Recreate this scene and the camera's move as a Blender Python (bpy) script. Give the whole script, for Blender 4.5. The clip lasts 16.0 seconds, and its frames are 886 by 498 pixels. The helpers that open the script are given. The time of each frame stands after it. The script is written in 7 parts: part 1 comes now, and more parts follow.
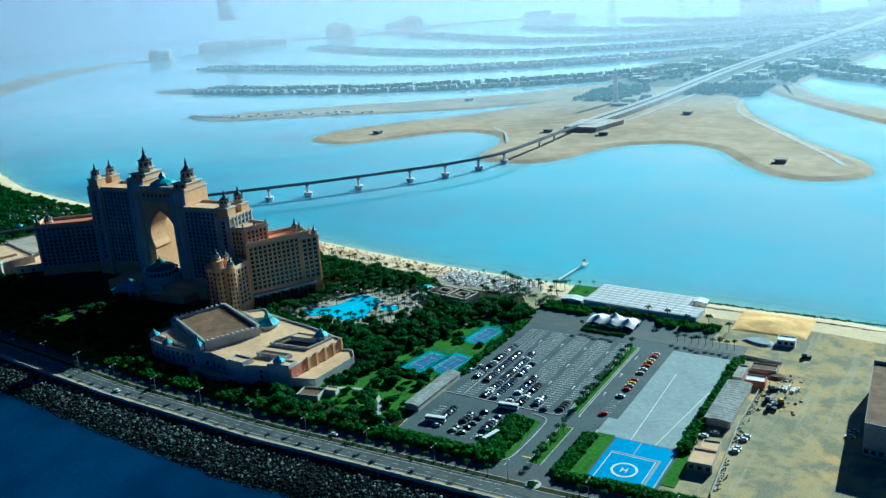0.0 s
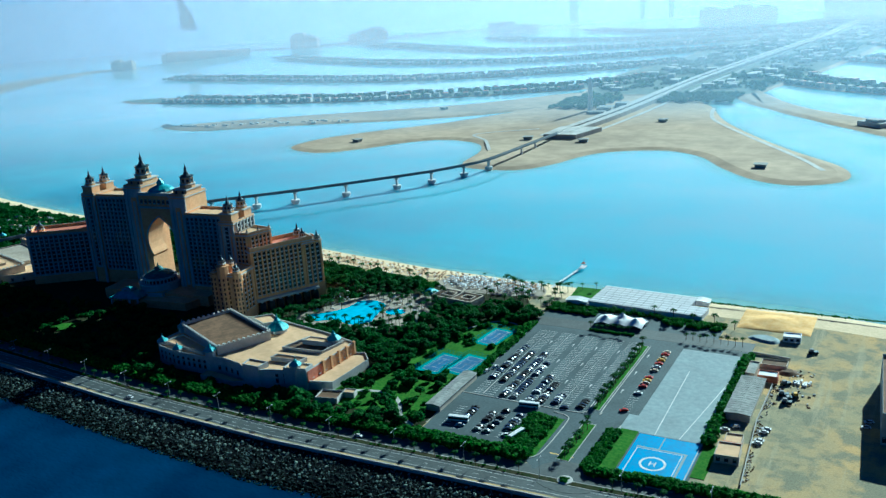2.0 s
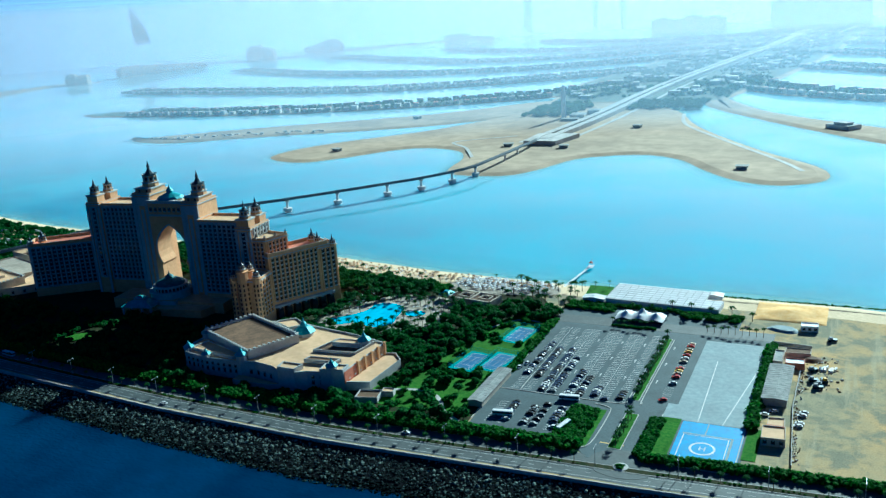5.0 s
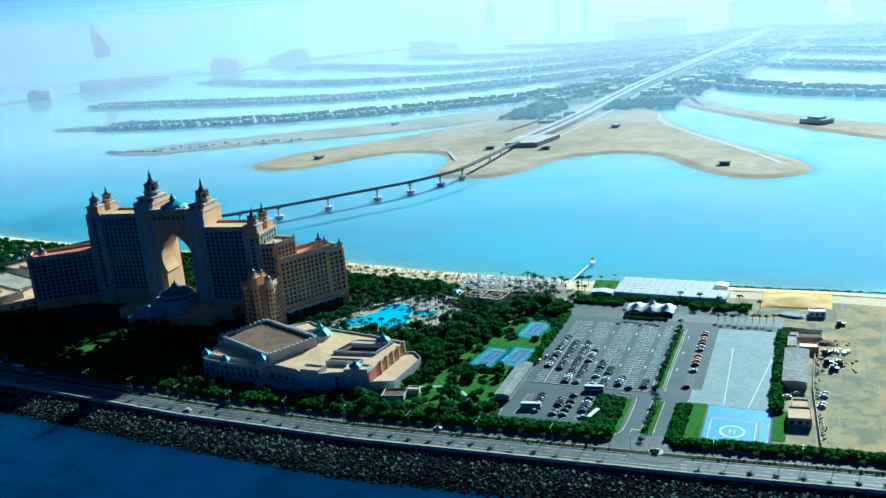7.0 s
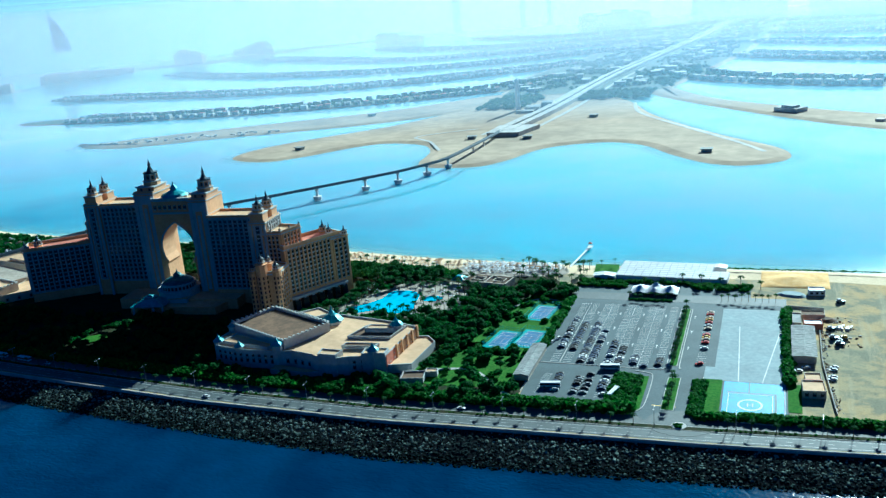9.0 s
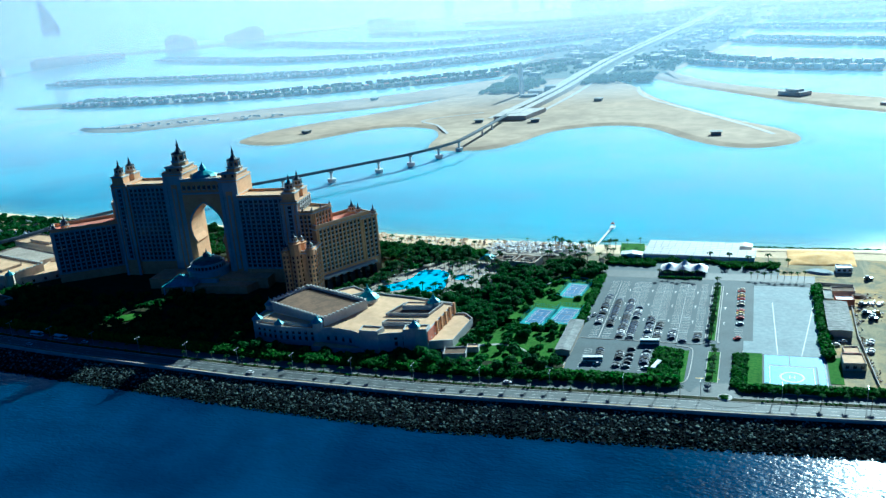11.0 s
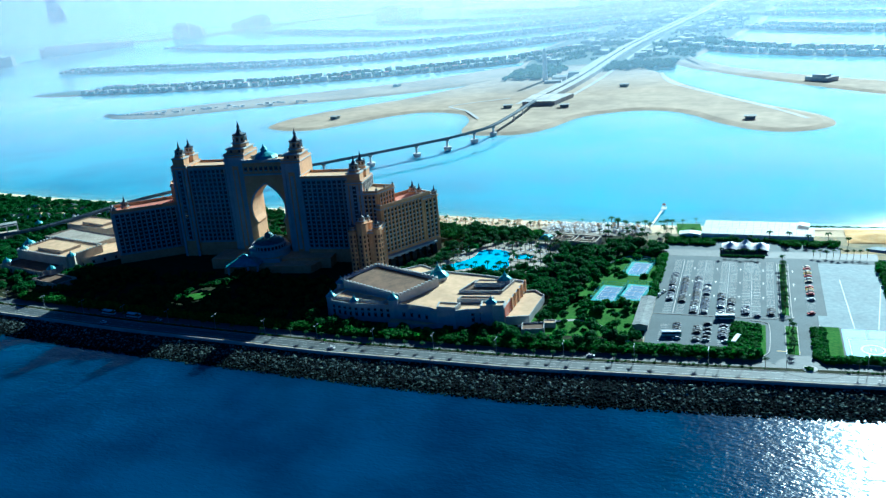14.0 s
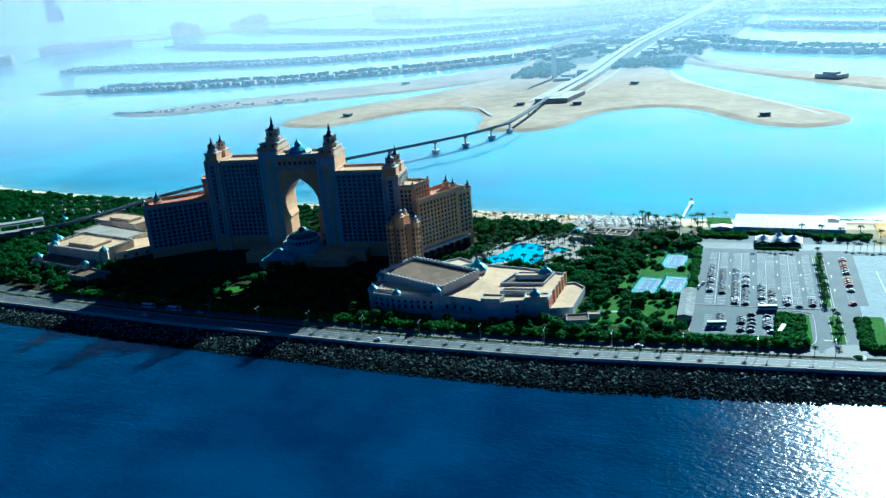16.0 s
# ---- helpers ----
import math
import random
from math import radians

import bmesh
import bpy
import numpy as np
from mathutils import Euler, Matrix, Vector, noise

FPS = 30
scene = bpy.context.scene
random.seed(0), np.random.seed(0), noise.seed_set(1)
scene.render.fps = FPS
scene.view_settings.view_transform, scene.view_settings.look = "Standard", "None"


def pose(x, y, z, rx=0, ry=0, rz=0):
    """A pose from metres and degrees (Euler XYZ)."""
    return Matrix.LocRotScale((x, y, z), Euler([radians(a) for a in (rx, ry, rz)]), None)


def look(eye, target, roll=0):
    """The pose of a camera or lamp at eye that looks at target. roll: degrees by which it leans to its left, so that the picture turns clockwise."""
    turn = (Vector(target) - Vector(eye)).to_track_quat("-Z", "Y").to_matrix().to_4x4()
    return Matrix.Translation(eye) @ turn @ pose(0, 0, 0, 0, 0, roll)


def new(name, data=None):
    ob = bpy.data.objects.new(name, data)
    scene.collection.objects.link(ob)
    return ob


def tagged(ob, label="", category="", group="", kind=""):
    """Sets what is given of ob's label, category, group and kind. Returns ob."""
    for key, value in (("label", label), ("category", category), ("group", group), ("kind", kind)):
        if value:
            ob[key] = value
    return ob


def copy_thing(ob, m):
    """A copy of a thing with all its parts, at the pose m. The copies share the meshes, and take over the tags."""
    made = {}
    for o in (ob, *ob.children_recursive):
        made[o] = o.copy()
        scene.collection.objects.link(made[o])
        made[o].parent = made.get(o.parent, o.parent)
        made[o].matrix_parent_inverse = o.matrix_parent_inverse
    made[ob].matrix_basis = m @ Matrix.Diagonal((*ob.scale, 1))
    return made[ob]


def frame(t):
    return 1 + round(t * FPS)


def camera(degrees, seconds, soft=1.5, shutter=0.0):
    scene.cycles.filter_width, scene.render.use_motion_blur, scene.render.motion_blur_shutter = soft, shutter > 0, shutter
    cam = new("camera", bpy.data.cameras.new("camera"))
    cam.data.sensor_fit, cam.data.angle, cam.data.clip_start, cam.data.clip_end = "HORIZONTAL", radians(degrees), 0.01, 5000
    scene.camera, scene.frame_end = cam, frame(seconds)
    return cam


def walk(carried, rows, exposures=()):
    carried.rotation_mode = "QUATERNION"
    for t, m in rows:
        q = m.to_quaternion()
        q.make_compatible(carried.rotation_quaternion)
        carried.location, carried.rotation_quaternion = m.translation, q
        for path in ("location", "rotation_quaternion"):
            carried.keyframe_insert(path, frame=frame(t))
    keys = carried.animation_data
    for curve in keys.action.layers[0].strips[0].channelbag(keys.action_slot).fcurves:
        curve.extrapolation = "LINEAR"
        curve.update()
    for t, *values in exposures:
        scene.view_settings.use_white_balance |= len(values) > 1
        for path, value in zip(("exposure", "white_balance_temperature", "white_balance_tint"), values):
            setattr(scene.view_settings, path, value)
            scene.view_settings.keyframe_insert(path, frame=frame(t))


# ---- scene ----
cam = camera(53.8, 16.0, 1.4)
METRES, EYE, TILT, LEAN, TURN = 261.24, 218.4, 0.0, 0.0, 32.6
ROWS = [
    (0.0, 0.0, 0.0, 0.0, -1.17, -17.12, 3.8),
    (0.5, -0.0297, -0.0042, -0.0013, -1.68, -17.02, 3.67),
    (1.0, -0.0618, -0.0083, -0.0028, -2.35, -16.85, 3.55),
    (1.5, -0.0917, -0.012, -0.0043, -3.07, -16.68, 3.5),
    (2.0, -0.1242, -0.0158, -0.0059, -3.85, -16.59, 3.54),
    (2.5, -0.154, -0.0189, -0.0075, -4.48, -16.67, 3.62),
    (3.0, -0.1866, -0.0224, -0.0088, -5.09, -16.69, 3.66),
    (3.5, -0.2166, -0.0253, -0.0101, -5.61, -16.51, 3.59),
    (4.0, -0.2493, -0.0282, -0.0118, -6.14, -16.21, 3.5),
    (4.5, -0.2794, -0.0308, -0.0134, -6.67, -16.07, 3.57),
    (7.0, -0.4353, -0.0405, -0.0203, -10.01, -15.72, 4.87),
    (7.5, -0.4654, -0.042, -0.0216, -10.66, -15.63, 5.02),
    (8.0, -0.4979, -0.0432, -0.023, -11.41, -15.76, 5.01),
    (8.5, -0.5278, -0.0441, -0.0241, -12.07, -16.05, 4.91),
    (11.0, -0.6865, -0.0447, -0.0283, -13.5, -17.29, 4.64),
    (11.5, -0.7165, -0.0443, -0.0289, -13.54, -17.52, 4.64),
    (12.0, -0.7487, -0.0439, -0.0292, -13.59, -17.64, 4.67),
    (12.5, -0.7789, -0.0431, -0.0296, -13.55, -17.63, 4.68),
    (13.0, -0.8113, -0.042, -0.0302, -13.51, -17.66, 4.61),
    (13.5, -0.841, -0.0407, -0.0306, -13.54, -17.78, 4.62),
    (14.0, -0.8733, -0.0394, -0.0313, -13.66, -17.97, 4.66),
    (14.5, -0.9032, -0.0376, -0.0318, -13.81, -18.14, 4.65),
    (15.0, -0.9355, -0.0357, -0.0321, -13.89, -18.28, 4.66),
    (15.5, -0.9652, -0.0336, -0.0323, -13.93, -18.23, 4.63),
    (16.0, -0.9969, -0.0312, -0.0327, -14.17, -18.03, 4.61),
]
walk(cam, [(t, pose(0, 0, EYE, TILT, LEAN, TURN) @ pose(METRES * x, METRES * y, METRES * z, 90 + pitch, roll, yaw)) for t, x, y, z, yaw, pitch, roll in ROWS],
     [(0.0, 0.14, 3450, -8), (7.0, 0.35, 3440, -6), (16.0, 0.52, 3380, -4)])

# ---- world, sun ----
SUN_ELEV, SUN_AZ = radians(24.3), radians(9.5)
world = bpy.data.worlds.new("world")
scene.world = world
world.use_nodes = True
wn = world.node_tree
sky = wn.nodes.new("ShaderNodeTexSky")
sky.sky_type, sky.sun_disc, sky.sun_elevation, sky.sun_rotation = "NISHITA", False, SUN_ELEV, SUN_AZ
sky.air_density, sky.dust_density, sky.ozone_density = 1.0, 0.6, 10.0
wn.nodes["Background"].inputs["Strength"].default_value = 0.019
wn.links.new(sky.outputs[0], wn.nodes["Background"].inputs["Color"])
sun = new("sun", bpy.data.lights.new("sun", "SUN"))
sun.data.energy, sun.data.angle, sun.data.color = 10.2, radians(0.53), (0.92, 0.665, 0.335)
sd = Vector((math.sin(SUN_AZ) * math.cos(SUN_ELEV), math.cos(SUN_AZ) * math.cos(SUN_ELEV), math.sin(SUN_ELEV)))
sun.matrix_world = look(sd * 2000, (0, 0, 0))


# ---- materials ----
class Nodes:
    """A small helper to wire node materials."""

    def __init__(self, name):
        self.mat = bpy.data.materials.new(name)
        self.mat.use_nodes = True
        self.t = self.mat.node_tree
        self.bsdf = self.t.nodes["Principled BSDF"]
        self.pos = self.t.nodes.new("ShaderNodeNewGeometry")

    def add(self, kind, **props):
        n = self.t.nodes.new(kind)
        for k, v in props.items():
            if k in n.inputs.keys():
                n.inputs[k].default_value = v
        return n

    def link(self, a, b):
        self.t.links.new(a, b)

    def noise(self, scale, detail=4.0, rough=0.6, vec=None):
        n = self.add("ShaderNodeTexNoise", Scale=scale, Detail=detail, Roughness=rough)
        self.link(vec or self.pos.outputs["Position"], n.inputs["Vector"])
        return n.outputs["Fac"]

    def ramp(self, fac, *stops):
        n = self.t.nodes.new("ShaderNodeValToRGB")
        e = n.color_ramp.elements
        while len(e) < len(stops):
            e.new(0.5)
        for el, (p, c) in zip(e, stops):
            el.position, el.color = p, (*c, 1)
        self.link(fac, n.inputs[0])
        return n.outputs[0]

    def mix(self, fac, a, b, blend="MIX"):
        n = self.t.nodes.new("ShaderNodeMix")
        n.data_type, n.blend_type = "RGBA", blend
        for sock, v in ((n.inputs[0], fac), (n.inputs[6], a), (n.inputs[7], b)):
            if hasattr(v, "is_linked"):
                self.link(v, sock)
            elif isinstance(v, (int, float)):
                sock.default_value = v
            else:
                sock.default_value = (*v, 1)
        return n.outputs[2]

    def bump(self, height, strength, distance):
        n = self.add("ShaderNodeBump", Strength=strength, Distance=distance)
        self.link(height, n.inputs["Height"])
        self.link(n.outputs[0], self.bsdf.inputs["Normal"])

    def done(self, colour, rough=0.8, metal=0.0, spec=0.4):
        if hasattr(colour, "is_linked"):
            self.link(colour, self.bsdf.inputs["Base Color"])
        else:
            self.bsdf.inputs["Base Color"].default_value = (*colour, 1)
        self.bsdf.inputs["Roughness"].default_value = rough
        self.bsdf.inputs["Metallic"].default_value = metal
        self.bsdf.inputs["Specular IOR Level"].default_value = spec
        return self.mat


def worn(name, a, b, fine, coarse, rough=0.85, bump=0.2, metal=0.0, spec=0.3, stain=0.75, dist=0.1, island=0.0):
    """A surface mottled between two colours, with large soft stains and a fine relief."""
    m = Nodes(name)
    f, c = m.noise(fine), m.noise(coarse, 3.0)
    col = m.mix(m.ramp(f, (0.35, (0, 0, 0)), (0.65, (1, 1, 1))), a, b)
    col = m.mix(1.0, col, m.ramp(c, (0.35, (stain,) * 3), (0.6, (1, 1, 1))), "MULTIPLY")
    if island:
        col = m.mix(1.0, col, m.ramp(m.pos.outputs["Random Per Island"], (0.0, (1 - island,) * 3), (1.0, (1, 1, 1))), "MULTIPLY")
    m.bump(f, bump, dist)
    return m.done(col, rough, metal, spec)


def leafy(name, a, b, haze_sheen=0.0, through_=0.3):
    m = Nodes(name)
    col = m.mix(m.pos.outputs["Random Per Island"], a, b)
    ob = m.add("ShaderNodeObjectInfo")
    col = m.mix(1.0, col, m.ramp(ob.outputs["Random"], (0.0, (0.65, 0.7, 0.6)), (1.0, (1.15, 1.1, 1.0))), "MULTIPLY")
    # bluish sheen paints distance haze onto the leaves
    if haze_sheen:
        m.bsdf.inputs["Sheen Weight"].default_value = haze_sheen
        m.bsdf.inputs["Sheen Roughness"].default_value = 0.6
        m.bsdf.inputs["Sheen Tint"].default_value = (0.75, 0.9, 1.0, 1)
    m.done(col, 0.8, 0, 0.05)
    # thin leaves let some of the sun through
    thin = m.add("ShaderNodeBsdfTranslucent")
    m.link(m.mix(1.0, col, (1.0, 1.15, 0.55), "MULTIPLY"), thin.inputs[0])
    both = m.t.nodes.new("ShaderNodeMixShader")
    both.inputs[0].default_value = through_
    m.link(m.bsdf.outputs[0], both.inputs[1])
    m.link(thin.outputs[0], both.inputs[2])
    m.link(both.outputs[0], m.t.nodes["Material Output"].inputs[0])
    return m.mat


def sea_material():
    m = Nodes("sea_water")
    sep = m.add("ShaderNodeSeparateXYZ")
    m.link(m.pos.outputs["Position"], sep.inputs[0])
    # open sea outside the crescent, shallow lagoon within
    inside = m.add("ShaderNodeMapRange")
    m.link(sep.outputs[1], inside.inputs[0])
    inside.inputs[1].default_value, inside.inputs[2].default_value = 330, 420
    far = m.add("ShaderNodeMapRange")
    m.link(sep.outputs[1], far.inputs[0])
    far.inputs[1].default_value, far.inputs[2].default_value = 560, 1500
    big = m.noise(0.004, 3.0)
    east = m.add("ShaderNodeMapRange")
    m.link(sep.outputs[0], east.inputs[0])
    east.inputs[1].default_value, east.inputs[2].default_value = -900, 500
    # pale haze and sky glare put into the colour towards far and east
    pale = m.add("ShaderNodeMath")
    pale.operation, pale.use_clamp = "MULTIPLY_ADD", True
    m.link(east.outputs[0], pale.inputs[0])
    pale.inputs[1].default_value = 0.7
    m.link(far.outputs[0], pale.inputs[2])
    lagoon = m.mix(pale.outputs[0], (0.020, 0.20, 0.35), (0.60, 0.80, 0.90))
    lagoon = m.mix(m.ramp(big, (0.4, (0, 0, 0)), (0.65, (0.4, 0.4, 0.4))), lagoon, (0.22, 0.64, 0.80))
    deep = m.mix(m.ramp(m.noise(0.012, 4.0), (0.4, (0, 0, 0)), (0.6, (1, 1, 1))), (0.0008, 0.019, 0.060), (0.0012, 0.036, 0.100))
    col = m.mix(inside.outputs[0], deep, lagoon)
    scaled = m.add("ShaderNodeMapping")
    scaled.inputs["Scale"].default_value = (0.55, 1.0, 1.0)
    scaled.inputs["Rotation"].default_value = (0, 0, 0.25)
    m.link(m.pos.outputs["Position"], scaled.inputs[0])
    w1 = m.noise(0.12, 3.0, 0.6, scaled.outputs[0])
    w2 = m.noise(0.5, 2.0, 0.6, scaled.outputs[0])
    add = m.add("ShaderNodeMath")
    m.link(w1, add.inputs[0])
    m.link(w2, add.inputs[1])
    long_ = m.add("ShaderNodeMapping")
    long_.inputs["Scale"].default_value = (0.16, 1.0, 1.0)
    long_.inputs["Rotation"].default_value = (0, 0, -0.2)
    m.link(m.pos.outputs["Position"], long_.inputs[0])
    w3 = m.noise(0.06, 2.0, 0.5, long_.outputs[0])
    roll_ = m.add("ShaderNodeMath")
    roll_.operation = "MULTIPLY_ADD"
    m.link(w3, roll_.inputs[0])
    roll_.inputs[1].default_value = 1.6
    m.link(add.outputs[0], roll_.inputs[2])
    # the lagoon lies calm, the open sea is rippled
    calm = m.add("ShaderNodeMapRange")
    m.link(inside.outputs[0], calm.inputs[0])
    calm.inputs[3].default_value, calm.inputs[4].default_value = 1.0, 0.02
    swell = m.add("ShaderNodeMath")
    swell.operation = "MULTIPLY"
    m.link(roll_.outputs[0], swell.inputs[0])
    m.link(calm.outputs[0], swell.inputs[1])
    m.bump(swell.outputs[0], 0.35, 0.9)
    m.bsdf.inputs["IOR"].default_value = 1.33
    m.done(col, 0.12, 0.0, 0.5)
    # light spreads under the surface, so that shadows lie soft on the water
    m.bsdf.subsurface_method = "BURLEY"
    m.bsdf.inputs["Subsurface Weight"].default_value = 0.75
    m.bsdf.inputs["Subsurface Radius"].default_value = (0.5, 0.9, 1.0)
    m.bsdf.inputs["Subsurface Scale"].default_value = 18.0
    gloss = m.add("ShaderNodeMapRange")
    m.link(inside.outputs[0], gloss.inputs[0])
    gloss.inputs[3].default_value, gloss.inputs[4].default_value = 0.14, 0.05
    m.link(gloss.outputs[0], m.bsdf.inputs["Roughness"])
    return m.mat


def ground_material():
    """Bare sandy ground: pale sand, darker trampled dirt, tyre-worn patches."""
    m = Nodes("sandy_ground")
    big, mid, fine = m.noise(0.018, 4.0), m.noise(0.07, 4.0), m.noise(1.2, 4.0)
    col = m.mix(m.ramp(big, (0.38, (0, 0, 0)), (0.62, (1, 1, 1))), (0.33, 0.30, 0.17), (0.56, 0.38, 0.12))
    col = m.mix(m.ramp(mid, (0.46, (0, 0, 0)), (0.58, (0.9, 0.9, 0.9))), col, (0.18, 0.19, 0.13))
    # pale scraped tracks of lorries, running the length of the yard
    run = m.add("ShaderNodeMapping")
    run.inputs["Scale"].default_value = (1.0, 0.07, 1.0)
    run.inputs["Rotation"].default_value = (0, 0, 0.12)
    m.link(m.pos.outputs["Position"], run.inputs[0])
    col = m.mix(m.ramp(m.noise(0.16, 5.0, 0.65, run.outputs[0]), (0.54, (0, 0, 0)), (0.66, (0.6, 0.6, 0.6))), col, (0.46, 0.41, 0.25))
    col = m.mix(m.ramp(m.noise(0.16, 5.0, 0.7), (0.52, (0, 0, 0)), (0.68, (0.6, 0.6, 0.6))), col, (0.15, 0.15, 0.10))
    col = m.mix(0.25, col, m.ramp(fine, (0.3, (0.12, 0.11, 0.07)), (0.7, (0.6, 0.52, 0.32))))
    m.bump(fine, 0.3, 0.3)
    return m.done(col, 0.95, 0, 0.1)


MAT = {}
MAT["sea"] = sea_material()
MAT["ground"] = ground_material()
MAT["beach"] = worn("beach_sand", (0.60, 0.47, 0.26), (0.70, 0.56, 0.33), 0.5, 0.03, 0.95, 0.2, stain=0.85)
MAT["island"] = worn("reclaimed_sand", (0.38, 0.30, 0.19), (0.50, 0.39, 0.25), 0.05, 0.008, 0.95, 0.2, stain=0.7)
MAT["dusty_ground"] = worn("dusty_planted_ground", (0.15, 0.18, 0.14), (0.24, 0.25, 0.19), 0.06, 0.012, 0.95, 0.1, stain=0.85, spec=0.05)
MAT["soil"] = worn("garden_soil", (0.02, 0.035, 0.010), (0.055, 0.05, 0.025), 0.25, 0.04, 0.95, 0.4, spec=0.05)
MAT["lawn"] = worn("mown_grass", (0.045, 0.135, 0.004), (0.095, 0.20, 0.008), 0.6, 0.06, 0.95, 0.4, spec=0.05)
MAT["asphalt"] = worn("worn_asphalt", (0.060, 0.082, 0.092), (0.086, 0.112, 0.124), 0.8, 0.05, 0.8, 0.12, spec=0.25, stain=0.75)
MAT["road"] = worn("pale_road_asphalt", (0.060, 0.072, 0.074), (0.088, 0.10, 0.10), 0.6, 0.05, 0.72, 0.12, spec=0.32, stain=0.7)
MAT["concrete"] = worn("bleached_concrete", (0.26, 0.315, 0.33), (0.33, 0.385, 0.40), 0.35, 0.05, 0.85, 0.1, stain=0.85)
MAT["kerb"] = worn("kerb_concrete", (0.45, 0.44, 0.40), (0.55, 0.53, 0.5), 1.5, 0.1, 0.85, 0.1)
MAT["paving"] = worn("sandy_paving", (0.33, 0.29, 0.22), (0.46, 0.40, 0.31), 0.4, 0.08, 0.85, 0.2)
MAT["paint"] = worn("white_road_paint", (0.62, 0.62, 0.6), (0.75, 0.75, 0.73), 1.0, 0.2, 0.7, 0.0)
MAT["yellow"] = worn("yellow_road_paint", (0.65, 0.45, 0.06), (0.75, 0.55, 0.1), 1.0, 0.2, 0.7, 0.0)
MAT["helipad"] = worn("blue_deck_paint", (0.02, 0.22, 0.55), (0.03, 0.30, 0.66), 0.4, 0.08, 0.62, 0.05, spec=0.25, stain=0.85)
MAT["court"] = worn("blue_court_acrylic", (0.035, 0.13, 0.30), (0.055, 0.17, 0.37), 0.5, 0.1, 0.7, 0.05)
MAT["court_rim"] = worn("teal_court_surround", (0.03, 0.28, 0.30), (0.05, 0.36, 0.37), 0.5, 0.1, 0.7, 0.05)
def rock_material():
    """Near-black basalt with a few pale boulders, picked at random."""
    m = Nodes("armour_rock")
    col = m.mix(m.ramp(m.pos.outputs["Random Per Island"], (0.0, (0, 0, 0)), (0.52, (0.10, 0.10, 0.10)), (1.0, (1, 1, 1))), (0.007, 0.013, 0.016), (0.38, 0.46, 0.38))
    ob = m.add("ShaderNodeObjectInfo")
    f = m.noise(1.6, 4.0)
    col = m.mix(1.0, col, m.ramp(f, (0.3, (0.55, 0.55, 0.55)), (0.65, (1.15, 1.15, 1.15))), "MULTIPLY")
    col = m.mix(1.0, col, m.ramp(ob.outputs["Random"], (0.0, (0.7, 0.7, 0.7)), (1.0, (1.3, 1.3, 1.3))), "MULTIPLY")
    # wet and overgrown below the tide line
    sep = m.add("ShaderNodeSeparateXYZ")
    m.link(m.pos.outputs["Position"], sep.inputs[0])
    tide = m.add("ShaderNodeMapRange")
    m.link(sep.outputs[2], tide.inputs[0])
    tide.inputs[1].default_value, tide.inputs[2].default_value = -3.4, -1.9
    col = m.mix(1.0, col, m.ramp(tide.outputs[0], (0.0, (0.22, 0.26, 0.28)), (1.0, (1, 1, 1))), "MULTIPLY")
    m.bump(f, 0.6, 0.15)
    return m.done(col, 0.95, 0, 0.0)


MAT["rock"] = rock_material()
# near-black sheet puts the shade between the rocks into the colour
MAT["rock_core"] = worn("gap_shade_core", (0.006, 0.008, 0.010), (0.016, 0.018, 0.02), 1.2, 0.3, 0.95, 0.6, spec=0.0)
MAT["hotel"] = worn("peach_render", (0.64, 0.36, 0.14), (0.72, 0.44, 0.19), 0.5, 0.07, 0.85, 0.1, stain=0.85)
# cream greyed towards blue: the shaded fronts' tone is put into the colour
MAT["hotel_trim"] = worn("shade_toned_stone", (0.44, 0.45, 0.425), (0.53, 0.53, 0.50), 0.6, 0.1, 0.8, 0.1, stain=0.85)
# panels for dark glass bays, also darkened and blued for the facade's shade
MAT["spandrel"] = worn("dark_bay_panels", (0.08, 0.105, 0.14), (0.12, 0.15, 0.19), 0.4, 0.08, 0.6, 0.05, spec=0.3)
MAT["terracotta"] = worn("terracotta_roof", (0.50, 0.17, 0.09), (0.58, 0.23, 0.12), 0.6, 0.1, 0.8, 0.2)
MAT["roof"] = worn("sand_roof_membrane", (0.60, 0.40, 0.19), (0.70, 0.48, 0.25), 0.25, 0.05, 0.85, 0.1, stain=0.8)
MAT["roof_dark"] = worn("brown_gravel_roof", (0.12, 0.075, 0.036), (0.20, 0.12, 0.058), 0.3, 0.06, 0.9, 0.2, stain=0.7)
MAT["patina"] = worn("verdigris_copper", (0.08, 0.28, 0.32), (0.14, 0.40, 0.44), 0.6, 0.15, 0.45, 0.1, metal=0.2, stain=0.75)
MAT["old_patina"] = worn("aged_copper", (0.035, 0.11, 0.13), (0.07, 0.18, 0.20), 0.6, 0.15, 0.6, 0.1, metal=0.2, stain=0.7)
MAT["bronze"] = worn("dark_bronze", (0.03, 0.05, 0.07), (0.06, 0.085, 0.10), 0.8, 0.2, 0.45, 0.1, metal=0.5)
MAT["glass"] = worn("dark_window_glass", (0.015, 0.022, 0.03), (0.03, 0.04, 0.05), 0.2, 0.05, 0.12, 0.0, spec=0.6)
MAT["pool"] = worn("pool_water", (0.02, 0.55, 0.85), (0.04, 0.65, 0.9), 0.3, 0.08, 0.1, 0.1, spec=0.5, stain=0.85)
MAT["white"] = worn("white_membrane", (0.72, 0.72, 0.72), (0.8, 0.8, 0.79), 0.3, 0.06, 0.6, 0.05, stain=0.9)
MAT["metal_roof"] = worn("pale_metal_roofing", (0.30, 0.31, 0.29), (0.40, 0.40, 0.37), 0.4, 0.1, 0.8, 0.05, spec=0.15, stain=0.7)
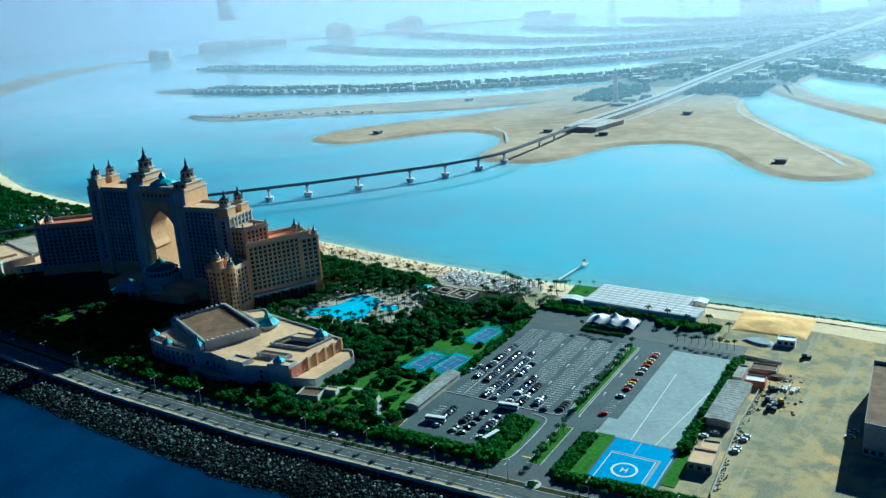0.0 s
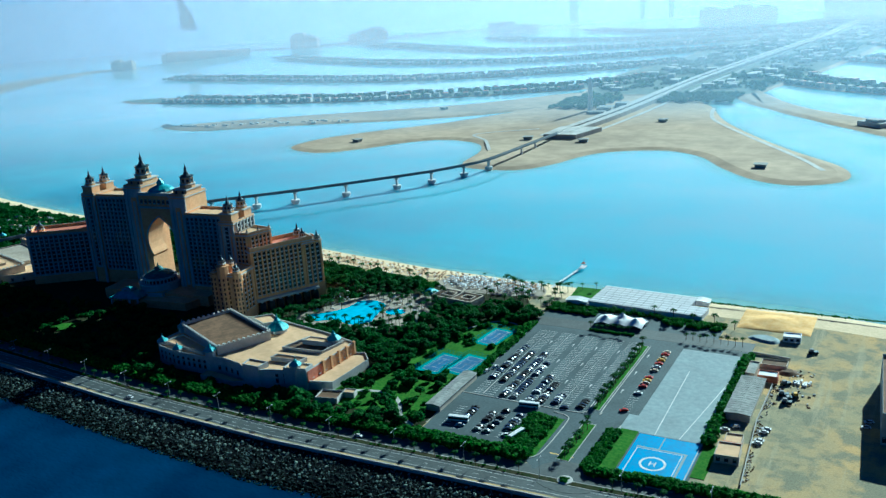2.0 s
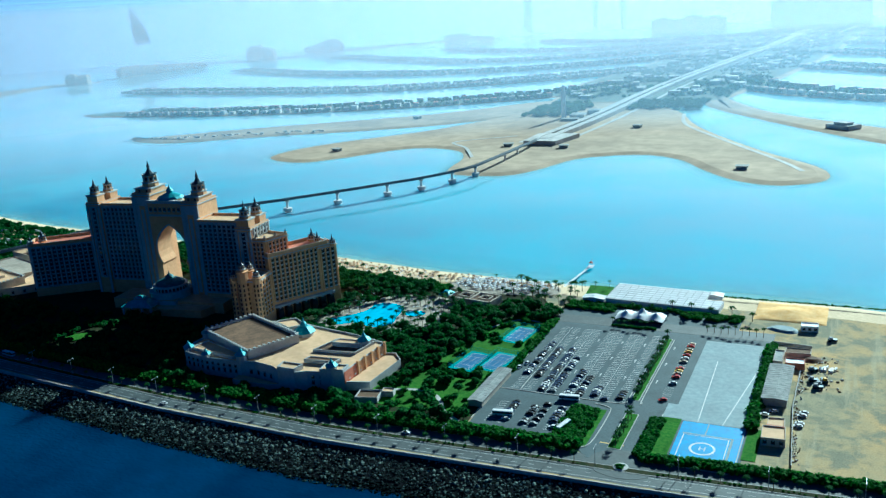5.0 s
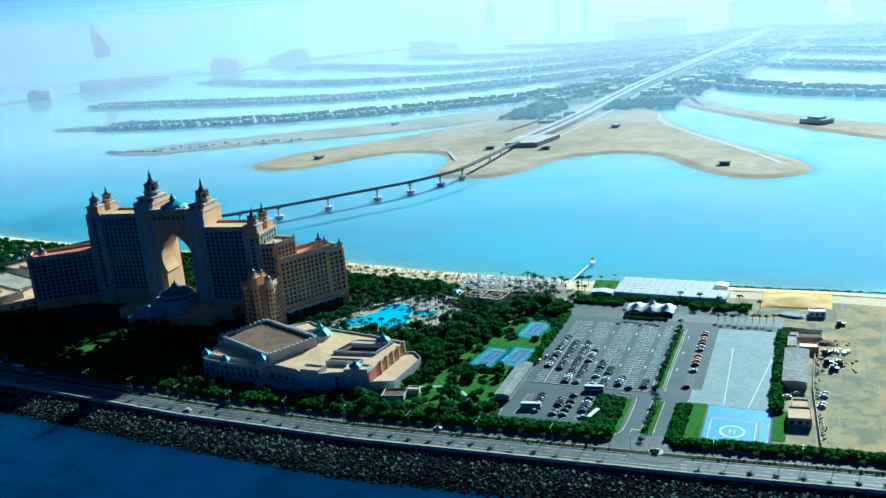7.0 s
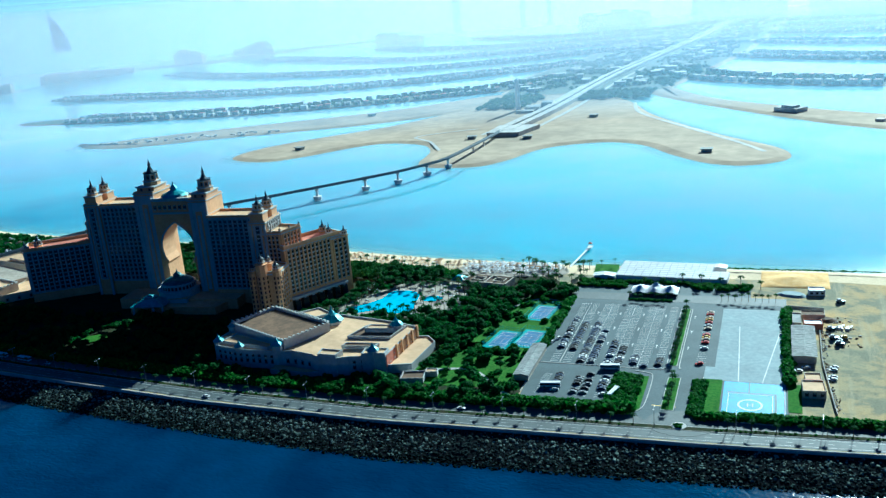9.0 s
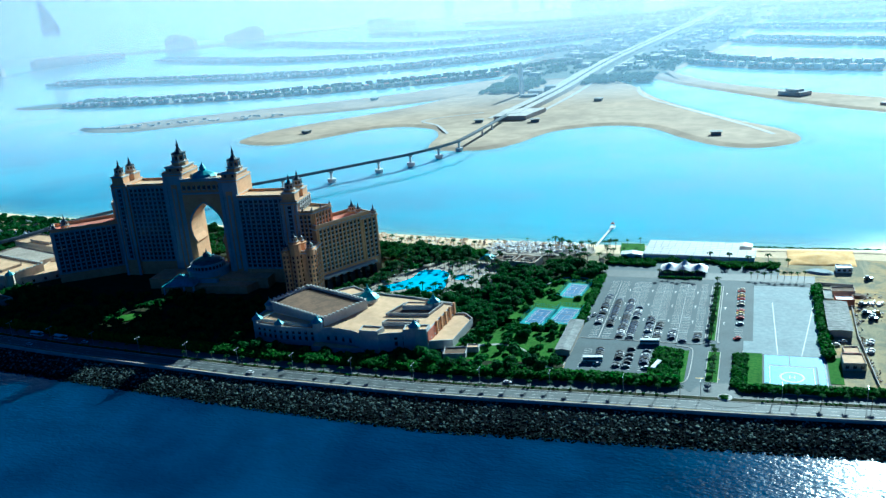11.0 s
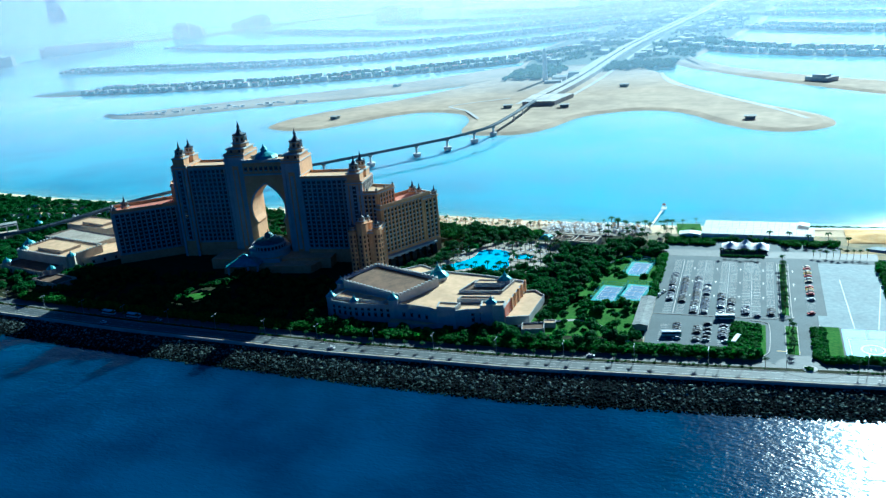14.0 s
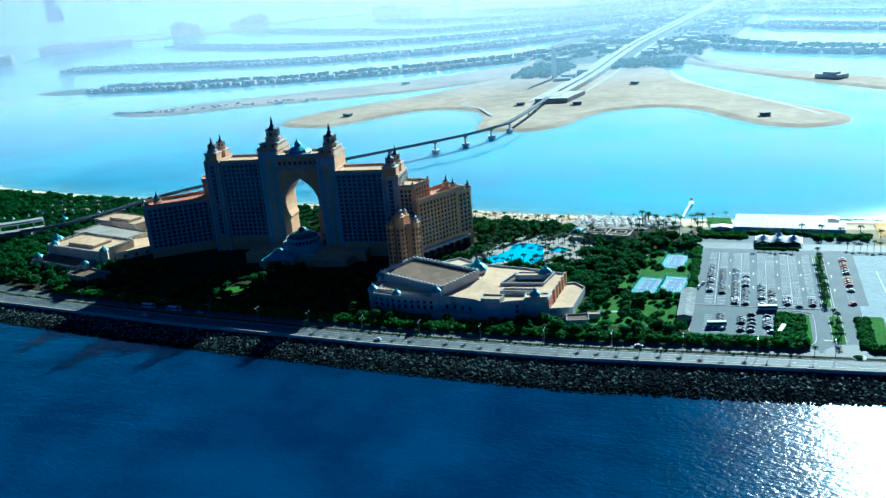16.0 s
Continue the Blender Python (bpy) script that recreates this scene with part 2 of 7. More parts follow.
MAT["plaster"] = worn("cream_plaster", (0.5, 0.44, 0.34), (0.6, 0.52, 0.4), 0.5, 0.1, 0.9, 0.1, stain=0.8)
MAT["concrete_pier"] = worn("pier_concrete", (0.70, 0.70, 0.68), (0.80, 0.79, 0.77), 0.5, 0.1, 0.85, 0.1)
# deck's shaded, hazy side is put into this blue-grey colour
MAT["deck_concrete"] = worn("shade_blue_deck_concrete", (0.12, 0.15, 0.18), (0.16, 0.19, 0.22), 0.5, 0.1, 0.85, 0.1)
MAT["car_glass"] = worn("tinted_car_glass", (0.012, 0.016, 0.022), (0.02, 0.026, 0.034), 0.5, 0.2, 0.35, 0.0, spec=0.15)
MAT["steel"] = worn("galvanised_steel", (0.35, 0.36, 0.37), (0.45, 0.46, 0.47), 1.0, 0.2, 0.4, 0.05, metal=0.6)
MAT["rubber"] = worn("black_rubber", (0.02, 0.02, 0.02), (0.035, 0.035, 0.035), 2.0, 0.5, 0.85, 0.1)
MAT["bark"] = worn("palm_bark", (0.10, 0.07, 0.045), (0.18, 0.13, 0.08), 2.0, 0.4, 0.95, 0.4)
MAT["leaf"] = leafy("garden_leaves", (0.016, 0.070, 0.014), (0.075, 0.19, 0.030), 0.0, 0.45)
MAT["hedge_leaf"] = leafy("clipped_hedge_leaves", (0.022, 0.09, 0.006), (0.095, 0.23, 0.016), 0.0, 0.45)
MAT["palm_leaf"] = leafy("palm_fronds", (0.022, 0.08, 0.018), (0.075, 0.17, 0.035), 0.0, 0.4)
# far leaves carry a painted haze sheen
MAT["far_leaf"] = leafy("haze_sheen_palms", (0.055, 0.095, 0.06), (0.11, 0.16, 0.10), 0.3, 0.4)
MAT["villa"] = worn("villa_walls", (0.70, 0.66, 0.6), (0.8, 0.77, 0.72), 0.05, 0.02, 0.9, 0.0, island=0.25)
MAT["dune"] = worn("orange_sand", (0.80, 0.48, 0.11), (0.88, 0.60, 0.20), 0.3, 0.06, 0.95, 0.3, stain=0.85)
CAR = {}
for key, base in (("white car paint", (0.75, 0.75, 0.74)), ("silver car paint", (0.24, 0.26, 0.28)), ("black car paint", (0.015, 0.016, 0.02)),
                  ("dark blue car paint", (0.02, 0.04, 0.11)), ("red car paint", (0.45, 0.03, 0.02)), ("cream taxi paint", (0.62, 0.52, 0.36)), ("yellow paint", (0.7, 0.42, 0.02))):
    CAR[key] = worn(key.replace(" ", "_"), base, tuple(c * 0.9 for c in base), 1.0, 0.3, 0.6, 0.0, spec=0.12, stain=0.95)


# ---- mesh building ----
class Build:
    """Collects vertices and faces, and links them as one mesh object."""

    def __init__(self, *mats):
        self.v, self.f, self.m, self.mats, self.smooth = [], [], [], mats, False

    def face(self, pts, m=0):
        i = len(self.v)
        self.v += [tuple(p) for p in pts]
        self.f.append(tuple(range(i, i + len(pts))))
        self.m.append(m)

    def prism(self, poly, z0, z1, m=0, top=None, taper=1.0, bottom=False):
        n, i = len(poly), len(self.v)
        cx, cy = sum(p[0] for p in poly) / n, sum(p[1] for p in poly) / n
        self.v += [(x, y, z0) for x, y in poly]
        self.v += [(cx + (x - cx) * taper, cy + (y - cy) * taper, z1) for x, y in poly]
        for k in range(n):
            j = (k + 1) % n
            self.f.append((i + k, i + j, i + n + j, i + n + k))
            self.m.append(m)
        self.f.append(tuple(range(i + n, i + 2 * n)))
        self.m.append(m if top is None else top)
        if bottom:
            self.f.append(tuple(reversed(range(i, i + n))))
            self.m.append(m)

    def box(self, cx, cy, z0, sx, sy, h, rot=0.0, m=0, top=None, taper=1.0, bottom=False):
        c, s = math.cos(rot), math.sin(rot)
        self.prism([(cx + c * x - s * y, cy + s * x + c * y) for x, y in ((-sx / 2, -sy / 2), (sx / 2, -sy / 2), (sx / 2, sy / 2), (-sx / 2, sy / 2))],
                   z0, z0 + h, m, top, taper, bottom)

    def lathe(self, cx, cy, profile, n=12, m=0, rot=0.0):
        i = len(self.v)
        for r, z in profile:
            self.v += [(cx + r * math.cos(rot + 2 * math.pi * k / n), cy + r * math.sin(rot + 2 * math.pi * k / n), z) for k in range(n)]
        for a in range(len(profile) - 1):
            for k in range(n):
                j = (k + 1) % n
                self.f.append((i + a * n + k, i + a * n + j, i + (a + 1) * n + j, i + (a + 1) * n + k))
                self.m.append(m)
        self.f.append(tuple(i + (len(profile) - 1) * n + k for k in range(n)))
        self.m.append(m)

    def strip(self, line, width, z, m=0, thick=0.0):
        """A flat ribbon along a line of (x, y) or (x, y, z)."""
        left, right = [], []
        for k, p in enumerate(line):
            a, b = line[max(k - 1, 0)], line[min(k + 1, len(line) - 1)]
            dx, dy = b[0] - a[0], b[1] - a[1]
            d = math.hypot(dx, dy) or 1
            nx, ny = -dy / d * width / 2, dx / d * width / 2
            pz = p[2] if len(p) > 2 else z
            left.append((p[0] + nx, p[1] + ny, pz))
            right.append((p[0] - nx, p[1] - ny, pz))
        for k in range(len(line) - 1):
            self.face((right[k], right[k + 1], left[k + 1], left[k]), m)
            if thick:
                lo = [(x, y, q - thick) for x, y, q in (right[k], right[k + 1], left[k + 1], left[k])]
                self.face((lo[0], lo[1], right[k + 1], right[k]), m)
                self.face((lo[2], lo[3], left[k], left[k + 1]), m)
                self.face((lo[3], lo[2], lo[1], lo[0]), m)

    def data(self, name):
        me = bpy.data.meshes.new(name)
        me.from_pydata(self.v, [], self.f)
        for mat in self.mats:
            me.materials.append(mat)
        me.polygons.foreach_set("material_index", self.m)
        if self.smooth:
            me.polygons.foreach_set("use_smooth", [True] * len(self.f))
        me.update()
        return me

    def obj(self, name, parent=None, label="", category="", group="", kind=""):
        ob = new(name, self.data(name))
        if parent:
            ob.parent = parent
            if parent.name == "hotel":
                ob.matrix_basis = STAND[0]
        return tagged(ob, label, category, group, kind)


def empty(name, label, category, m=None, group="", kind=""):
    ob = new(name)
    if m is not None:
        ob.matrix_world = m
    return tagged(ob, label, category, group, kind)


def put(name, data, parent, m):
    ob = new(name, data)
    ob.parent = parent
    ob.matrix_basis = m
    return ob


def interp(points, x):
    xs, ys = zip(*points)
    return float(np.interp(x, xs, ys))


def smooth_loop(points, steps=6, closed=True):
    """A Catmull-Rom curve through a few control points."""
    n, out = len(points), []
    for k in range(n if closed else n - 1):
        p = [Vector(points[(k + j) % n] if closed else points[min(max(k + j, 0), n - 1)]) for j in (-1, 0, 1, 2)]
        for s in range(steps):
            t = s / steps
            out.append(tuple(0.5 * (2 * p[1] + (p[2] - p[0]) * t + (2 * p[0] - 5 * p[1] + 4 * p[2] - p[3]) * t * t + (3 * p[1] - p[0] - 3 * p[2] + p[3]) * t ** 3)))
    if not closed:
        out.append(tuple(points[-1]))
    return out


def inside(poly, x, y):
    hit = False
    for (x0, y0), (x1, y1) in zip(poly, poly[1:] + poly[:1]):
        if (y0 > y) != (y1 > y) and x < (x1 - x0) * (y - y0) / (y1 - y0) + x0:
            hit = not hit
    return hit


def patch(name, poly, z, mat, label, category="ground", kerb=0.0):
    """A paved or planted area, a little above what lies under it."""
    b = Build(MAT[mat])
    b.prism(poly, z - 0.3, z)
    return b.obj(name, None, label, category, kind="structure")


def rect(x0, y0, x1, y1):
    return [(x0, y0), (x1, y0), (x1, y1), (x0, y1)]


# ---- sea, crescent, backdrop ----
SEA = -4.0
CREST = [(-1600, 640), (-1000, 388), (-735, 314), (-573, 296), (-421, 285), (-307, 283), (-217, 287), (-146, 290), (0, 300), (500, 350)]
TOE = [(-1600, 612), (-1000, 362), (-709, 289), (-601, 275), (-510, 266), (-396, 257), (-300, 252), (-217, 257), (-149, 262), (0, 272), (500, 322)]
SHORE = [(-1600, 900), (-1197, 709), (-1062, 655), (-917, 624), (-700, 603), (-520, 594), (-415, 576), (-341, 569), (-273, 564), (-100, 565), (0, 558), (500, 560)]


def crest(x):
    return interp(CREST, x)


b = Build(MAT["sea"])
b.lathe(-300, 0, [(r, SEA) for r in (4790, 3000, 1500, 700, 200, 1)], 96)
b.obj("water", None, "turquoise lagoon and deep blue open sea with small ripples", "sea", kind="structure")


def backdrop_material():
    m = Nodes("haze_glow")
    sep = m.add("ShaderNodeSeparateXYZ")
    m.link(m.pos.outputs["Position"], sep.inputs[0])
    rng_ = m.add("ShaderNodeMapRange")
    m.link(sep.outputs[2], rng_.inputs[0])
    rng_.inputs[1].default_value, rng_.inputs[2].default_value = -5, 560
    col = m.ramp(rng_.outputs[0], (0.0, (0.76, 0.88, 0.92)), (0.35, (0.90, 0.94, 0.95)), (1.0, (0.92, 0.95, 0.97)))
    # haze is painted into the emission, brightest towards the sun
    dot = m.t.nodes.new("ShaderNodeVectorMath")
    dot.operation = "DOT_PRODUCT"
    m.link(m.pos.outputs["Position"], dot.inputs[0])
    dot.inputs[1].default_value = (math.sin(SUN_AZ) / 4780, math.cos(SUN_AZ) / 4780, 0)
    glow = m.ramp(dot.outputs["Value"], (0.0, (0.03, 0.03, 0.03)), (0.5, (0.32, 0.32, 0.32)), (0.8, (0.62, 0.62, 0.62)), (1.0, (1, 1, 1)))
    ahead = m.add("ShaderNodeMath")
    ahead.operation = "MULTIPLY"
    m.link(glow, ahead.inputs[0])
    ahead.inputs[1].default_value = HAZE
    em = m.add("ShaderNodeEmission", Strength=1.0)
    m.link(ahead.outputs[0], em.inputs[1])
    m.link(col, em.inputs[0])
    # the haze thins out upwards into the sky
    clear = m.t.nodes.new("ShaderNodeBsdfTransparent")
    thin = m.t.nodes.new("ShaderNodeMixShader")
    m.link(m.ramp(rng_.outputs[0], (0.55, (0, 0, 0)), (1.0, (1, 1, 1))), thin.inputs[0])
    m.link(em.outputs[0], thin.inputs[1])
    m.link(clear.outputs[0], thin.inputs[2])
    m.link(thin.outputs[0], m.t.nodes["Material Output"].inputs[0])
    return m.mat


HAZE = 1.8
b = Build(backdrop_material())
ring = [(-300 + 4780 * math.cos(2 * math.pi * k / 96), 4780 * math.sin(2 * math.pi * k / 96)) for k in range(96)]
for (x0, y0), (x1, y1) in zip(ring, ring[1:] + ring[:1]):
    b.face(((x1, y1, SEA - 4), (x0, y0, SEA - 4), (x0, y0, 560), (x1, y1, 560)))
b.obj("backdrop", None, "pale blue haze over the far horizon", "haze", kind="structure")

def haze_material(tint, share):
    """Thin sunlit sea haze: lets most light pass and scatters the sun's light onwards."""
    m = Nodes("sea_haze")
    m.t.nodes.remove(m.bsdf)
    sep = m.add("ShaderNodeSeparateXYZ")
    m.link(m.pos.outputs["Position"], sep.inputs[0])
    up = m.add("ShaderNodeMapRange")
    up.interpolation_type = "SMOOTHSTEP"
    m.link(sep.outputs[2], up.inputs[0])
    up.inputs[1].default_value, up.inputs[2].default_value = SEA, 45.0
    up.inputs[3].default_value, up.inputs[4].default_value = 0.0, share
    clear = m.add("ShaderNodeBsdfTransparent")
    lit = m.add("ShaderNodeBsdfTranslucent")
    lit.inputs[0].default_value = (*tint, 1)
    veil = m.add("ShaderNodeMixShader")
    m.link(up.outputs[0], veil.inputs[0])
    m.link(clear.outputs[0], veil.inputs[1])
    m.link(lit.outputs[0], veil.inputs[2])
    m.link(veil.outputs[0], m.t.nodes["Material Output"].inputs[0])
    return m.mat


for reach, share, tint in ((1350, 0.38, (0.215, 0.295, 0.39)), (2000, 0.36, (0.31, 0.34, 0.405)), (2700, 0.34, (0.46, 0.415, 0.445)), (3600, 0.24, (0.78, 0.56, 0.52))):
    b = Build(haze_material(tint, share))
    arc = [(-110 - reach * math.sin(radians(a)), -60 + reach * math.cos(radians(a))) for a in range(-40, 86, 3)]
    for (x0, y0), (x1, y1) in zip(arc, arc[1:]):
        b.face(((x1, y1, SEA + 0.2), (x0, y0, SEA + 0.2), (x0, y0, 260), (x1, y1, 260)))
    # upright sheets stand in for the haze; their shadows are turned off
    b.obj("haze_bank", None, "thin pale blue sea haze over the lagoon", "haze", kind="structure").visible_shadow = False

b = Build(MAT["ground"], MAT["beach"])
xs = [-1600 + 12 * k for k in range(176)]
prof = []
for x in xs:
    c, t_, s = crest(x), interp(TOE, x), interp(SHORE, x)
    s += 1.5 * noise.noise((x * 0.02, 0, 0)) * 2
    prof.append([(x, t_ - 6, -8), (x, t_ + 1, SEA - 1.4), (x, c - 0.7, -2.0), (x, c - 0.65, 0), (x, s - 34, 0), (x, s - 12, -1.6), (x, s, SEA + 0.05), (x, s + 25, -8)])
for a, c in zip(prof, prof[1:]):
    for k in range(7):
        b.face((a[k], c[k], c[k + 1], a[k + 1]), 1 if k >= 4 else 0)
b.obj("ground", None, "flat sandy reclaimed land of the crescent with its beach", "ground", kind="structure")

# ---- roads, parking, paved areas ----
def along(offset, x0=-1500, x1=480, step=12):
    return [(x, crest(x) + offset) for x in np.arange(x0, x1 + 1, step)]


b = Build(MAT["road"])
b.strip(along(7.5), 10.0, 0.06, 0, 0.3)
b.obj("road", None, "pale sunlit seaside carriageway along the rock revetment", "road", kind="structure")
b = Build(MAT["road"])
b.strip(along(20.5), 8.0, 0.06, 0, 0.3)
b.obj("road", None, "inner carriageway shaded by the garden hedge", "road", kind="structure")
b = Build(MAT["soil"], MAT["kerb"])
b.strip(along(14.5), 3.6, 0.22, 0, 0.5)
b.strip(along(12.6), 0.35, 0.26, 1, 0.5)
b.strip(along(16.4), 0.35, 0.26, 1, 0.5)
b.obj("road_median", None, "narrow planted median with pale kerbs between the carriageways", "median", kind="structure")
b = Build(MAT["kerb"])
b.strip(along(-0.6), 0.6, 1.1, 0, 2.4)
b.obj("sea_wall", None, "low pale concrete parapet above the rocks", "wall", kind="structure")
b = Build(MAT["paint"])
for off in (4.2, 10.8):
    b.strip(along(off, -900, 300), 0.18, 0.075)
for x in np.arange(-900, 300, 9.0):
    b.strip([(x, crest(x) + 7.5), (x + 3, crest(x + 3) + 7.5)], 0.16, 0.075)
b.obj("trim", None, "white lane lines on the seaside road", "road marking", kind="structure")

GARDEN = [(x, crest(x) + 25) for x in range(-1150, -230, 40)] + [(-243, 312), (-243, 485), (-268, 520)] + [(x, interp(SHORE, x) - (40 if x > -620 else 27)) for x in range(-300, -1160, -40)]
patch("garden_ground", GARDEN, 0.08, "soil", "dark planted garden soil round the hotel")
patch("parking_ground", [(-242, 318), (-184, 318), (-176, 312), (-106, 312), (-106, 492), (-246, 492)], 0.10, "asphalt", "worn grey asphalt of the car park", "car park")
patch("pavement", rect(-144, 378, -107.5, 470), 0.16, "concrete", "bleached pale concrete apron", "pavement")
patch("pavement", rect(-149, 361, -107.5, 378), 0.155, "concrete", "bleached pale concrete apron end", "pavement")
patch("pavement", [(-246, 492), (-128, 492), (-128, 511), (-246, 513)], 0.14, "asphalt", "worn asphalt lane behind the tents", "pavement")
patch("pavement", rect(-246, 478, -106, 492), 0.15, "road", "greyish asphalt drive across the head of the car park", "pavement")
patch("roundabout_ground", [(-156 + 17 * math.cos(a), 309 + 13 * math.sin(a)) for a in np.linspace(0, 2 * math.pi, 24, endpoint=False)], 0.14, "road", "grey junction at the car park gate", "road")
patch("pavement", rect(-175, 310, -150, 362), 0.13, "asphalt", "entrance drive into the car park", "road")

# helipad
pad = empty("helipad", "bright blue painted helipad with white circle and letter H", "helipad")


def pad_part(name, polys, z, mat):
    q = Build(MAT[mat])
    for poly in polys:
        q.prism(poly, -0.2 if name == "deck" else 0.2, z)
    q.obj(name, pad)


CX, CY = -124.5, 334.5
pad_part("deck", [rect(-138, 322.5, -107.5, 360.5)], 0.22, "helipad")
for poly in (rect(-135.5, 323.2, -113.6, 323.6), rect(-135.5, 346.6, -113.6, 347.0), rect(-135.5, 323.6, -135.1, 346.6), rect(-114.0, 323.6, -113.6, 346.6)):
    pad_part("border_line", [poly], 0.25, "paint")
for poly in (rect(-113.0, 323.0, -111.8, 347.6), rect(-136, 347.6, -111.8, 348.5), rect(-125.6, 348.5, -125.0, 360.3)):
    pad_part("walkway", [poly], 0.25, "concrete")
q = Build(MAT["paint"])
rim = [(math.cos(2 * math.pi * k / 40), math.sin(2 * math.pi * k / 40)) for k in range(40)]
q.v = [(CX + r * x, CY + r * y, 0.25) for r in (5.1, 6.2) for x, y in rim]
q.f = [(k, (k + 1) % 40, 40 + (k + 1) % 40, 40 + k)[::-1] for k in range(40)]
q.m = [0] * 40
q.obj("circle", pad)
q = Build(MAT["paint"])
q.face([(CX + x, CY + y, 0.25) for x, y in ((-1.5, -1.9), (-0.9, -1.9), (-0.9, -0.3), (0.9, -0.3), (0.9, -1.9), (1.5, -1.9), (1.5, 1.9), (0.9, 1.9), (0.9, 0.3), (-0.9, 0.3), (-0.9, 1.9), (-1.5, 1.9))])
q.obj("letter", pad)

# bay lines of the car park
ROWS_X = [-234.0, -226.5, -218.5, -212.3, -203.0, -197.0, -188.6, -182.6]
b = Build(MAT["paint"], MAT["kerb"], MAT["yellow"])
for x in ROWS_X + [-174.5]:
    for y in np.arange(372, 470, 2.6):
        b.strip([(x - 2.4, y), (x + 2.4, y + 0.6)], 0.28, 0.125)
for x in (-233, -226, -214.5, -209, -200.5, -196):
    for y in np.arange(330, 356, 2.6):
        b.strip([(x - 2.3, y), (x + 2.3, y + 0.6)], 0.28, 0.125)
for xm in (-230.2, -215.4, -200.0, -185.6):
    b.strip([(xm, 371), (xm, 470)], 0.2, 0.125)
for y in np.arange(380, 466, 2.7):
    b.strip([(-154.5, y), (-149.5, y + 0.7)], 0.15, 0.125)
for y in (400, 425, 450):
    for x in (-222.4, -207.7, -192.8, -178.6, -160.5):
        b.strip([(x, y), (x, y + 3)], 0.35, 0.125)
        b.face(((x - 0.8, y + 3, 0.125), (x + 0.8, y + 3, 0.125), (x, y + 4.5, 0.125)))
b.strip([(-172, 326), (-160, 326)], 0.8, 0.135, 2)
for x0 in (-137.2, -118):
    b.strip([(-131 if x0 < -130 else -119, 361), (-133 if x0 < -130 else -109, 440)], 0.5, 0.175)
b.obj("trim", None, "white painted parking bay lines and arrows", "road marking", kind="structure")

b = Build(MAT["lawn"], MAT["kerb"])
for x0, y0, x1, y1 in ((-168.5, 376, -164.5, 466), (-167, 322, -161, 360)):
    b.prism(rect(x0 - 0.4, y0 - 0.4, x1 + 0.4, y1 + 0.4), 0, 0.24, 1)
    b.prism(rect(x0, y0, x1, y1), 0.2, 0.3, 0)
b.lathe(-156.5, 306, [(3.6, 0.1), (3.6, 0.4), (3.2, 0.45), (0.5, 0.5)], 20, 1)
b.obj("kerb_islands", None, "kerbed planted islands of the car park", "traffic island", kind="structure")
b = Build(MAT["kerb"])
for x, y0, y1 in ((-230.2, 372, 391), (-243, 330, 480)):
    b.prism(rect(x - 0.25, y0, x + 0.25, y1), 0, 0.28)
for line in ([(-246, 317), (-200, 315.5), (-184, 316), (-177.5, 320), (-175.5, 330), (-175.5, 358), (-178, 364), (-186, 366)], [(-149, 364), (-150, 330), (-148, 320), (-141, 315.5), (-110, 315)], [(-108, 361), (-108, 322)],
             [(-246, 369.5), (-180, 369.5), (-171, 372), (-170, 380), (-170, 466)], [(-163, 466), (-163, 380), (-162, 374)]):
    b.strip(smooth_loop(line, 5, False), 0.5, 0.34, 0, 0.3)
b.obj("kerb", None, "pale concrete kerb lines", "kerb", kind="structure")

# lawns
patch("lawn", smooth_loop([(-312, 334), (-275, 330), (-252, 338), (-251, 360), (-262, 385), (-290, 392), (-305, 372)]), 0.2, "lawn", "bright green mown lawn by the car park", "lawn")
patch("lawn", smooth_loop([(-298, 392), (-290, 377), (-262, 374), (-246, 384), (-245, 430), (-246, 478), (-268, 484), (-283, 462), (-288, 430)]), 0.2, "lawn", "mown grass round the tennis courts", "lawn")
patch("lawn", smooth_loop([(-575, 352), (-556, 366), (-541, 373), (-548, 360), (-562, 346)]), 0.9, "lawn", "sunlit green slope among dark trees", "lawn")
patch("lawn", [(-240, 528), (-221, 527), (-225, 556), (-243, 556)], 0.2, "lawn", "flat green lawn behind the beach", "lawn")
patch("lawn", [(-148, 318), (-139, 318), (-139, 362), (-148, 362)], 0.22, "lawn", "grass strip beside the helipad", "lawn")
patch("lawn", rect(-181.5, 319, -177.5, 360), 0.22, "lawn", "mown grass edge of the planted car park island", "lawn")
patch("lawn", rect(-106.5, 330, -100, 362), 0.2, "lawn", "small grass plot beside the helipad", "lawn")
b = Build(MAT["kerb"])
b.strip(smooth_loop([(-318, 338), (-298, 349), (-280, 352), (-268, 344), (-260, 332), (-248, 324)], 6, False), 2.4, 0.3, 0, 0.3)
b.strip(smooth_loop([(-300, 420), (-285, 450), (-272, 470), (-262, 474), (-250, 470)], 6, False), 1.8, 0.3, 0, 0.3)
b.obj("garden_path", None, "pale curved garden path", "path", kind="structure")

# ---- hotel ----
HOTEL = pose(-541, 450, 0, 0, 0, 7)
hotel = empty("hotel", "grand peach-coloured resort hotel with twin towers and a pointed arch", "hotel", HOTEL)


STAND = [Matrix.Identity(4)]
ARM = Matrix.Rotation(radians(-12), 4, "Z")


def stand(x, y):
    """The blocks step back along a shallow crescent: where the next one stands."""
    STAND[0] = Matrix.Translation((x, y, 0))


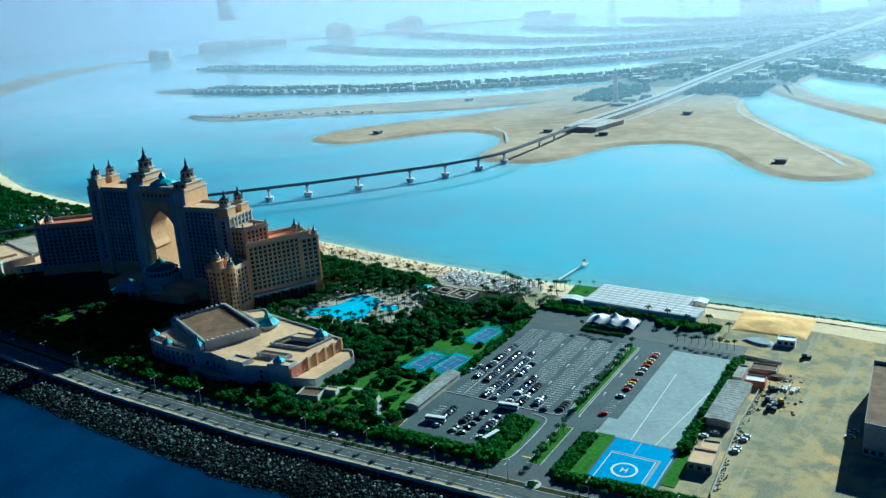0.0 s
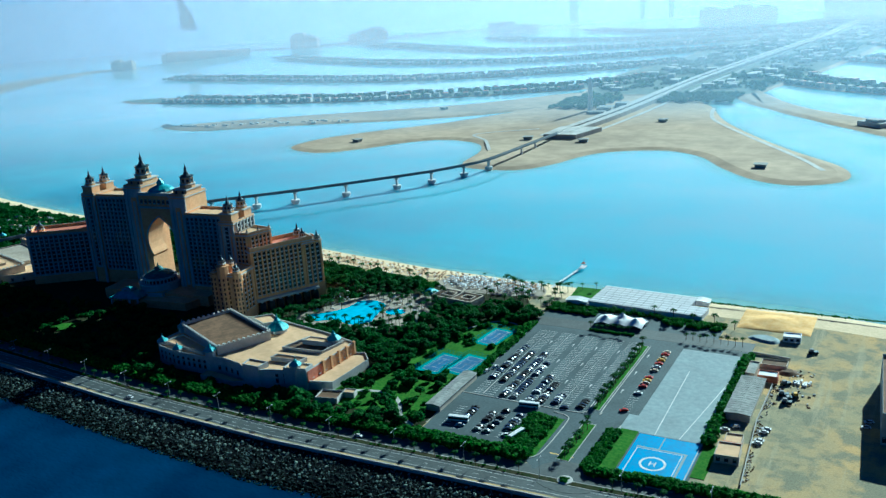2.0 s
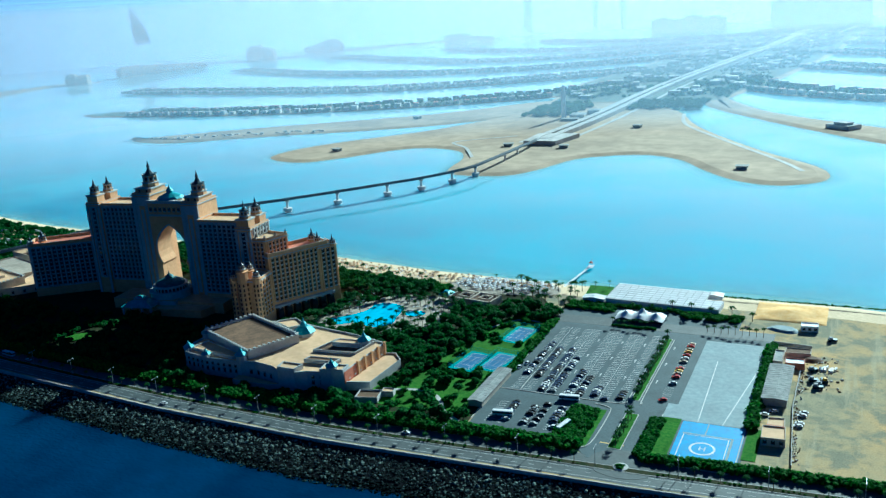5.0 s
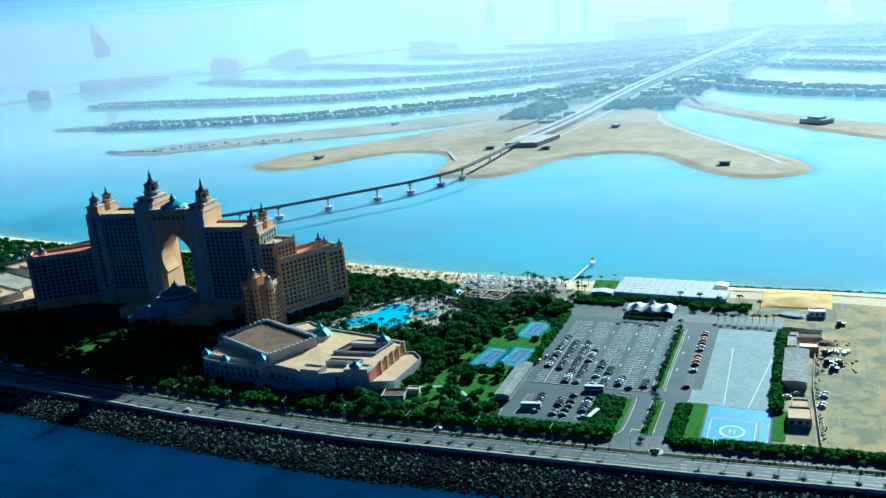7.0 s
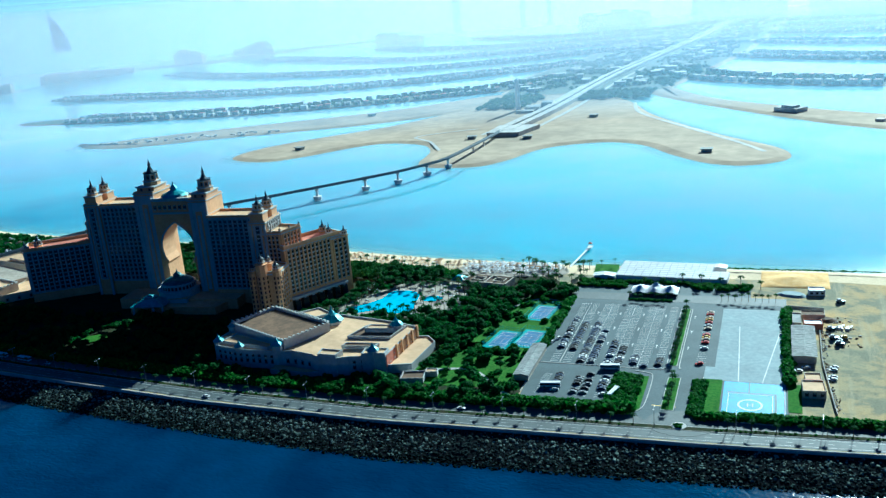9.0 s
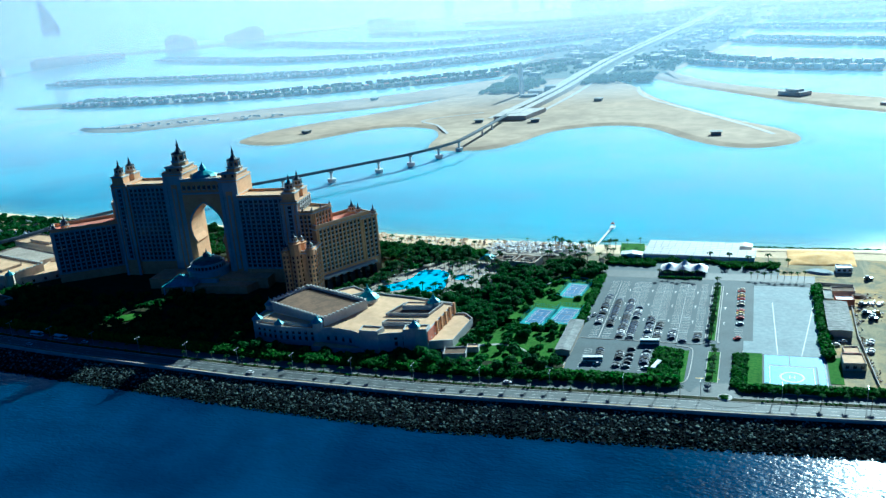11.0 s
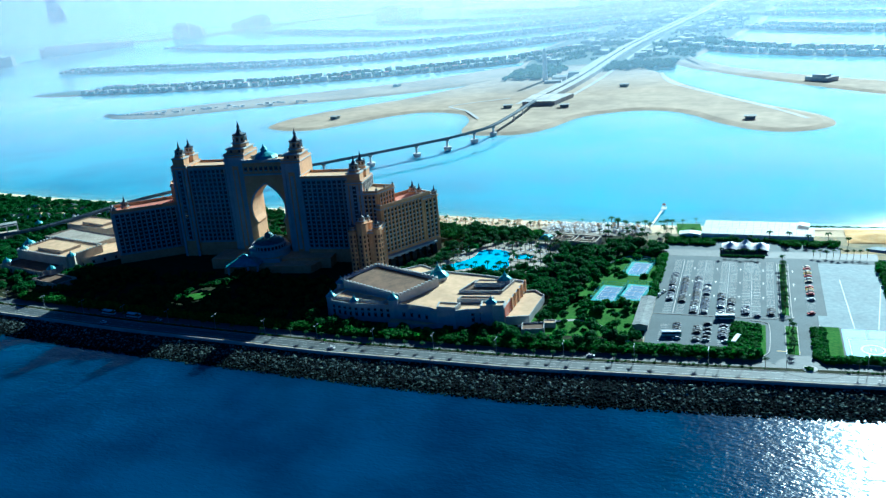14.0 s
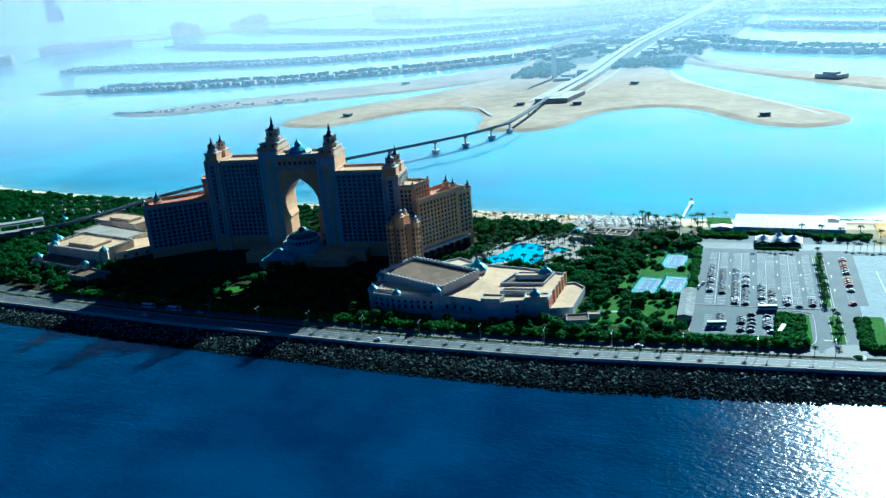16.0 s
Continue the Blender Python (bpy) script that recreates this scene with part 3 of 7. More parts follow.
def window_mesh(w, h):
    """A tall window: dark pane deep between raised jambs, a slim balcony slab and its low rail, all one moulded piece."""
    b = Build(MAT["glass"], MAT["hotel_trim"])
    b.prism(rect(-w / 2 - 0.1, -0.06, w / 2 + 0.1, 0.1), -0.1, h + 0.1, 0, bottom=True)
    b.prism(rect(-w / 2, -0.6, w / 2, 0.1), -0.2, -0.05, 1, bottom=True)
    b.prism(rect(-w / 2, -0.6, w / 2, -0.54), -0.05, 0.5, 1, bottom=True)
    b.face(((-w / 2, -0.3, h), (w / 2, -0.3, h), (0, -0.3, h - 0.55)), 1)
    return b.data("window")


WINDOW = window_mesh(2.25, 3.0)
WINDOW_TALL = window_mesh(2.2, 3.2)
PIL = {}


def facade(wall, p0, p1, z0, z1, cols, rows, tall=False, edge=1.6, dark=False, warm=False):
    """Windows and pilasters on the wall from p0 to p1, seen with p0 on its left."""
    p0, p1 = Vector(p0), Vector(p1)
    d = p1 - p0
    length, ang = d.length, math.atan2(d.y, d.x)
    pitch, fl = (length - 2 * edge) / cols, (z1 - z0) / rows
    mesh = WINDOW_TALL if tall else WINDOW
    # sunlit wing's orange and shaded fronts' blue-grey are put into the stone colour
    stone = MAT["hotel"] if warm else MAT["hotel_trim"]
    key = (round(z1 - z0, 1), warm)
    if key not in PIL:
        q = Build(stone)
        q.prism(rect(-0.5, -0.9, 0.5, 0.1), 0, z1 - z0, bottom=True)
        q.prism(rect(-0.62, -1.1, 0.62, 0.1), z1 - z0, z1 - z0 + 0.9, bottom=True)
        PIL[key] = q.data("pilaster")
    if dark and ("bay", key) not in PIL:
        q = Build(MAT["spandrel"])
        q.prism(rect(-1.45, -0.05, 1.45, 0.1), 0, z1 - z0, bottom=True)
        PIL["bay", key] = q.data("bay_panel")
    side = Vector((d.y, -d.x)).normalized() * 0.04
    q = Build(stone)
    q.prism([tuple(p0 + side), tuple(p1 + side), tuple(p1 - side * 4), tuple(p0 - side * 4)], z0 - 1.0, z1 + 0.6, bottom=True)
    keep, STAND[0] = STAND[0], Matrix.Identity(4)
    q.obj("facade_panel", wall, "added cladding between the windows, its light and shade in the colour")
    STAND[0] = keep
    for c in range(cols + 1):
        at = p0 + d.normalized() * (edge + c * pitch)
        put("pilaster", PIL[key], wall, Matrix.Translation((at.x, at.y, z0)) @ Matrix.Rotation(ang, 4, "Z"))
        if c < cols:
            at = p0 + d.normalized() * (edge + (c + 0.5) * pitch)
            s = min(1.0, (pitch - 0.55) / 3.0)
            if dark:
                put("bay_panel", PIL["bay", key], wall, Matrix.Translation((at.x, at.y, z0 - 0.3)) @ Matrix.Rotation(ang, 4, "Z") @ Matrix.Diagonal((s, 1, 1, 1)))
            for r in range(rows):
                put("window", mesh, wall, Matrix.Translation((at.x, at.y, z0 + r * fl + 0.3)) @ Matrix.Rotation(ang, 4, "Z") @ Matrix.Diagonal((s, 1, min(1.0, fl / 3.4), 1)))


def block(name, poly, z0, z1, label="", roof="roof", parapet=1.4, cornice=True):
    """A wing of the hotel: walls, a cornice and a roof deck sunk behind a parapet."""
    b = Build(MAT["hotel"], MAT["hotel_trim"], MAT[roof])
    n = len(poly)
    cx, cy = sum(p[0] for p in poly) / n, sum(p[1] for p in poly) / n
    k_in = 1 - 1.2 / max(math.dist(p, (cx, cy)) for p in poly)
    inner = [(cx + (x - cx) * k_in, cy + (y - cy) * k_in) for x, y in poly]
    outer = [(cx + (x - cx) * (2 - k_in), cy + (y - cy) * (2 - k_in)) for x, y in poly]
    b.prism(poly, z0, z1 - 0.05, 0, 2)
    for a in range(n):
        j = (a + 1) % n
        top, o, i_ = z1 + parapet, poly, inner
        b.face(((*o[a], z1 - 0.1), (*o[j], z1 - 0.1), (*o[j], top), (*o[a], top)), 0)
        b.face(((*i_[j], z1 - 0.1), (*i_[a], z1 - 0.1), (*i_[a], top), (*i_[j], top)), 0)
        b.face(((*o[a], top), (*o[j], top), (*i_[j], top), (*i_[a], top)), 1)
    if cornice:
        b.prism(outer, z1 - 1.0, z1 - 0.3, 1, 1, 1.0, True)
        b.prism(inner, z1 - 1.0, z1 - 0.29, 2, 2)
    return b.obj(name, hotel, label)


LANTERN = Build(MAT["glass"])
LANTERN.box(0.735, 0, 0.72, 0.10, 0.30, 0.46)
LANTERN = LANTERN.data("lantern_window")
LANTERN_PIER = Build(MAT["hotel_trim"])
LANTERN_PIER.box(0.86, 0, 0.6, 0.12, 0.12, 0.82, 0, 0, None, 0.8)
LANTERN_PIER = LANTERN_PIER.data("lantern_pier")


def spire(x, y, z, size, label="bronze-tipped turret"):
    """An octagonal lantern on a square drum with a flared roof and a finial."""
    q = Build(MAT["hotel"], MAT["hotel_trim"], MAT["bronze"], MAT["glass"])
    s = size
    r8 = math.pi / 8
    q.lathe(x, y, [(1.08 * s, z), (1.02 * s, z + 0.5 * s)], 8, 0, r8)
    q.lathe(x, y, [(1.14 * s, z + 0.46 * s), (1.18 * s, z + 0.56 * s), (0.9 * s, z + 0.6 * s)], 8, 1, r8)
    q.lathe(x, y, [(0.88 * s, z + 0.6 * s), (0.74 * s, z + 1.42 * s)], 8, 0, r8)
    q.lathe(x, y, [(0.84 * s, z + 1.36 * s), (0.9 * s, z + 1.46 * s), (0.6 * s, z + 1.52 * s)], 8, 1, r8)
    body = q.obj("turret", hotel, label)
    for k in range(8 if s > 2 else 0):
        a = k * math.pi / 4
        put("lantern_window", LANTERN, body, Matrix.Translation((x, y, z)) @ Matrix.Rotation(a, 4, "Z") @ Matrix.Scale(s, 4))
        put("lantern_pier", LANTERN_PIER, body, Matrix.Translation((x, y, z)) @ Matrix.Rotation(a + r8, 4, "Z") @ Matrix.Scale(s, 4))
    q = Build(MAT["bronze"])
    q.lathe(x, y, [(1.0 * s, z + 1.6 * s), (0.94 * s, z + 1.5 * s), (0.58 * s, z + 1.66 * s), (0.38 * s, z + 1.86 * s), (0.25 * s, z + 2.15 * s), (0.14 * s, z + 2.4 * s), (0.24 * s, z + 2.5 * s),
                   (0.13 * s, z + 2.75 * s), (0.05 * s, z + 3.1 * s), (0.01 * s, z + 3.35 * s)], 8)
    q.obj("spire_roof", body, "dark bronze flared spire")
    return body


# twin towers and the arch between them
for x0, x1, zt, s in ((-37, -20, 84.0, 6.1), (14.5, 29.5, 80.0, 5.6)):
    stand(0.8, 5.9 if x0 < 0 else -4.6)
    xm, w = (x0 + x1) / 2, x1 - x0
    tower = block("tower", rect(x0, -8, x1, 17), 0, zt, "tall square peach tower", parapet=1.0)
    q = Build(MAT["hotel_trim"], MAT["hotel"])
    for ex in (x0 + 1.3, x1 - 1.3):
        q.prism(rect(ex - 1.3, -8.9, ex + 1.3, -7.9), 0, zt - 2, 0)
    # front slab in the trim's blue-grey shade tone
    q.prism(rect(x0 + 0.02, -8.4, x1 - 0.02, -7.95), 0, zt - 2.2, 0)
    q.prism(rect(xm - 2.6, -8.6, xm + 2.6, -8.3), 6, zt - 9, 1)
    q.prism(rect(xm - 1.2, -8.8, xm + 1.2, -8.5), 10, zt - 12, 0)
    q.obj("corner_rib", tower)
    q = Build(MAT["hotel"], MAT["hotel_trim"], MAT["glass"])
    q.prism(rect(xm - w / 2 + 1.2, -4, xm + w / 2 - 1.2, 14), zt, zt + 3.4, 0, 1)
    q.prism(rect(xm - w / 2 + 0.4, -4.8, xm + w / 2 - 0.4, 14.8), zt + 3.4, zt + 4.2, 1, 1, 1, True)
    for k in (-0.2, 0.2):
        q.prism(rect(xm + w * k - 0.8, -4.3, xm + w * k + 0.8, -3.9), zt + 0.8, zt + 2.8, 2)
    q.obj("drum", tower)
    spire(xm + 1.0, 5.0, zt + 4.1, s)


def arch_block():
    """The bridge between the towers with a pointed horseshoe opening right through it."""
    b = Build(MAT["hotel"], MAT["hotel_trim"], MAT["roof"])
    xc, half, y0, y1, apex, top = -2.75, 17.2, -6.5, 10.5, 61.0, 79.0
    w = 13.6
    curve = [(-11.7, 6), (-11.7, 28.5), (-10.5, 30.0), (-10.9, 31.2), (-12.6, 34.5), (-13.5, 38.5)]
    for k in range(10):
        s = k / 9
        curve.append((-w * (1 - s ** 2.1) ** 0.92, 41.5 + (apex - 41.5) * s))
    line = [(xc + x, z) for x, z in curve] + [(xc - x, z) for x, z in reversed(curve[:-1])]
    for y, flip in ((y0, False), (y1, True)):
        for a, c in zip(line, line[1:]):
            e = -1 if (a[0] + c[0]) / 2 < xc else 1
            if a[1] < apex - 0.5 or c[1] < apex - 0.5:
                quad = [(xc + e * half, y, a[1]), (a[0], y, a[1]), (c[0], y, c[1]), (xc + e * half, y, c[1])]
                b.face(quad if flip != (e > 0) else quad[::-1])
        for quad in ([(xc - half, y, apex), (xc + half, y, apex), (xc + half, y, top), (xc - half, y, top)],
                     [(xc - half, y, 0), (line[0][0], y, 0), (line[0][0], y, 6), (xc - half, y, 6)], [(line[-1][0], y, 0), (xc + half, y, 0), (xc + half, y, 6), (line[-1][0], y, 6)]):
            b.face(quad if not flip else quad[::-1])
    for a, c in zip(line, line[1:]):
        b.face(((a[0], y0, a[1]), (a[0], y1, a[1]), (c[0], y1, c[1]), (c[0], y0, c[1])), 0)
    b.face(((line[0][0], y0, 0), (line[0][0], y1, 0), (line[0][0], y1, 6), (line[0][0], y0, 6)), 0)
    b.face(((line[-1][0], y1, 0), (line[-1][0], y0, 0), (line[-1][0], y0, 6), (line[-1][0], y1, 6)), 0)
    b.face(((xc - half, y0, top), (xc + half, y0, top), (xc + half, y1, top), (xc - half, y1, top)), 2)
    ob = b.obj("arch", hotel, "pointed arch bridging the twin towers")
    keep, STAND[0] = STAND[0], Matrix.Identity(4)
    for y, z, h, w0, w1 in ((y0, top - 1, 2.4, 0.8, 0.8), (y1, top - 1, 2.4, 0.8, 0.8), (y0, 68, 1.3, 1.0, 0.5)):
        q = Build(MAT["hotel_trim"])
        q.prism(rect(xc - half, y - w0, xc + half, y + w1), z, z + h, bottom=True)
        q.obj("cornice", ob)
    STAND[0] = keep
    for k in range(8):
        put("window", WINDOW_TALL, ob, Matrix.Translation((xc - 14.7 + 4.2 * k, y0, 71.5)))
    q = Build(MAT["hotel_trim"])
    for (x0, z0), (x1, z1) in zip(line[3:-3], line[4:-3]):
        d = lambda x, z: (xc + (x - xc) * 1.07, y0 - 0.6, z + (1.2 if z > 45 else 0.0))
        q.face(((x0, y0 - 0.6, z0), (x1, y0 - 0.6, z1), d(x1, z1), d(x0, z0)))
    q.obj("arch_moulding", ob)
    return ob


stand(0, 0.6)
arch_block()
q = Build(MAT["patina"], MAT["hotel_trim"])
q.lathe(-4, 2, [(10.2, 79.0), (10.2, 80.6)], 12, 1)
q.lathe(-4, 2, [(10.4, 80.6), (8.6, 82.3), (5.0, 84.0), (2.6, 84.8), (2.4, 85.8), (3.0, 86.2), (1.6, 88.2), (0.5, 89.6), (0.05, 91.5)], 12, 0)
q.obj("dome", hotel, "low verdigris copper dome over the arch")

# main blocks either side, each closed by a tower with two spires
for sx, xa, xb, zr, zt, cx in ((-1, -37, -73, 73.5, 81.0, -79), (1, 29.5, 68, 67.0, 72.0, 77)):
    f = -6.5
    stand(0.8, 11.5 if sx < 0 else -10.2)
    p = [(xa, f), (xb, f - 1.0), (xb, 15), (xa, 15)]
    wing = block("main_wing", p if sx > 0 else p[::-1], 0, zr, "tall guest-room wing with rows of balconies", parapet=1.6)
    a, c = ((xa, f), (xb, f - 1.0)) if sx > 0 else ((xb, f - 1.0), (xa, f))
    facade(wing, a, c, 12, zr - 2.0, 9, 17, edge=1.0, dark=True)
    a, c = ((xb, 15), (xa, 15)) if sx > 0 else ((xa, 15), (xb, 15))
    facade(wing, a, c, 14, zr - 2.0, 8, 16)
    stand(0, 16.5 if sx < 0 else -16.0)
    end = block("end_tower", rect(cx - 6.5, -14, cx + 6.5, 12), 0, zt - 6, "square end tower with paired turrets", parapet=1.0)
    for y, dz in ((-9.0, 0.6), (7.0, 0.0)):
        q = Build(MAT["hotel"], MAT["hotel_trim"])
        q.prism(rect(cx - 5.0, y - 4.4, cx + 5.0, y + 4.4), zt - 6.2, zt + dz, 0, 1)
        q.prism(rect(cx - 5.6, y - 5.0, cx + 5.6, y + 5.0), zt - 0.7 + dz, zt + 0.1 + dz, 1, 1, 1, True)
        q.obj("drum", end)
        spire(cx, y, zt + dz, 3.9)
    q = Build(MAT["hotel_trim"])
    for ex in (-5.6, 5.6):
        q.prism(rect(cx + ex - 0.9, -14.8, cx + ex + 0.9, -13.9), 0, zt - 8)
    q.obj("corner_rib", end)
    facade(end, (cx - 3.4, -14), (cx + 3.4, -14), 14, zt - 9, 1, 16, edge=0.6, dark=True)
    if sx > 0:
        facade(end, (cx + 6.5, -12), (cx + 6.5, 12), 58, zt - 7, 5, 2)


def oblong(x0, y0, x1, y1, w):
    """A rectangle along a line, w wide, to the left of its way."""
    d = Vector((x1 - x0, y1 - y0)).normalized() * w
    return [(x0, y0), (x1, y1), (x1 - d.y, y1 + d.x), (x0 - d.y, y0 + d.x)]


STAND[0] = ARM
# stepped link and back wing at the lit end
step = block("step_wing", [(83, -13), (98, -9), (102, 10), (83, 11)], 0, 57.5, "stepped wing below the end tower", parapet=1.6)
facade(step, (83.5, -13), (98, -9), 20, 55.5, 4, 11, dark=True, warm=True)
facade(step, (98, -9), (102, 10), 46, 55.5, 5, 3, dark=True, warm=True)
for x, y in ((84.5, -12), (91, -11), (97.5, -9), (99.5, 0), (101.5, 9)):
    spire(x, y, 58.5, 1.1, "small corner finial turret")
wing = block("right_wing", oblong(101, -12, 120, 33, 19), 0, 46.0, "lower guest-room wing with terracotta roof edge", "terracotta", 2.6)
facade(wing, (101, -12), (117, 26), 12, 44.5, 11, 10, dark=True, warm=True)
ends = block("wing_end", oblong(117, 25, 123, 39, 17), 0, 44.5, "rounded end pavilion of the lower wing", parapet=1.2)
facade(ends, (117, 25), (123, 39), 12, 42.5, 3, 9, dark=True, warm=True)
spire(105.5, 33.0, 46.5, 3.1)
spire(111.5, 32.0, 46.0, 2.6)
spire(122.0, 36.0, 44.0, 2.6)
for k in range(7):
    s = (k + 0.5) / 7
    cx, cy = 101 + s * 19, -12 + s * 45
    ang = math.atan2(48, 21)
    arc = Build(MAT["hotel_trim"], MAT["glass"])
    arc.box(cx + 1.8 * 0.92, cy - 1.8 * 0.4, 0, 1.4, 4.4, 8.5, ang, 0)
    # dark box stands for the shade inside the arcade
    arc.box(cx + 2.2 * 0.92, cy - 2.2 * 0.4, 0, 4.2, 4.4, 7.6, ang, 1)
    arc.box(cx + 1.2, cy - 0.6, 8.5, 7.2, 5.6, 1.4, ang, 0)
    ob = arc.obj("arcade_bay", wing, "arched arcade bay, its deep shade a dark panel")
    ob.matrix_basis = Matrix.Identity(4)

# forward turret wing at the lit end
fwd = block("turret_wing", [(84, -22), (90, -38), (109, -34), (104, -14), (88, -12)], 0, 36, "forward wing with clustered turrets", parapet=1.2)
facade(fwd, (104.6, -33.5), (103.6, -16), 8, 34, 4, 8, dark=True, warm=True)
facade(fwd, (109, -34), (104.2, -15), 8, 34, 4, 8, dark=True, warm=True)
for x, y, r, zt, s in ((91, -37.5, 3.4, 37, 2.3), (98, -36, 4.2, 43, 2.7), (108.5, -33.5, 3.2, 38.5, 2.5), (97.9, -28, 3.6, 41.5, 2.4)):
    q = Build(MAT["hotel"], MAT["hotel_trim"], MAT["glass"])
    q.lathe(x, y, [(r, 0), (r, zt - 1), (r * 1.15, zt - 0.6), (r * 1.15, zt)], 8, 0, math.pi / 8)
    for fl in range(9):
        for a in (-math.pi / 2, -math.pi / 4, 0):
            q.box(x + r * 0.94 * math.cos(a), y + r * 0.94 * math.sin(a), 5 + fl * 3.4, 0.5, 1.1, 2.0, a, 2)
    tur = q.obj("corner_turret", hotel, "octagonal stair turret with small windows")
    spire(x, y, zt, s)
facade(fwd, (86, -27), (90.5, -38), 8, 34, 2, 8, dark=True, warm=True)
# shaded forward wing at the other end
wing = block("left_wing", [(-86, -8), (-104, 12), (-142, -28), (-128, -44)], 0, 42.5, "lower forward guest-room wing in shade", "terracotta", 2.4)
facade(wing, (-128, -44), (-89, -11), 8, 41, 12, 10, dark=True)
facade(wing, (-140.5, -30), (-129.5, -43), 8, 41, 3, 10)
step = block("step_wing", [(-86, -6), (-86, 14), (-101, 14), (-105, 4), (-97, -6)], 0, 57, "stepped wing below the end tower", parapet=1.6)
spire(-123.3, -33.0, 44.5, 3.2)
spire(-133.0, -38.0, 42.5, 2.2)
spire(-128.0, -40.5, 42.5, 2.2)
spire(-99.0, 4.0, 58.0, 1.6)

# lobby domes and entrance pavilion before the arch
q = Build(MAT["old_patina"], MAT["hotel_trim"], MAT["hotel_trim"], MAT["glass"])
q.lathe(2, -17, [(15.5, 0), (15.5, 12.5), (16.2, 12.8), (16.2, 13.8)], 28, 2)
q.lathe(2, -17, [(12.5, 13.8), (12.5, 16.5)], 28, 3)
q.lathe(2, -17, [(13.2, 16.5), (13.2, 17.4), (12.0, 17.8)], 28, 1)
q.lathe(2, -17, [(11.6, 17.8), (10.4, 19.4), (7.6, 20.8), (4, 21.8), (2.6, 22.0)], 28, 0)
q.lathe(2, -17, [(3.0, 21.8), (3.0, 23.0), (3.4, 23.2), (2.4, 24.4), (0.6, 25.4), (0.05, 28)], 16, 0)
rotunda = q.obj("lobby_dome", hotel, "tiered lobby rotunda with a verdigris dome")
post = Build(MAT["hotel_trim"])
post.box(12.6, 0, 13.8, 0.6, 0.8, 2.8)
post = post.data("column")
for k in range(28):
    put("column", post, rotunda, Matrix.Translation((2, -17, 0)) @ Matrix.Rotation(2 * math.pi * k / 28, 4, "Z"))
q = Build(MAT["hotel"], MAT["hotel_trim"], MAT["roof"])
STAND[0] = Matrix.Identity(4)
q.prism([(-46, -30), (52, -30), (52, -6), (-46, -6)], 0, 8.0, 0, 2)
q.prism([(-30, -42), (40, -42), (44, -30), (-34, -30)], 0, 6.0, 0, 2)
q.obj("podium", hotel, "low entrance podium in front of the towers")
cano = empty("entrance_canopy", "blue-green glazed entrance pavilion with stepped hipped roof", "pavilion", pose(-549, 409, 0, 0, 0, 12))
q = Build(MAT["patina"])
q.prism(rect(-13, -8, 13, 8), 7.5, 8.2, 0, bottom=True)
q.prism(rect(-12, -7, 12, 7), 8.2, 12.0, 0, None, 0.42)
q.prism(rect(-4, -2.6, 4, 2.6), 12.0, 13.2, 0)
q.prism(rect(-4.6, -3.2, 4.6, 3.2), 13.2, 15.0, 0, None, 0.2)
q.obj("canopy_roof", cano)
for x in (-11.5, -4, 4, 11.5):
    for y in (-6.6, 6.6):
        q = Build(MAT["hotel_trim"])
        q.box(x, y, 0, 1.2, 1.2, 7.6)
        q.obj("column", cano)
q = Build(MAT["roof"], MAT["hotel_trim"])
q.prism(rect(8, 4, 26, 13), 0, 9.0, 1, 0)
q.obj("porch", cano)

# ---- conference hall in front of the hotel ----
hall = empty("conference_hall", "low sand-coloured conference hall with parapets and small blue domes", "hall")


def roofed(name, poly, z1, roof="roof", par=1.0, z0=0.0, label=""):
    b = Build(MAT["hotel_trim"], MAT[roof], MAT["hotel"])
    n = len(poly)
    cx, cy = sum(p[0] for p in poly) / n, sum(p[1] for p in poly) / n
    k = 1 - 0.9 / max(math.dist(p, (cx, cy)) for p in poly)
    inn = [(cx + (x - cx) * k, cy + (y - cy) * k) for x, y in poly]
    b.prism(poly, z0, z1, 0, 1)
    for a in range(n):
        j = (a + 1) % n
        t = z1 + par
        b.face(((*poly[a], z1 - 0.02), (*poly[j], z1 - 0.02), (*poly[j], t), (*poly[a], t)), 0)
        b.face(((*inn[j], z1), (*inn[a], z1), (*inn[a], t), (*inn[j], t)), 0)
        b.face(((*poly[a], t), (*poly[j], t), (*inn[j], t), (*inn[a], t)), 0)
    return b.obj(name, hall, label)


def small_dome(x, y, z, r):
    q = Build(MAT["patina"], MAT["hotel_trim"])
    q.lathe(x, y, [(r * 1.1, 0), (r * 1.1, 1.2), (r * 1.0, 1.4), (r * 1.0, z - 1.0), (r * 1.16, z - 0.7), (r * 1.16, z)], 8, 1, math.pi / 8)
    q.lathe(x, y, [(r * 1.2, z), (r * 0.95, z + r * 0.25), (r * 0.55, z + r * 0.55), (r * 0.4, z + r * 0.6), (r * 0.36, z + r * 0.8), (r * 0.12, z + r * 1.1), (0.03, z + r * 1.6)], 8, 0, math.pi / 8)
    return q.obj("cupola", hall, "blue-green copper cupola")


roofed("main_body", [(-447, 350), (-441, 336), (-424, 332.5), (-398, 333), (-388, 336), (-372, 333), (-366, 329.5), (-354, 329.5), (-348, 333), (-326, 338), (-324.5, 385), (-350, 392), (-374, 396), (-401, 401), (-432, 394), (-446, 364)], 11.0, "roof", 1.0)
roofed("raised_hall", [(-446, 361), (-394, 338.5), (-379, 371), (-432, 393)], 15.2, "roof_dark", 1.6, 10.9, "raised hall with a brown gravel roof and crenellated parapet")
MERLON = Build(MAT["hotel_trim"])
MERLON.box(0, 0, 0, 1.4, 1.4, 1.0)
MERLON = MERLON.data("merlon")
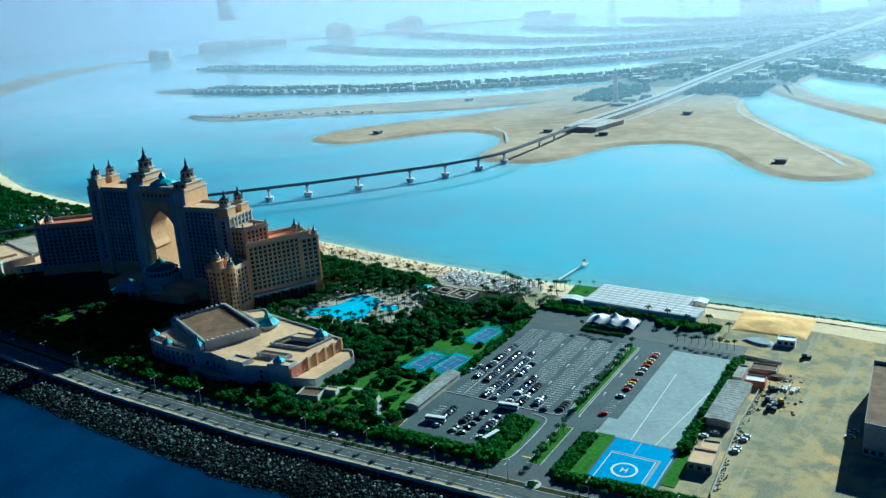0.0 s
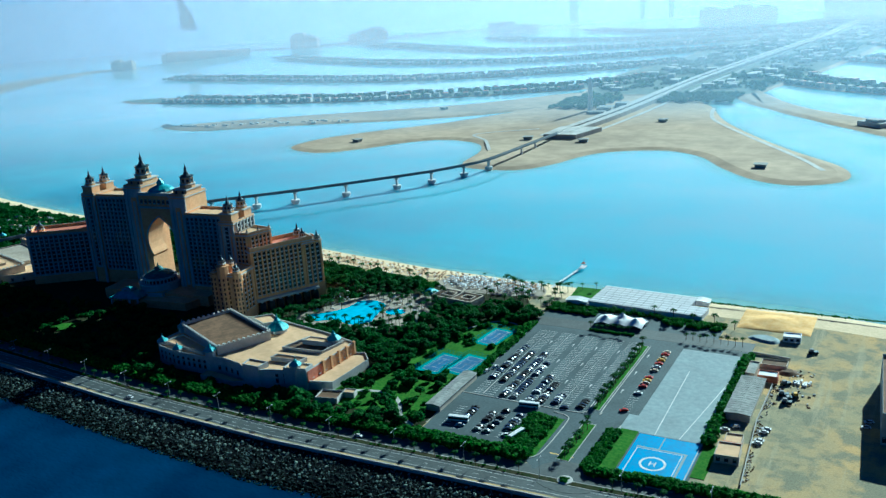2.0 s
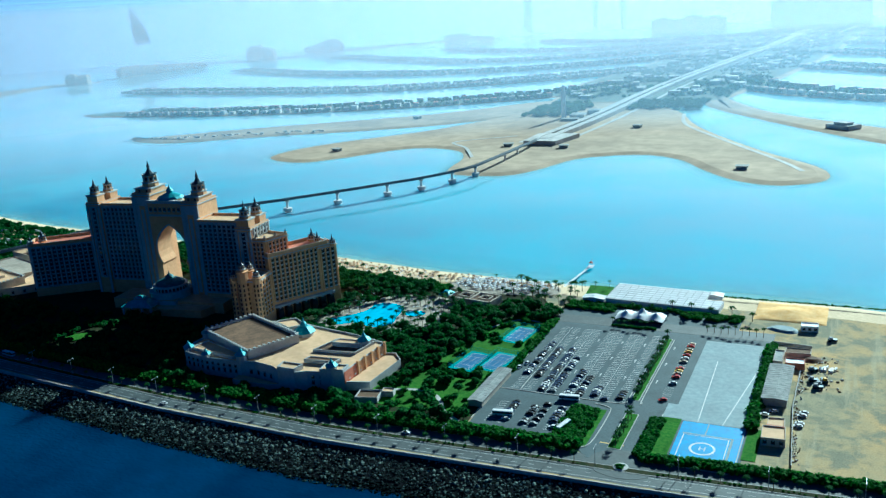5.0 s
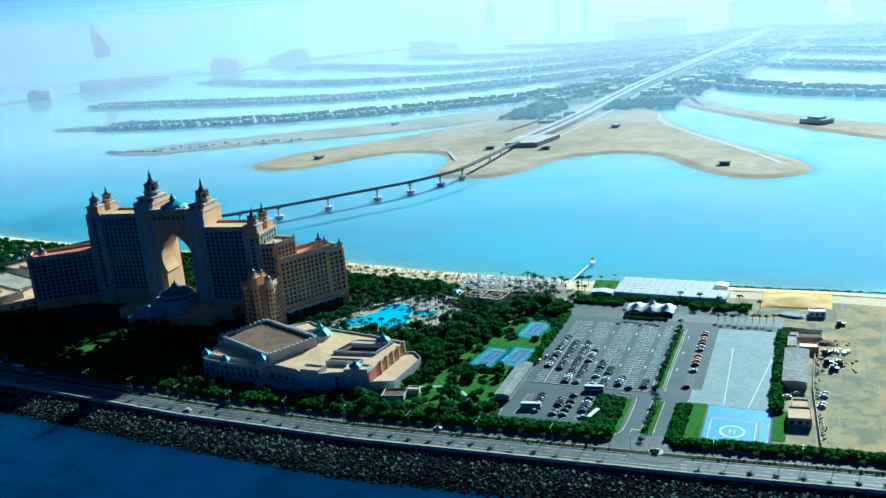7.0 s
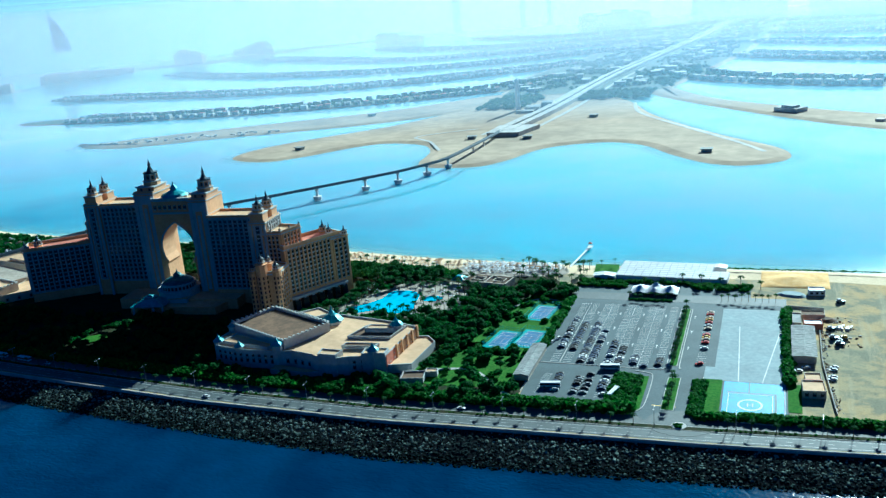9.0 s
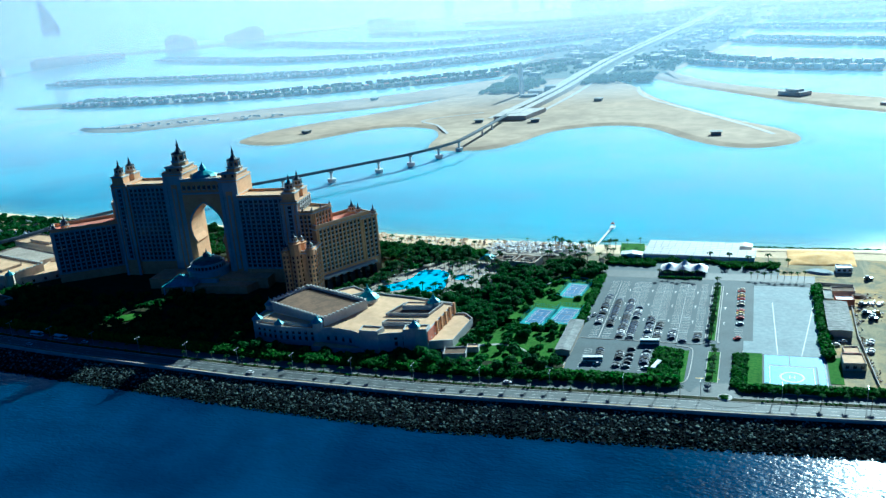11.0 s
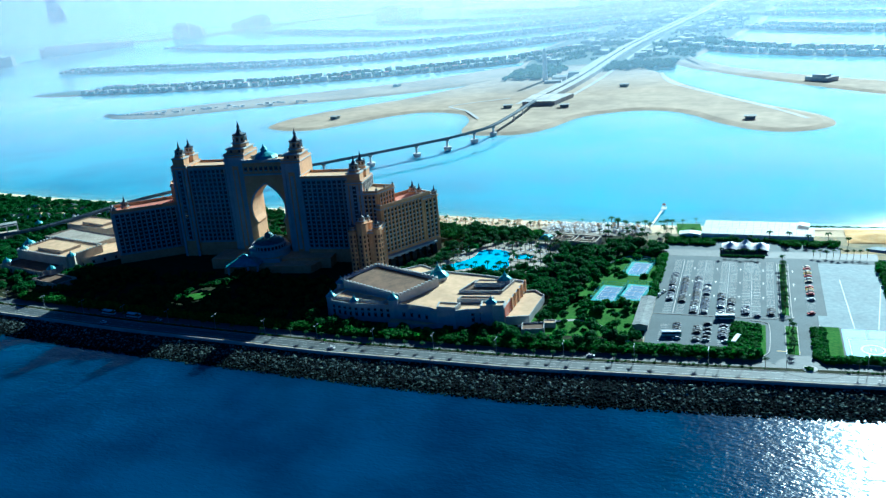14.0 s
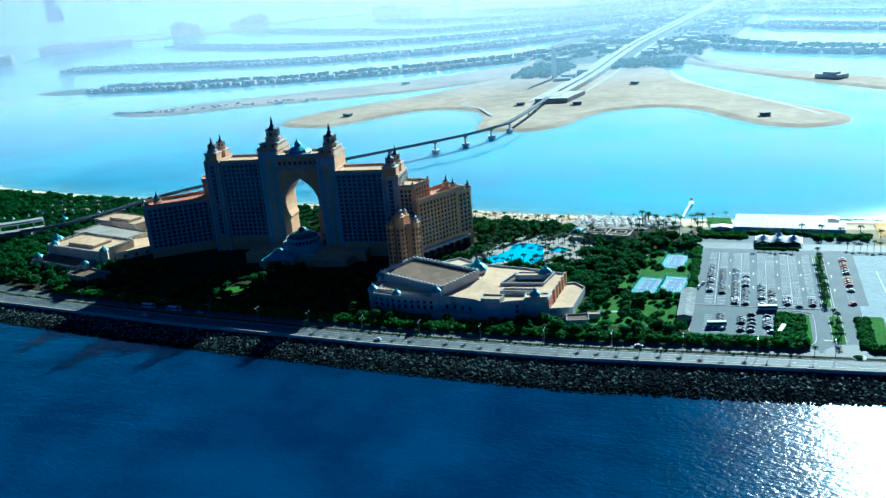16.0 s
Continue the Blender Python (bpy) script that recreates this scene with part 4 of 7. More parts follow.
corners = [(-446, 361), (-394, 338.5), (-379, 371), (-432, 393)]
for (x0, y0), (x1, y1) in zip(corners, corners[1:] + corners[:1]):
    n = int(math.dist((x0, y0), (x1, y1)) / 3.2)
    for k in range(n):
        s = (k + 0.5) / n
        put("merlon", MERLON, hall, Matrix.Translation((x0 + (x1 - x0) * s, y0 + (y1 - y0) * s, 16.7)))
roofed("side_terrace", [(-326.2, 339), (-312, 343), (-310.5, 378), (-318, 386), (-324.6, 384)], 4.6, "roof", 1.0, 0, "sunlit side terrace with low parapet")
roofed("sunken_court", [(-362, 361), (-334, 364), (-331, 383), (-357, 380)], 11.15, "roof_dark", 1.6, 10.5)
roofed("roof_box", [(-355, 372), (-336, 374), (-335, 380), (-354, 378.5)], 13.5, "roof", 0.6, 10.9)
roofed("roof_box", [(-358, 345), (-337, 347), (-336, 352), (-357, 350)], 12.8, "roof_dark", 0.6, 10.9)
roofed("front_bay", [(-366, 329), (-354, 329), (-353, 337), (-367, 337)], 13.5, "roof", 0.8, 0)
roofed("corner_bay", [(-340, 334.5), (-326, 337.5), (-326.5, 345), (-341, 342.5)], 13.0, "roof", 0.8, 0)
roofed("roof_deck", [(-441, 341), (-404, 336), (-400, 341), (-438, 354)], 12.2, "roof", 0.8, 10.9)
roofed("rear_block", [(-412, 391), (-396, 384), (-388, 392), (-402, 401)], 14.0, "roof", 0.9, 10.9)
for x, y, z, r in ((-443, 341, 13, 3.0), (-424, 335, 13, 2.7), (-397, 335.5, 15.5, 3.3), (-384, 384, 13.5, 6.3), (-336.5, 380, 14.5, 3.9), (-334, 338.5, 15, 3.2), (-445, 361, 15, 3.0)):
    small_dome(x, y, z, r)
fw = window_mesh(1.6, 3.0)
line = [(-441, 336), (-424, 332.5), (-398, 333), (-388, 336), (-372, 333)]
for (x0, y0), (x1, y1) in list(zip(line, line[1:])) + [((-347, 333), (-327, 337.6))]:
    n = max(2, int(math.dist((x0, y0), (x1, y1)) / 4.2))
    for k in range(n):
        s = (k + 0.5) / n
        m = Matrix.Translation((x0 + (x1 - x0) * s, y0 + (y1 - y0) * s, 3.4)) @ Matrix.Rotation(math.atan2(y1 - y0, x1 - x0), 4, "Z")
        put("window", fw, hall, m)
        if (x0 < -420 or x0 > -350):
            put("window", fw, hall, Matrix.Translation((0, 0, 4.0)) @ m @ Matrix.Diagonal((1, 1, 0.6, 1)))
for k in range(7):
    y = 343 + k * 6
    put("window", fw, hall, Matrix.Translation((-325.9 + 0.032 * (y - 338), y, 6.2)) @ Matrix.Rotation(math.pi / 2, 4, "Z"))
q = Build(MAT["terracotta"])
q.prism([(-325.8, 338.3), (-325.5, 338.3), (-325.3, 352), (-325.6, 352)], 4.6, 11.6)
q.obj("red_panel", hall, "terracotta painted wall panel")
# sunlit side's orange is put into the colour of this panel
q = Build(MAT["hotel"])
q.prism([(-325.7, 352), (-325.3, 352), (-324.2, 384.6), (-324.6, 384.6)], 4.6, 11.7)
for k in range(5):
    y = 353 + k * 7.6
    q.box(-325.2 + 0.033 * (y - 352), y, 4.6, 1.2, 1.6, 8.4)
q.obj("lit_wall", hall, "sunlit orange rendered wall with shallow piers")
q = Build(MAT["hotel_trim"], MAT["roof"])
q.prism([(-398, 326), (-372, 326), (-366, 329), (-398, 333.3)], 0, 3.2, 0, 1)
q.obj("front_terrace", hall)

# ---- garden houses, pool, courts ----
RN = random.Random(11)


def house(name, label, poly, h, roof, category, wall="plaster", windows=0, group="", par=0.6):
    """A flat-roofed building: walls, a sunk roof deck behind a parapet, and windows along its first wall."""
    ob = empty(name, label, category, group=group)
    b = Build(MAT[wall], MAT[roof])
    n = len(poly)
    cx, cy = sum(p[0] for p in poly) / n, sum(p[1] for p in poly) / n
    k = 1 - 0.5 / max(math.dist(p, (cx, cy)) for p in poly)
    inn = [(cx + (x - cx) * k, cy + (y - cy) * k) for x, y in poly]
    b.prism(poly, 0, h, 0, 1)
    for a in range(n):
        j = (a + 1) % n
        t = h + par
        b.face(((*poly[a], h - 0.02), (*poly[j], h - 0.02), (*poly[j], t), (*poly[a], t)), 0)
        b.face(((*inn[j], h), (*inn[a], h), (*inn[a], t), (*inn[j], t)), 0)
        b.face(((*poly[a], t), (*poly[j], t), (*inn[j], t), (*inn[a], t)), 0)
    b.obj("shell", ob)
    (x0, y0), (x1, y1) = poly[0], poly[1]
    for k in range(windows):
        s = (k + 0.5) / windows
        put("window", fw, ob, Matrix.Translation((x0 + (x1 - x0) * s, y0 + (y1 - y0) * s, 1.0)) @ Matrix.Rotation(math.atan2(y1 - y0, x1 - x0), 4, "Z") @ Matrix.Diagonal((1, 1, min(1, (h - 1.6) / 3.2), 1)))
    return ob


def gabled(name, label, x0, y0, x1, y1, h, ridge, wall, roof, category, along_y=True):
    """A shed with a low gabled roof that overhangs its walls."""
    ob = empty(name, label, category)
    b = Build(MAT[wall])
    b.prism(rect(x0, y0, x1, y1), 0, h)
    b.obj("shell", ob)
    b = Build(MAT[roof])
    o = 0.6
    if along_y:
        xm = (x0 + x1) / 2
        b.v = [(x, y, zz) for y in (y0 - o, y1 + o) for x, zz in ((x0 - o, h), (xm, ridge), (x1 + o, h))]
        b.f, b.m = [(0, 1, 4, 3), (1, 2, 5, 4)], [0, 0]
        n = max(1, int((y1 - y0) / 2.4))
        rib = Build(MAT[roof])
        rib.v = [(x, y, zz) for y in (-0.08, 0.08) for x, zz in ((x0 - o, h + 0.1), (xm, ridge + 0.1), (x1 + o, h + 0.1), (x1 + o, h - 0.02), (x0 - o, h - 0.02))]
        rib.f = [(0, 1, 6, 5), (1, 2, 7, 6), (0, 4, 3, 2, 1), (5, 6, 7, 8, 9), (2, 3, 8, 7), (4, 0, 5, 9)]
        rib.m = [0] * 6
        rib = rib.data("rib")
        for k in range(n + 1):
            put("rib", rib, ob, Matrix.Translation((0, y0 - o + (y1 - y0 + 2 * o) * k / n, 0)))
        b.face(((x0, y0, h), (x1, y0, h), (xm, y0, ridge)))
        b.face(((x1, y1, h), (x0, y1, h), (xm, y1, ridge)))
        b.face(((x0 - o, y0 - o, h - 0.05), (xm, y0 - o, ridge - 0.05), (xm, y1 + o, ridge - 0.05), (x0 - o, y1 + o, h - 0.05)))
        b.face(((xm, y0 - o, ridge - 0.05), (x1 + o, y0 - o, h - 0.05), (x1 + o, y1 + o, h - 0.05), (xm, y1 + o, ridge - 0.05)))
    b.obj("roof", ob)
    return ob


POOL = smooth_loop([(-401, 437), (-391, 447), (-383, 460), (-382, 475), (-371, 479), (-359, 473), (-355, 455), (-352, 441), (-362, 433), (-378, 437), (-391, 430)])
patch("pool_deck", smooth_loop([(-412, 432), (-402, 452), (-392, 476), (-378, 496), (-344, 502), (-324, 490), (-317, 464), (-328, 438), (-356, 426), (-390, 424)]), 0.2, "paving", "sandy paved pool terrace", "terrace")
q = Build(MAT["pool"], MAT["kerb"])
cx, cy = -374, 453
q.prism([(cx + (x - cx) * 1.05, cy + (y - cy) * 1.05) for x, y in POOL], 0, 0.32, 1)
q.prism(POOL, 0.2, 0.40, 0)
q.obj("swimming_pool", None, "bright turquoise free-form swimming pool with pale rim", "pool")
q = Build(MAT["pool"], MAT["kerb"])
pts = smooth_loop([(-352, 466), (-344, 470), (-338, 466), (-342, 460), (-350, 460)])
q.prism([(-345 + (x + 345) * 1.1, 465 + (y - 465) * 1.1) for x, y in pts], 0, 0.32, 1)
q.prism(pts, 0.2, 0.40, 0)
q.obj("swimming_pool", None, "small turquoise side pool on the terrace", "pool")

court_set = [(-272.5, 398.5, 8), (-256.5, 402, 8), (-259, 447, 8)]
for cx, cy, rot in court_set:
    c = empty("tennis_court", "blue tennis court with teal surround and net", "tennis court", pose(cx, cy, 0.0, 0, 0, -rot if cy < 420 else -6), "tennis courts")
    q = Build(MAT["court_rim"])
    q.prism(rect(-8, -14, 8, 14), 0, 0.30)
    q.obj("surround", c)
    q = Build(MAT["court"])
    q.prism(rect(-5.6, -11.5, 5.6, 11.5), 0.2, 0.34)
    q.obj("playing_surface", c)
    for p in (rect(-5.5, -11.4, -5.35, 11.4), rect(5.35, -11.4, 5.5, 11.4), rect(-4.1, -11.4, -3.98, 11.4), rect(3.98, -11.4, 4.1, 11.4), rect(-4.1, -6.4, 4.1, -6.28), rect(-4.1, 6.28, 4.1, 6.4), rect(-0.06, -6.4, 0.06, 6.4), rect(-5.5, -11.4, 5.5, -11.2), rect(-5.5, 11.2, 5.5, 11.4)):
        q = Build(MAT["paint"])
        q.prism(p, 0.3, 0.36)
        q.obj("court_line", c)
    q = Build(MAT["steel"])
    for z in (0.55, 0.85, 1.15):
        q.prism(rect(-6, -0.02, 6, 0.02), z, z + (0.08 if z > 1 else 0.02), bottom=True)
    for x in (-6, 6):
        q.prism(rect(x - 0.05, -0.05, x + 0.05, 0.05), 0.3, 1.3)
    q.obj("net", c)
    q = Build(MAT["court_rim"])
    for x in (-8, 8):
        for k in range(15):
            q.prism(rect(x - 0.05, -14 + k * 2 - 0.05, x + 0.05, -14 + k * 2 + 0.05), 0, 3.2)
    for x in np.arange(-8, 8.1, 2):
        for y in (-14, 14):
            q.prism(rect(x - 0.05, y - 0.05, x + 0.05, y + 0.05), 0, 3.2)
    for z in (1.0, 2.1, 3.2):
        for p in (rect(-8, -14.04, 8, -13.96), rect(-8, 13.96, 8, 14.04), rect(-8.04, -14, -7.96, 14), rect(7.96, -14, 8.04, 14)):
            q.prism(p, z - 0.06, z, bottom=True)
    q.obj("fence", c)

# beach club pavilion
club = empty("pool_pavilion", "flat-roofed pavilion with open roof courts and a blue canopy", "pavilion", pose(-313, 497, 0, 0, 0, -8))
q = Build(MAT["plaster"], MAT["roof_dark"])
q.prism(rect(-17, -8, 18, 9), 0, 4.2, 0, 1)
for p in (rect(-17, -8, 18, -7), rect(-17, 8, 18, 9), rect(-17, -8, -16, 9), rect(17, -8, 18, 9), rect(0, -8, 1, 9), rect(-12, -3, -2, -2.2), rect(-12, 4, -2, 4.8), rect(-12, -3, -11.2, 4.8), rect(-2.8, -3, -2, 4.8), rect(5, -3, 14, -2.2), rect(5, 4, 14, 4.8), rect(5, -3, 5.8, 4.8), rect(13.2, -3, 14, 4.8)):
    q.prism(p, 4.2, 5.6, 0)
q.obj("shell", club)
q = Build(MAT["patina"])
q.prism(rect(-29, -5, -18, 5), 3.6, 6.5, 0, None, 0.35)
q.obj("canopy", club)
for x in (-28, -19):
    for y in (-4, 4):
        q = Build(MAT["steel"])
        q.box(x, y, 0, 0.3, 0.3, 3.7)
        q.obj("post", club)

gabled("storage_shed", "long shed with a pale metal roof beside the car park", -250, 343, -242, 387, 3.6, 4.4, "plaster", "metal_roof", "shed")
house("pump_house", "small open-topped concrete service building", [(-313, 327), (-300, 330), (-302, 340), (-315, 337)], 2.6, "roof_dark", "service building", "kerb", 0, par=0.9)
house("pump_house", "small white service cabin", [(-302, 338), (-295, 339.5), (-296, 344), (-303, 343)], 3.0, "roof", "service building", "kerb", 0, par=0.5)

# ---- tents and marquee behind the car park ----
tent = empty("peaked_tent", "white tensile tent with several peaks beside the car park", "tent", pose(-190.5, 495, 0))
q = Build(MAT["white"])
nx, ny, W, D = 28, 14, 32.0, 16.0
peaks = [(-10, -2, 3.0), (0.5, 1.5, 4.6), (10, -2, 3.0), (0, -5, 1.2)]


def tent_z(x, y):
    z = 3.4 - 0.012 * (y * y) + 0.5 * math.cos(x * 0.6)
    for px, py, h in peaks:
        z += h * math.exp(-math.hypot(x - px, y - py) / 3.0)
    return z


for i in range(nx):
    for j in range(ny):
        c = [(-W / 2 + W * (i + a) / nx, -D / 2 + D * (j + e) / ny) for a, e in ((0, 0), (1, 0), (1, 1), (0, 1))]
        q.face([(x, y, tent_z(x, y)) for x, y in c])
q.obj("canopy", tent)
for x in (-15.6, -8, 0, 8, 15.6):
    for y in (-7.6, 7.6):
        q = Build(MAT["steel"])
        q.box(x, y, 0, 0.25, 0.25, tent_z(x, y))
        q.obj("post", tent)
# added dark block stands for the shade under the canopy
q = Build(MAT["bronze"])
q.prism(rect(-14, -5, 14, 6), 0, 2.6)
q.obj("inner_partition", tent, "dark block for the shade under the canopy")

SEAM = Build(MAT["metal_roof"])
SEAM.v = [(x, dy, zz + lift) for lift in (-0.02, 0.09) for x in (-0.09, 0.09) for dy, zz in ((0.02, 3.71), (2.1, 4.16), (4.18, 3.71))]
SEAM.f = [(6, 9, 10, 7), (7, 10, 11, 8), (0, 6, 7, 1), (1, 7, 8, 2), (4, 10, 9, 3), (5, 11, 10, 4)]
SEAM.m = [0] * 6
SEAM = SEAM.data("seam")
marquee = empty("marquee", "long white ridged marquee behind the beach", "marquee", pose(-222, 521, 0, 0, 0, -3))
for k in range(8):
    y, x1 = k * 4.3, 78 if k < 4 else 66
    q = Build(MAT["white"])
    q.v = [(x, y + dy, zz) for x in (-0.3, x1 + 0.3) for dy, zz in ((0, 3.7), (2.1, 4.15), (4.2, 3.7), (2.1, 3.62))]
    q.f = [(0, 4, 5, 1), (1, 5, 6, 2), (2, 6, 7, 3), (3, 7, 4, 0), (0, 1, 2, 3), (7, 6, 5, 4)]
    q.m = [0] * 6
    q.obj("roof_bay", marquee)
    for s in range(14):
        put("seam", SEAM, marquee, Matrix.Translation((x1 * s / 13, y, 0)))
q = Build(MAT["white"])
q.prism(rect(0, 0.1, 78, 17), 0, 3.6)
q.prism(rect(0, 17, 66, 34.2), 0, 3.6)
q.obj("shell", marquee)
gabled("marquee_annex", "small white tent beside the marquee", -157, 546, -146, 553, 2.8, 3.8, "white", "white", "tent")
gabled("marquee_annex", "white catering tent beside the lawn", -238, 519, -223, 526, 3.4, 4.4, "white", "white", "tent")

# ---- yard beyond the helipad ----
gabled("warehouse", "long warehouse with pale metal roof", -103.5, 391, -91.5, 436, 4.2, 4.7, "plaster", "metal_roof", "warehouse")
house("site_office", "cream flat-roofed site office", [(-99.5, 347), (-88.5, 348), (-89.5, 361), (-100, 360)], 3.8, "roof", "office", "plaster", 3)
house("site_office", "cream office with a terracotta strip", [(-98, 361.5), (-90, 362), (-90.5, 371), (-98.5, 370)], 3.4, "roof", "office", "plaster", 0)
q = Build(MAT["terracotta"])
q.prism(rect(-98.4, 360.2, -89.6, 361.6), 3.0, 4.3, bottom=True)
q.obj("awning", None, "terracotta awning between the site offices", "awning")
house("storage_block", "low cream storage block", [(-103, 441), (-98, 441), (-98, 458), (-103, 458)], 3.6, "metal_roof", "storage", "plaster", 0)
house("storage_block", "pale storage block in the yard", [(-96.5, 441), (-86, 441.5), (-86.5, 449), (-97, 448.5)], 3.2, "white", "storage", "terracotta", 0)
house("fenced_compound", "dark blue walled compound", [(-98, 459), (-84, 460), (-84, 468), (-98, 467)], 2.0, "roof_dark", "compound", "plaster", 0)
house("site_cabin", "white site cabin by the sand pit", [(-92, 501), (-82, 502), (-82.5, 509), (-92.5, 508)], 3.2, "white", "cabin", "white", 3)
house("side_building", "grey concrete building at the yard edge", [(-33, 392), (-8, 390), (-8, 462), (-37, 463)], 15.0, "roof_dark", "building", "concrete", 8, par=1.5)
b = Build(MAT["kerb"])
for p0, p1 in (((-84.5, 330), (-88.5, 392)), ((-88.5, 392), (-88, 438)), ((-106, 477), (-84, 475))):
    b.strip([p0, p1], 0.35, 1.6, 0, 1.6)
b.obj("yard_wall", None, "low pale boundary wall of the yard", "wall", kind="structure")

q = Build(MAT["dune"])
nx, ny = 40, 30


def dune_z(x, y):
    u, v = (x + 100) / 22, (y - 532) / 17
    e = max(0.0, 1 - u ** 8) * max(0.0, 1 - v ** 8)
    return 0.1 + e * (1.0 + 1.8 * max(0, 1 - math.hypot(u + 0.1, v + 0.1) * 1.4) + 0.5 * noise.noise((x * 0.09, y * 0.09, 0)))


for i in range(nx):
    for j in range(ny):
        q.face([(x, y, dune_z(x, y)) for x, y in [(-122 + 44 * (i + a) / nx, 515 + 34 * (j + c) / ny) for a, c in ((0, 0), (1, 0), (1, 1), (0, 1))]])
q.obj("sand_mound", None, "broad heap of orange sand on the yard", "sand")
b = Build(MAT["concrete"])
b.prism(smooth_loop([(-112, 500), (-98, 495), (-93, 499), (-97, 506), (-108, 507)]), 0, 1.2, 0, None, 0.7)
b.obj("gravel_mound", None, "grey gravel heap beside the sand", "gravel")

b = Build(MAT["roof_dark"])
b.prism(smooth_loop([(-83 + dx, 457 + dy) for dx, dy in ((-6, -2), (0, -5), (6, -1), (4, 5), (-4, 5))]), 0, 1.4, 0, None, 0.45)
b.obj("spoil_mound", None, "dark heap of spoil dumped on the yard", "spoil")

b = Build(MAT["kerb"], MAT["roof_dark"])
for _ in range(170):
    y = RN.uniform(334, 440)
    x = -84.5 - 4 * min(1, (y - 330) / 62) + abs(RN.gauss(0, 1.6)) + 0.4
    b.box(x, y, -0.1, RN.uniform(0.3, 1.1), RN.uniform(0.3, 1.0), RN.uniform(0.3, 0.8), RN.uniform(0, 3), RN.randrange(2), None, RN.uniform(0.5, 0.9))
for _ in range(60):
    b.box(RN.uniform(-88, -66), RN.uniform(416, 462), -0.1, RN.uniform(0.4, 1.8), RN.uniform(0.4, 1.6), RN.uniform(0.3, 0.9), RN.uniform(0, 3), RN.randrange(2), None, RN.uniform(0.5, 0.9))
b.obj("rubble", None, "loose rubble and stones along the yard wall", "rubble", kind="stuff")

# jetty
jet = empty("jetty", "narrow white jetty with a small red-roofed shelter", "jetty")
q = Build(MAT["white"])
q.strip([(-263.5, 548), (-258.5, 603)], 1.7, -1.8, 0, 0.3)
q.box(-257.8, 607, -2.1, 4.4, 8, 0.35)
q.obj("deck", jet)
for k in range(9):
    q = Build(MAT["steel"])
    q.box(-263.5 + 5 * k / 8, 556 + 47 * k / 8, -7, 0.4, 0.4, 5.5)
    q.obj("pile", jet)
q = Build(MAT["terracotta"], MAT["white"])
q.box(-257.8, 608, 0.9, 3.0, 3.6, 1.2, 0, 0, None, 0.2, True)
for sx in (-1.4, 1.4):
    for sy in (-1.8, 1.8):
        q.box(-257.8 + sx, 608 + sy, -1.8, 0.2, 0.2, 2.8, 0, 1)
q.obj("shelter", jet)
q = Build(MAT["steel"])
q.box(-257.2, 610, -1.8, 0.15, 0.15, 6)
q.obj("mast", jet)

# ---- low buildings at the shaded end ----
def battlements(poly, z, ob):
    """A row of merlons along the parapet of a building."""
    for (x0, y0), (x1, y1) in zip(poly, poly[1:] + poly[:1]):
        n = max(2, int(math.dist((x0, y0), (x1, y1)) / 3.0))
        for k in range(n):
            s = (k + 0.5) / n
            put("merlon", MERLON, ob, Matrix.Translation((x0 + (x1 - x0) * s, y0 + (y1 - y0) * s, z)))


for poly, h, w, roof in (([(-716, 366), (-684, 357), (-679, 373), (-711, 382)], 3.4, 4, "roof_dark"), ([(-772, 390), (-716, 377), (-712, 396), (-768, 408)], 5.0, 10, "roof_dark"),
                         ([(-770, 408), (-706, 394), (-698, 428), (-762, 444)], 11.5, 12, "roof"), ([(-706, 404), (-682, 430), (-690, 468), (-712, 450)], 6.0, 4, "roof"),
                         ([(-785, 456), (-718, 440), (-708, 462), (-776, 482)], 8.0, 8, "paving"), ([(-792, 492), (-735, 478), (-726, 500), (-784, 516)], 9.0, 6, "roof")):
    ob = house("annex_building", "sand-coloured low resort building with flat roofs", poly, h, roof, "building", "plaster", w, "resort annexes", 1.0)
    if h > 11:
        battlements(poly, h + 0.95, ob)
    if h > 6 and roof == "roof":
        cx, cy = sum(p[0] for p in poly) / 4, sum(p[1] for p in poly) / 4
        q = Build(MAT["plaster"], MAT["roof"])
        q.prism([(cx + (x - cx) * 0.5, cy + (y - cy) * 0.5) for x, y in poly], h - 0.1, h + 2.2, 0, 1)
        q.obj("roof_storey", ob)
for x, y, r, h in ((-766, 392, 3.0, 8), (-709, 380, 3.0, 8), (-764, 410, 3.2, 13), (-704, 398, 3.2, 13), (-795, 446, 4.5, 5), (-740, 512, 4.5, 9), (-700, 520, 5, 6), (-840, 506, 3, 5)):
    pav = empty("garden_pavilion", "round pavilion with a blue copper roof", "pavilion", pose(x, y, 0), "garden pavilions")
    q = Build(MAT["plaster"])
    q.lathe(0, 0, [(r, 0), (r, h)], 8, 0)
    q.obj("drum", pav)
    q = Build(MAT["patina"])
    q.lathe(0, 0, [(r * 1.25, h), (r * 0.8, h + r * 0.45), (r * 0.3, h + r * 0.7), (0.05, h + r * 1.3)], 8, 0)
    q.obj("roof", pav)
for k in range(13):
    x, y = -935 + 11 * k + RN.uniform(-3, 3), 500 + 3.5 * k + RN.uniform(-6, 6)
    q = Build(MAT["white"])
    q.lathe(x, y, [(3.2, 3.0), (1.2, 4.4), (0.1, 6.5)], 8)
    q.lathe(x, y, [(0.15, 0), (0.15, 3.2)], 5)
    q.obj("shade_tent", None, "small white pointed shade tent", "tent", "shade tents")

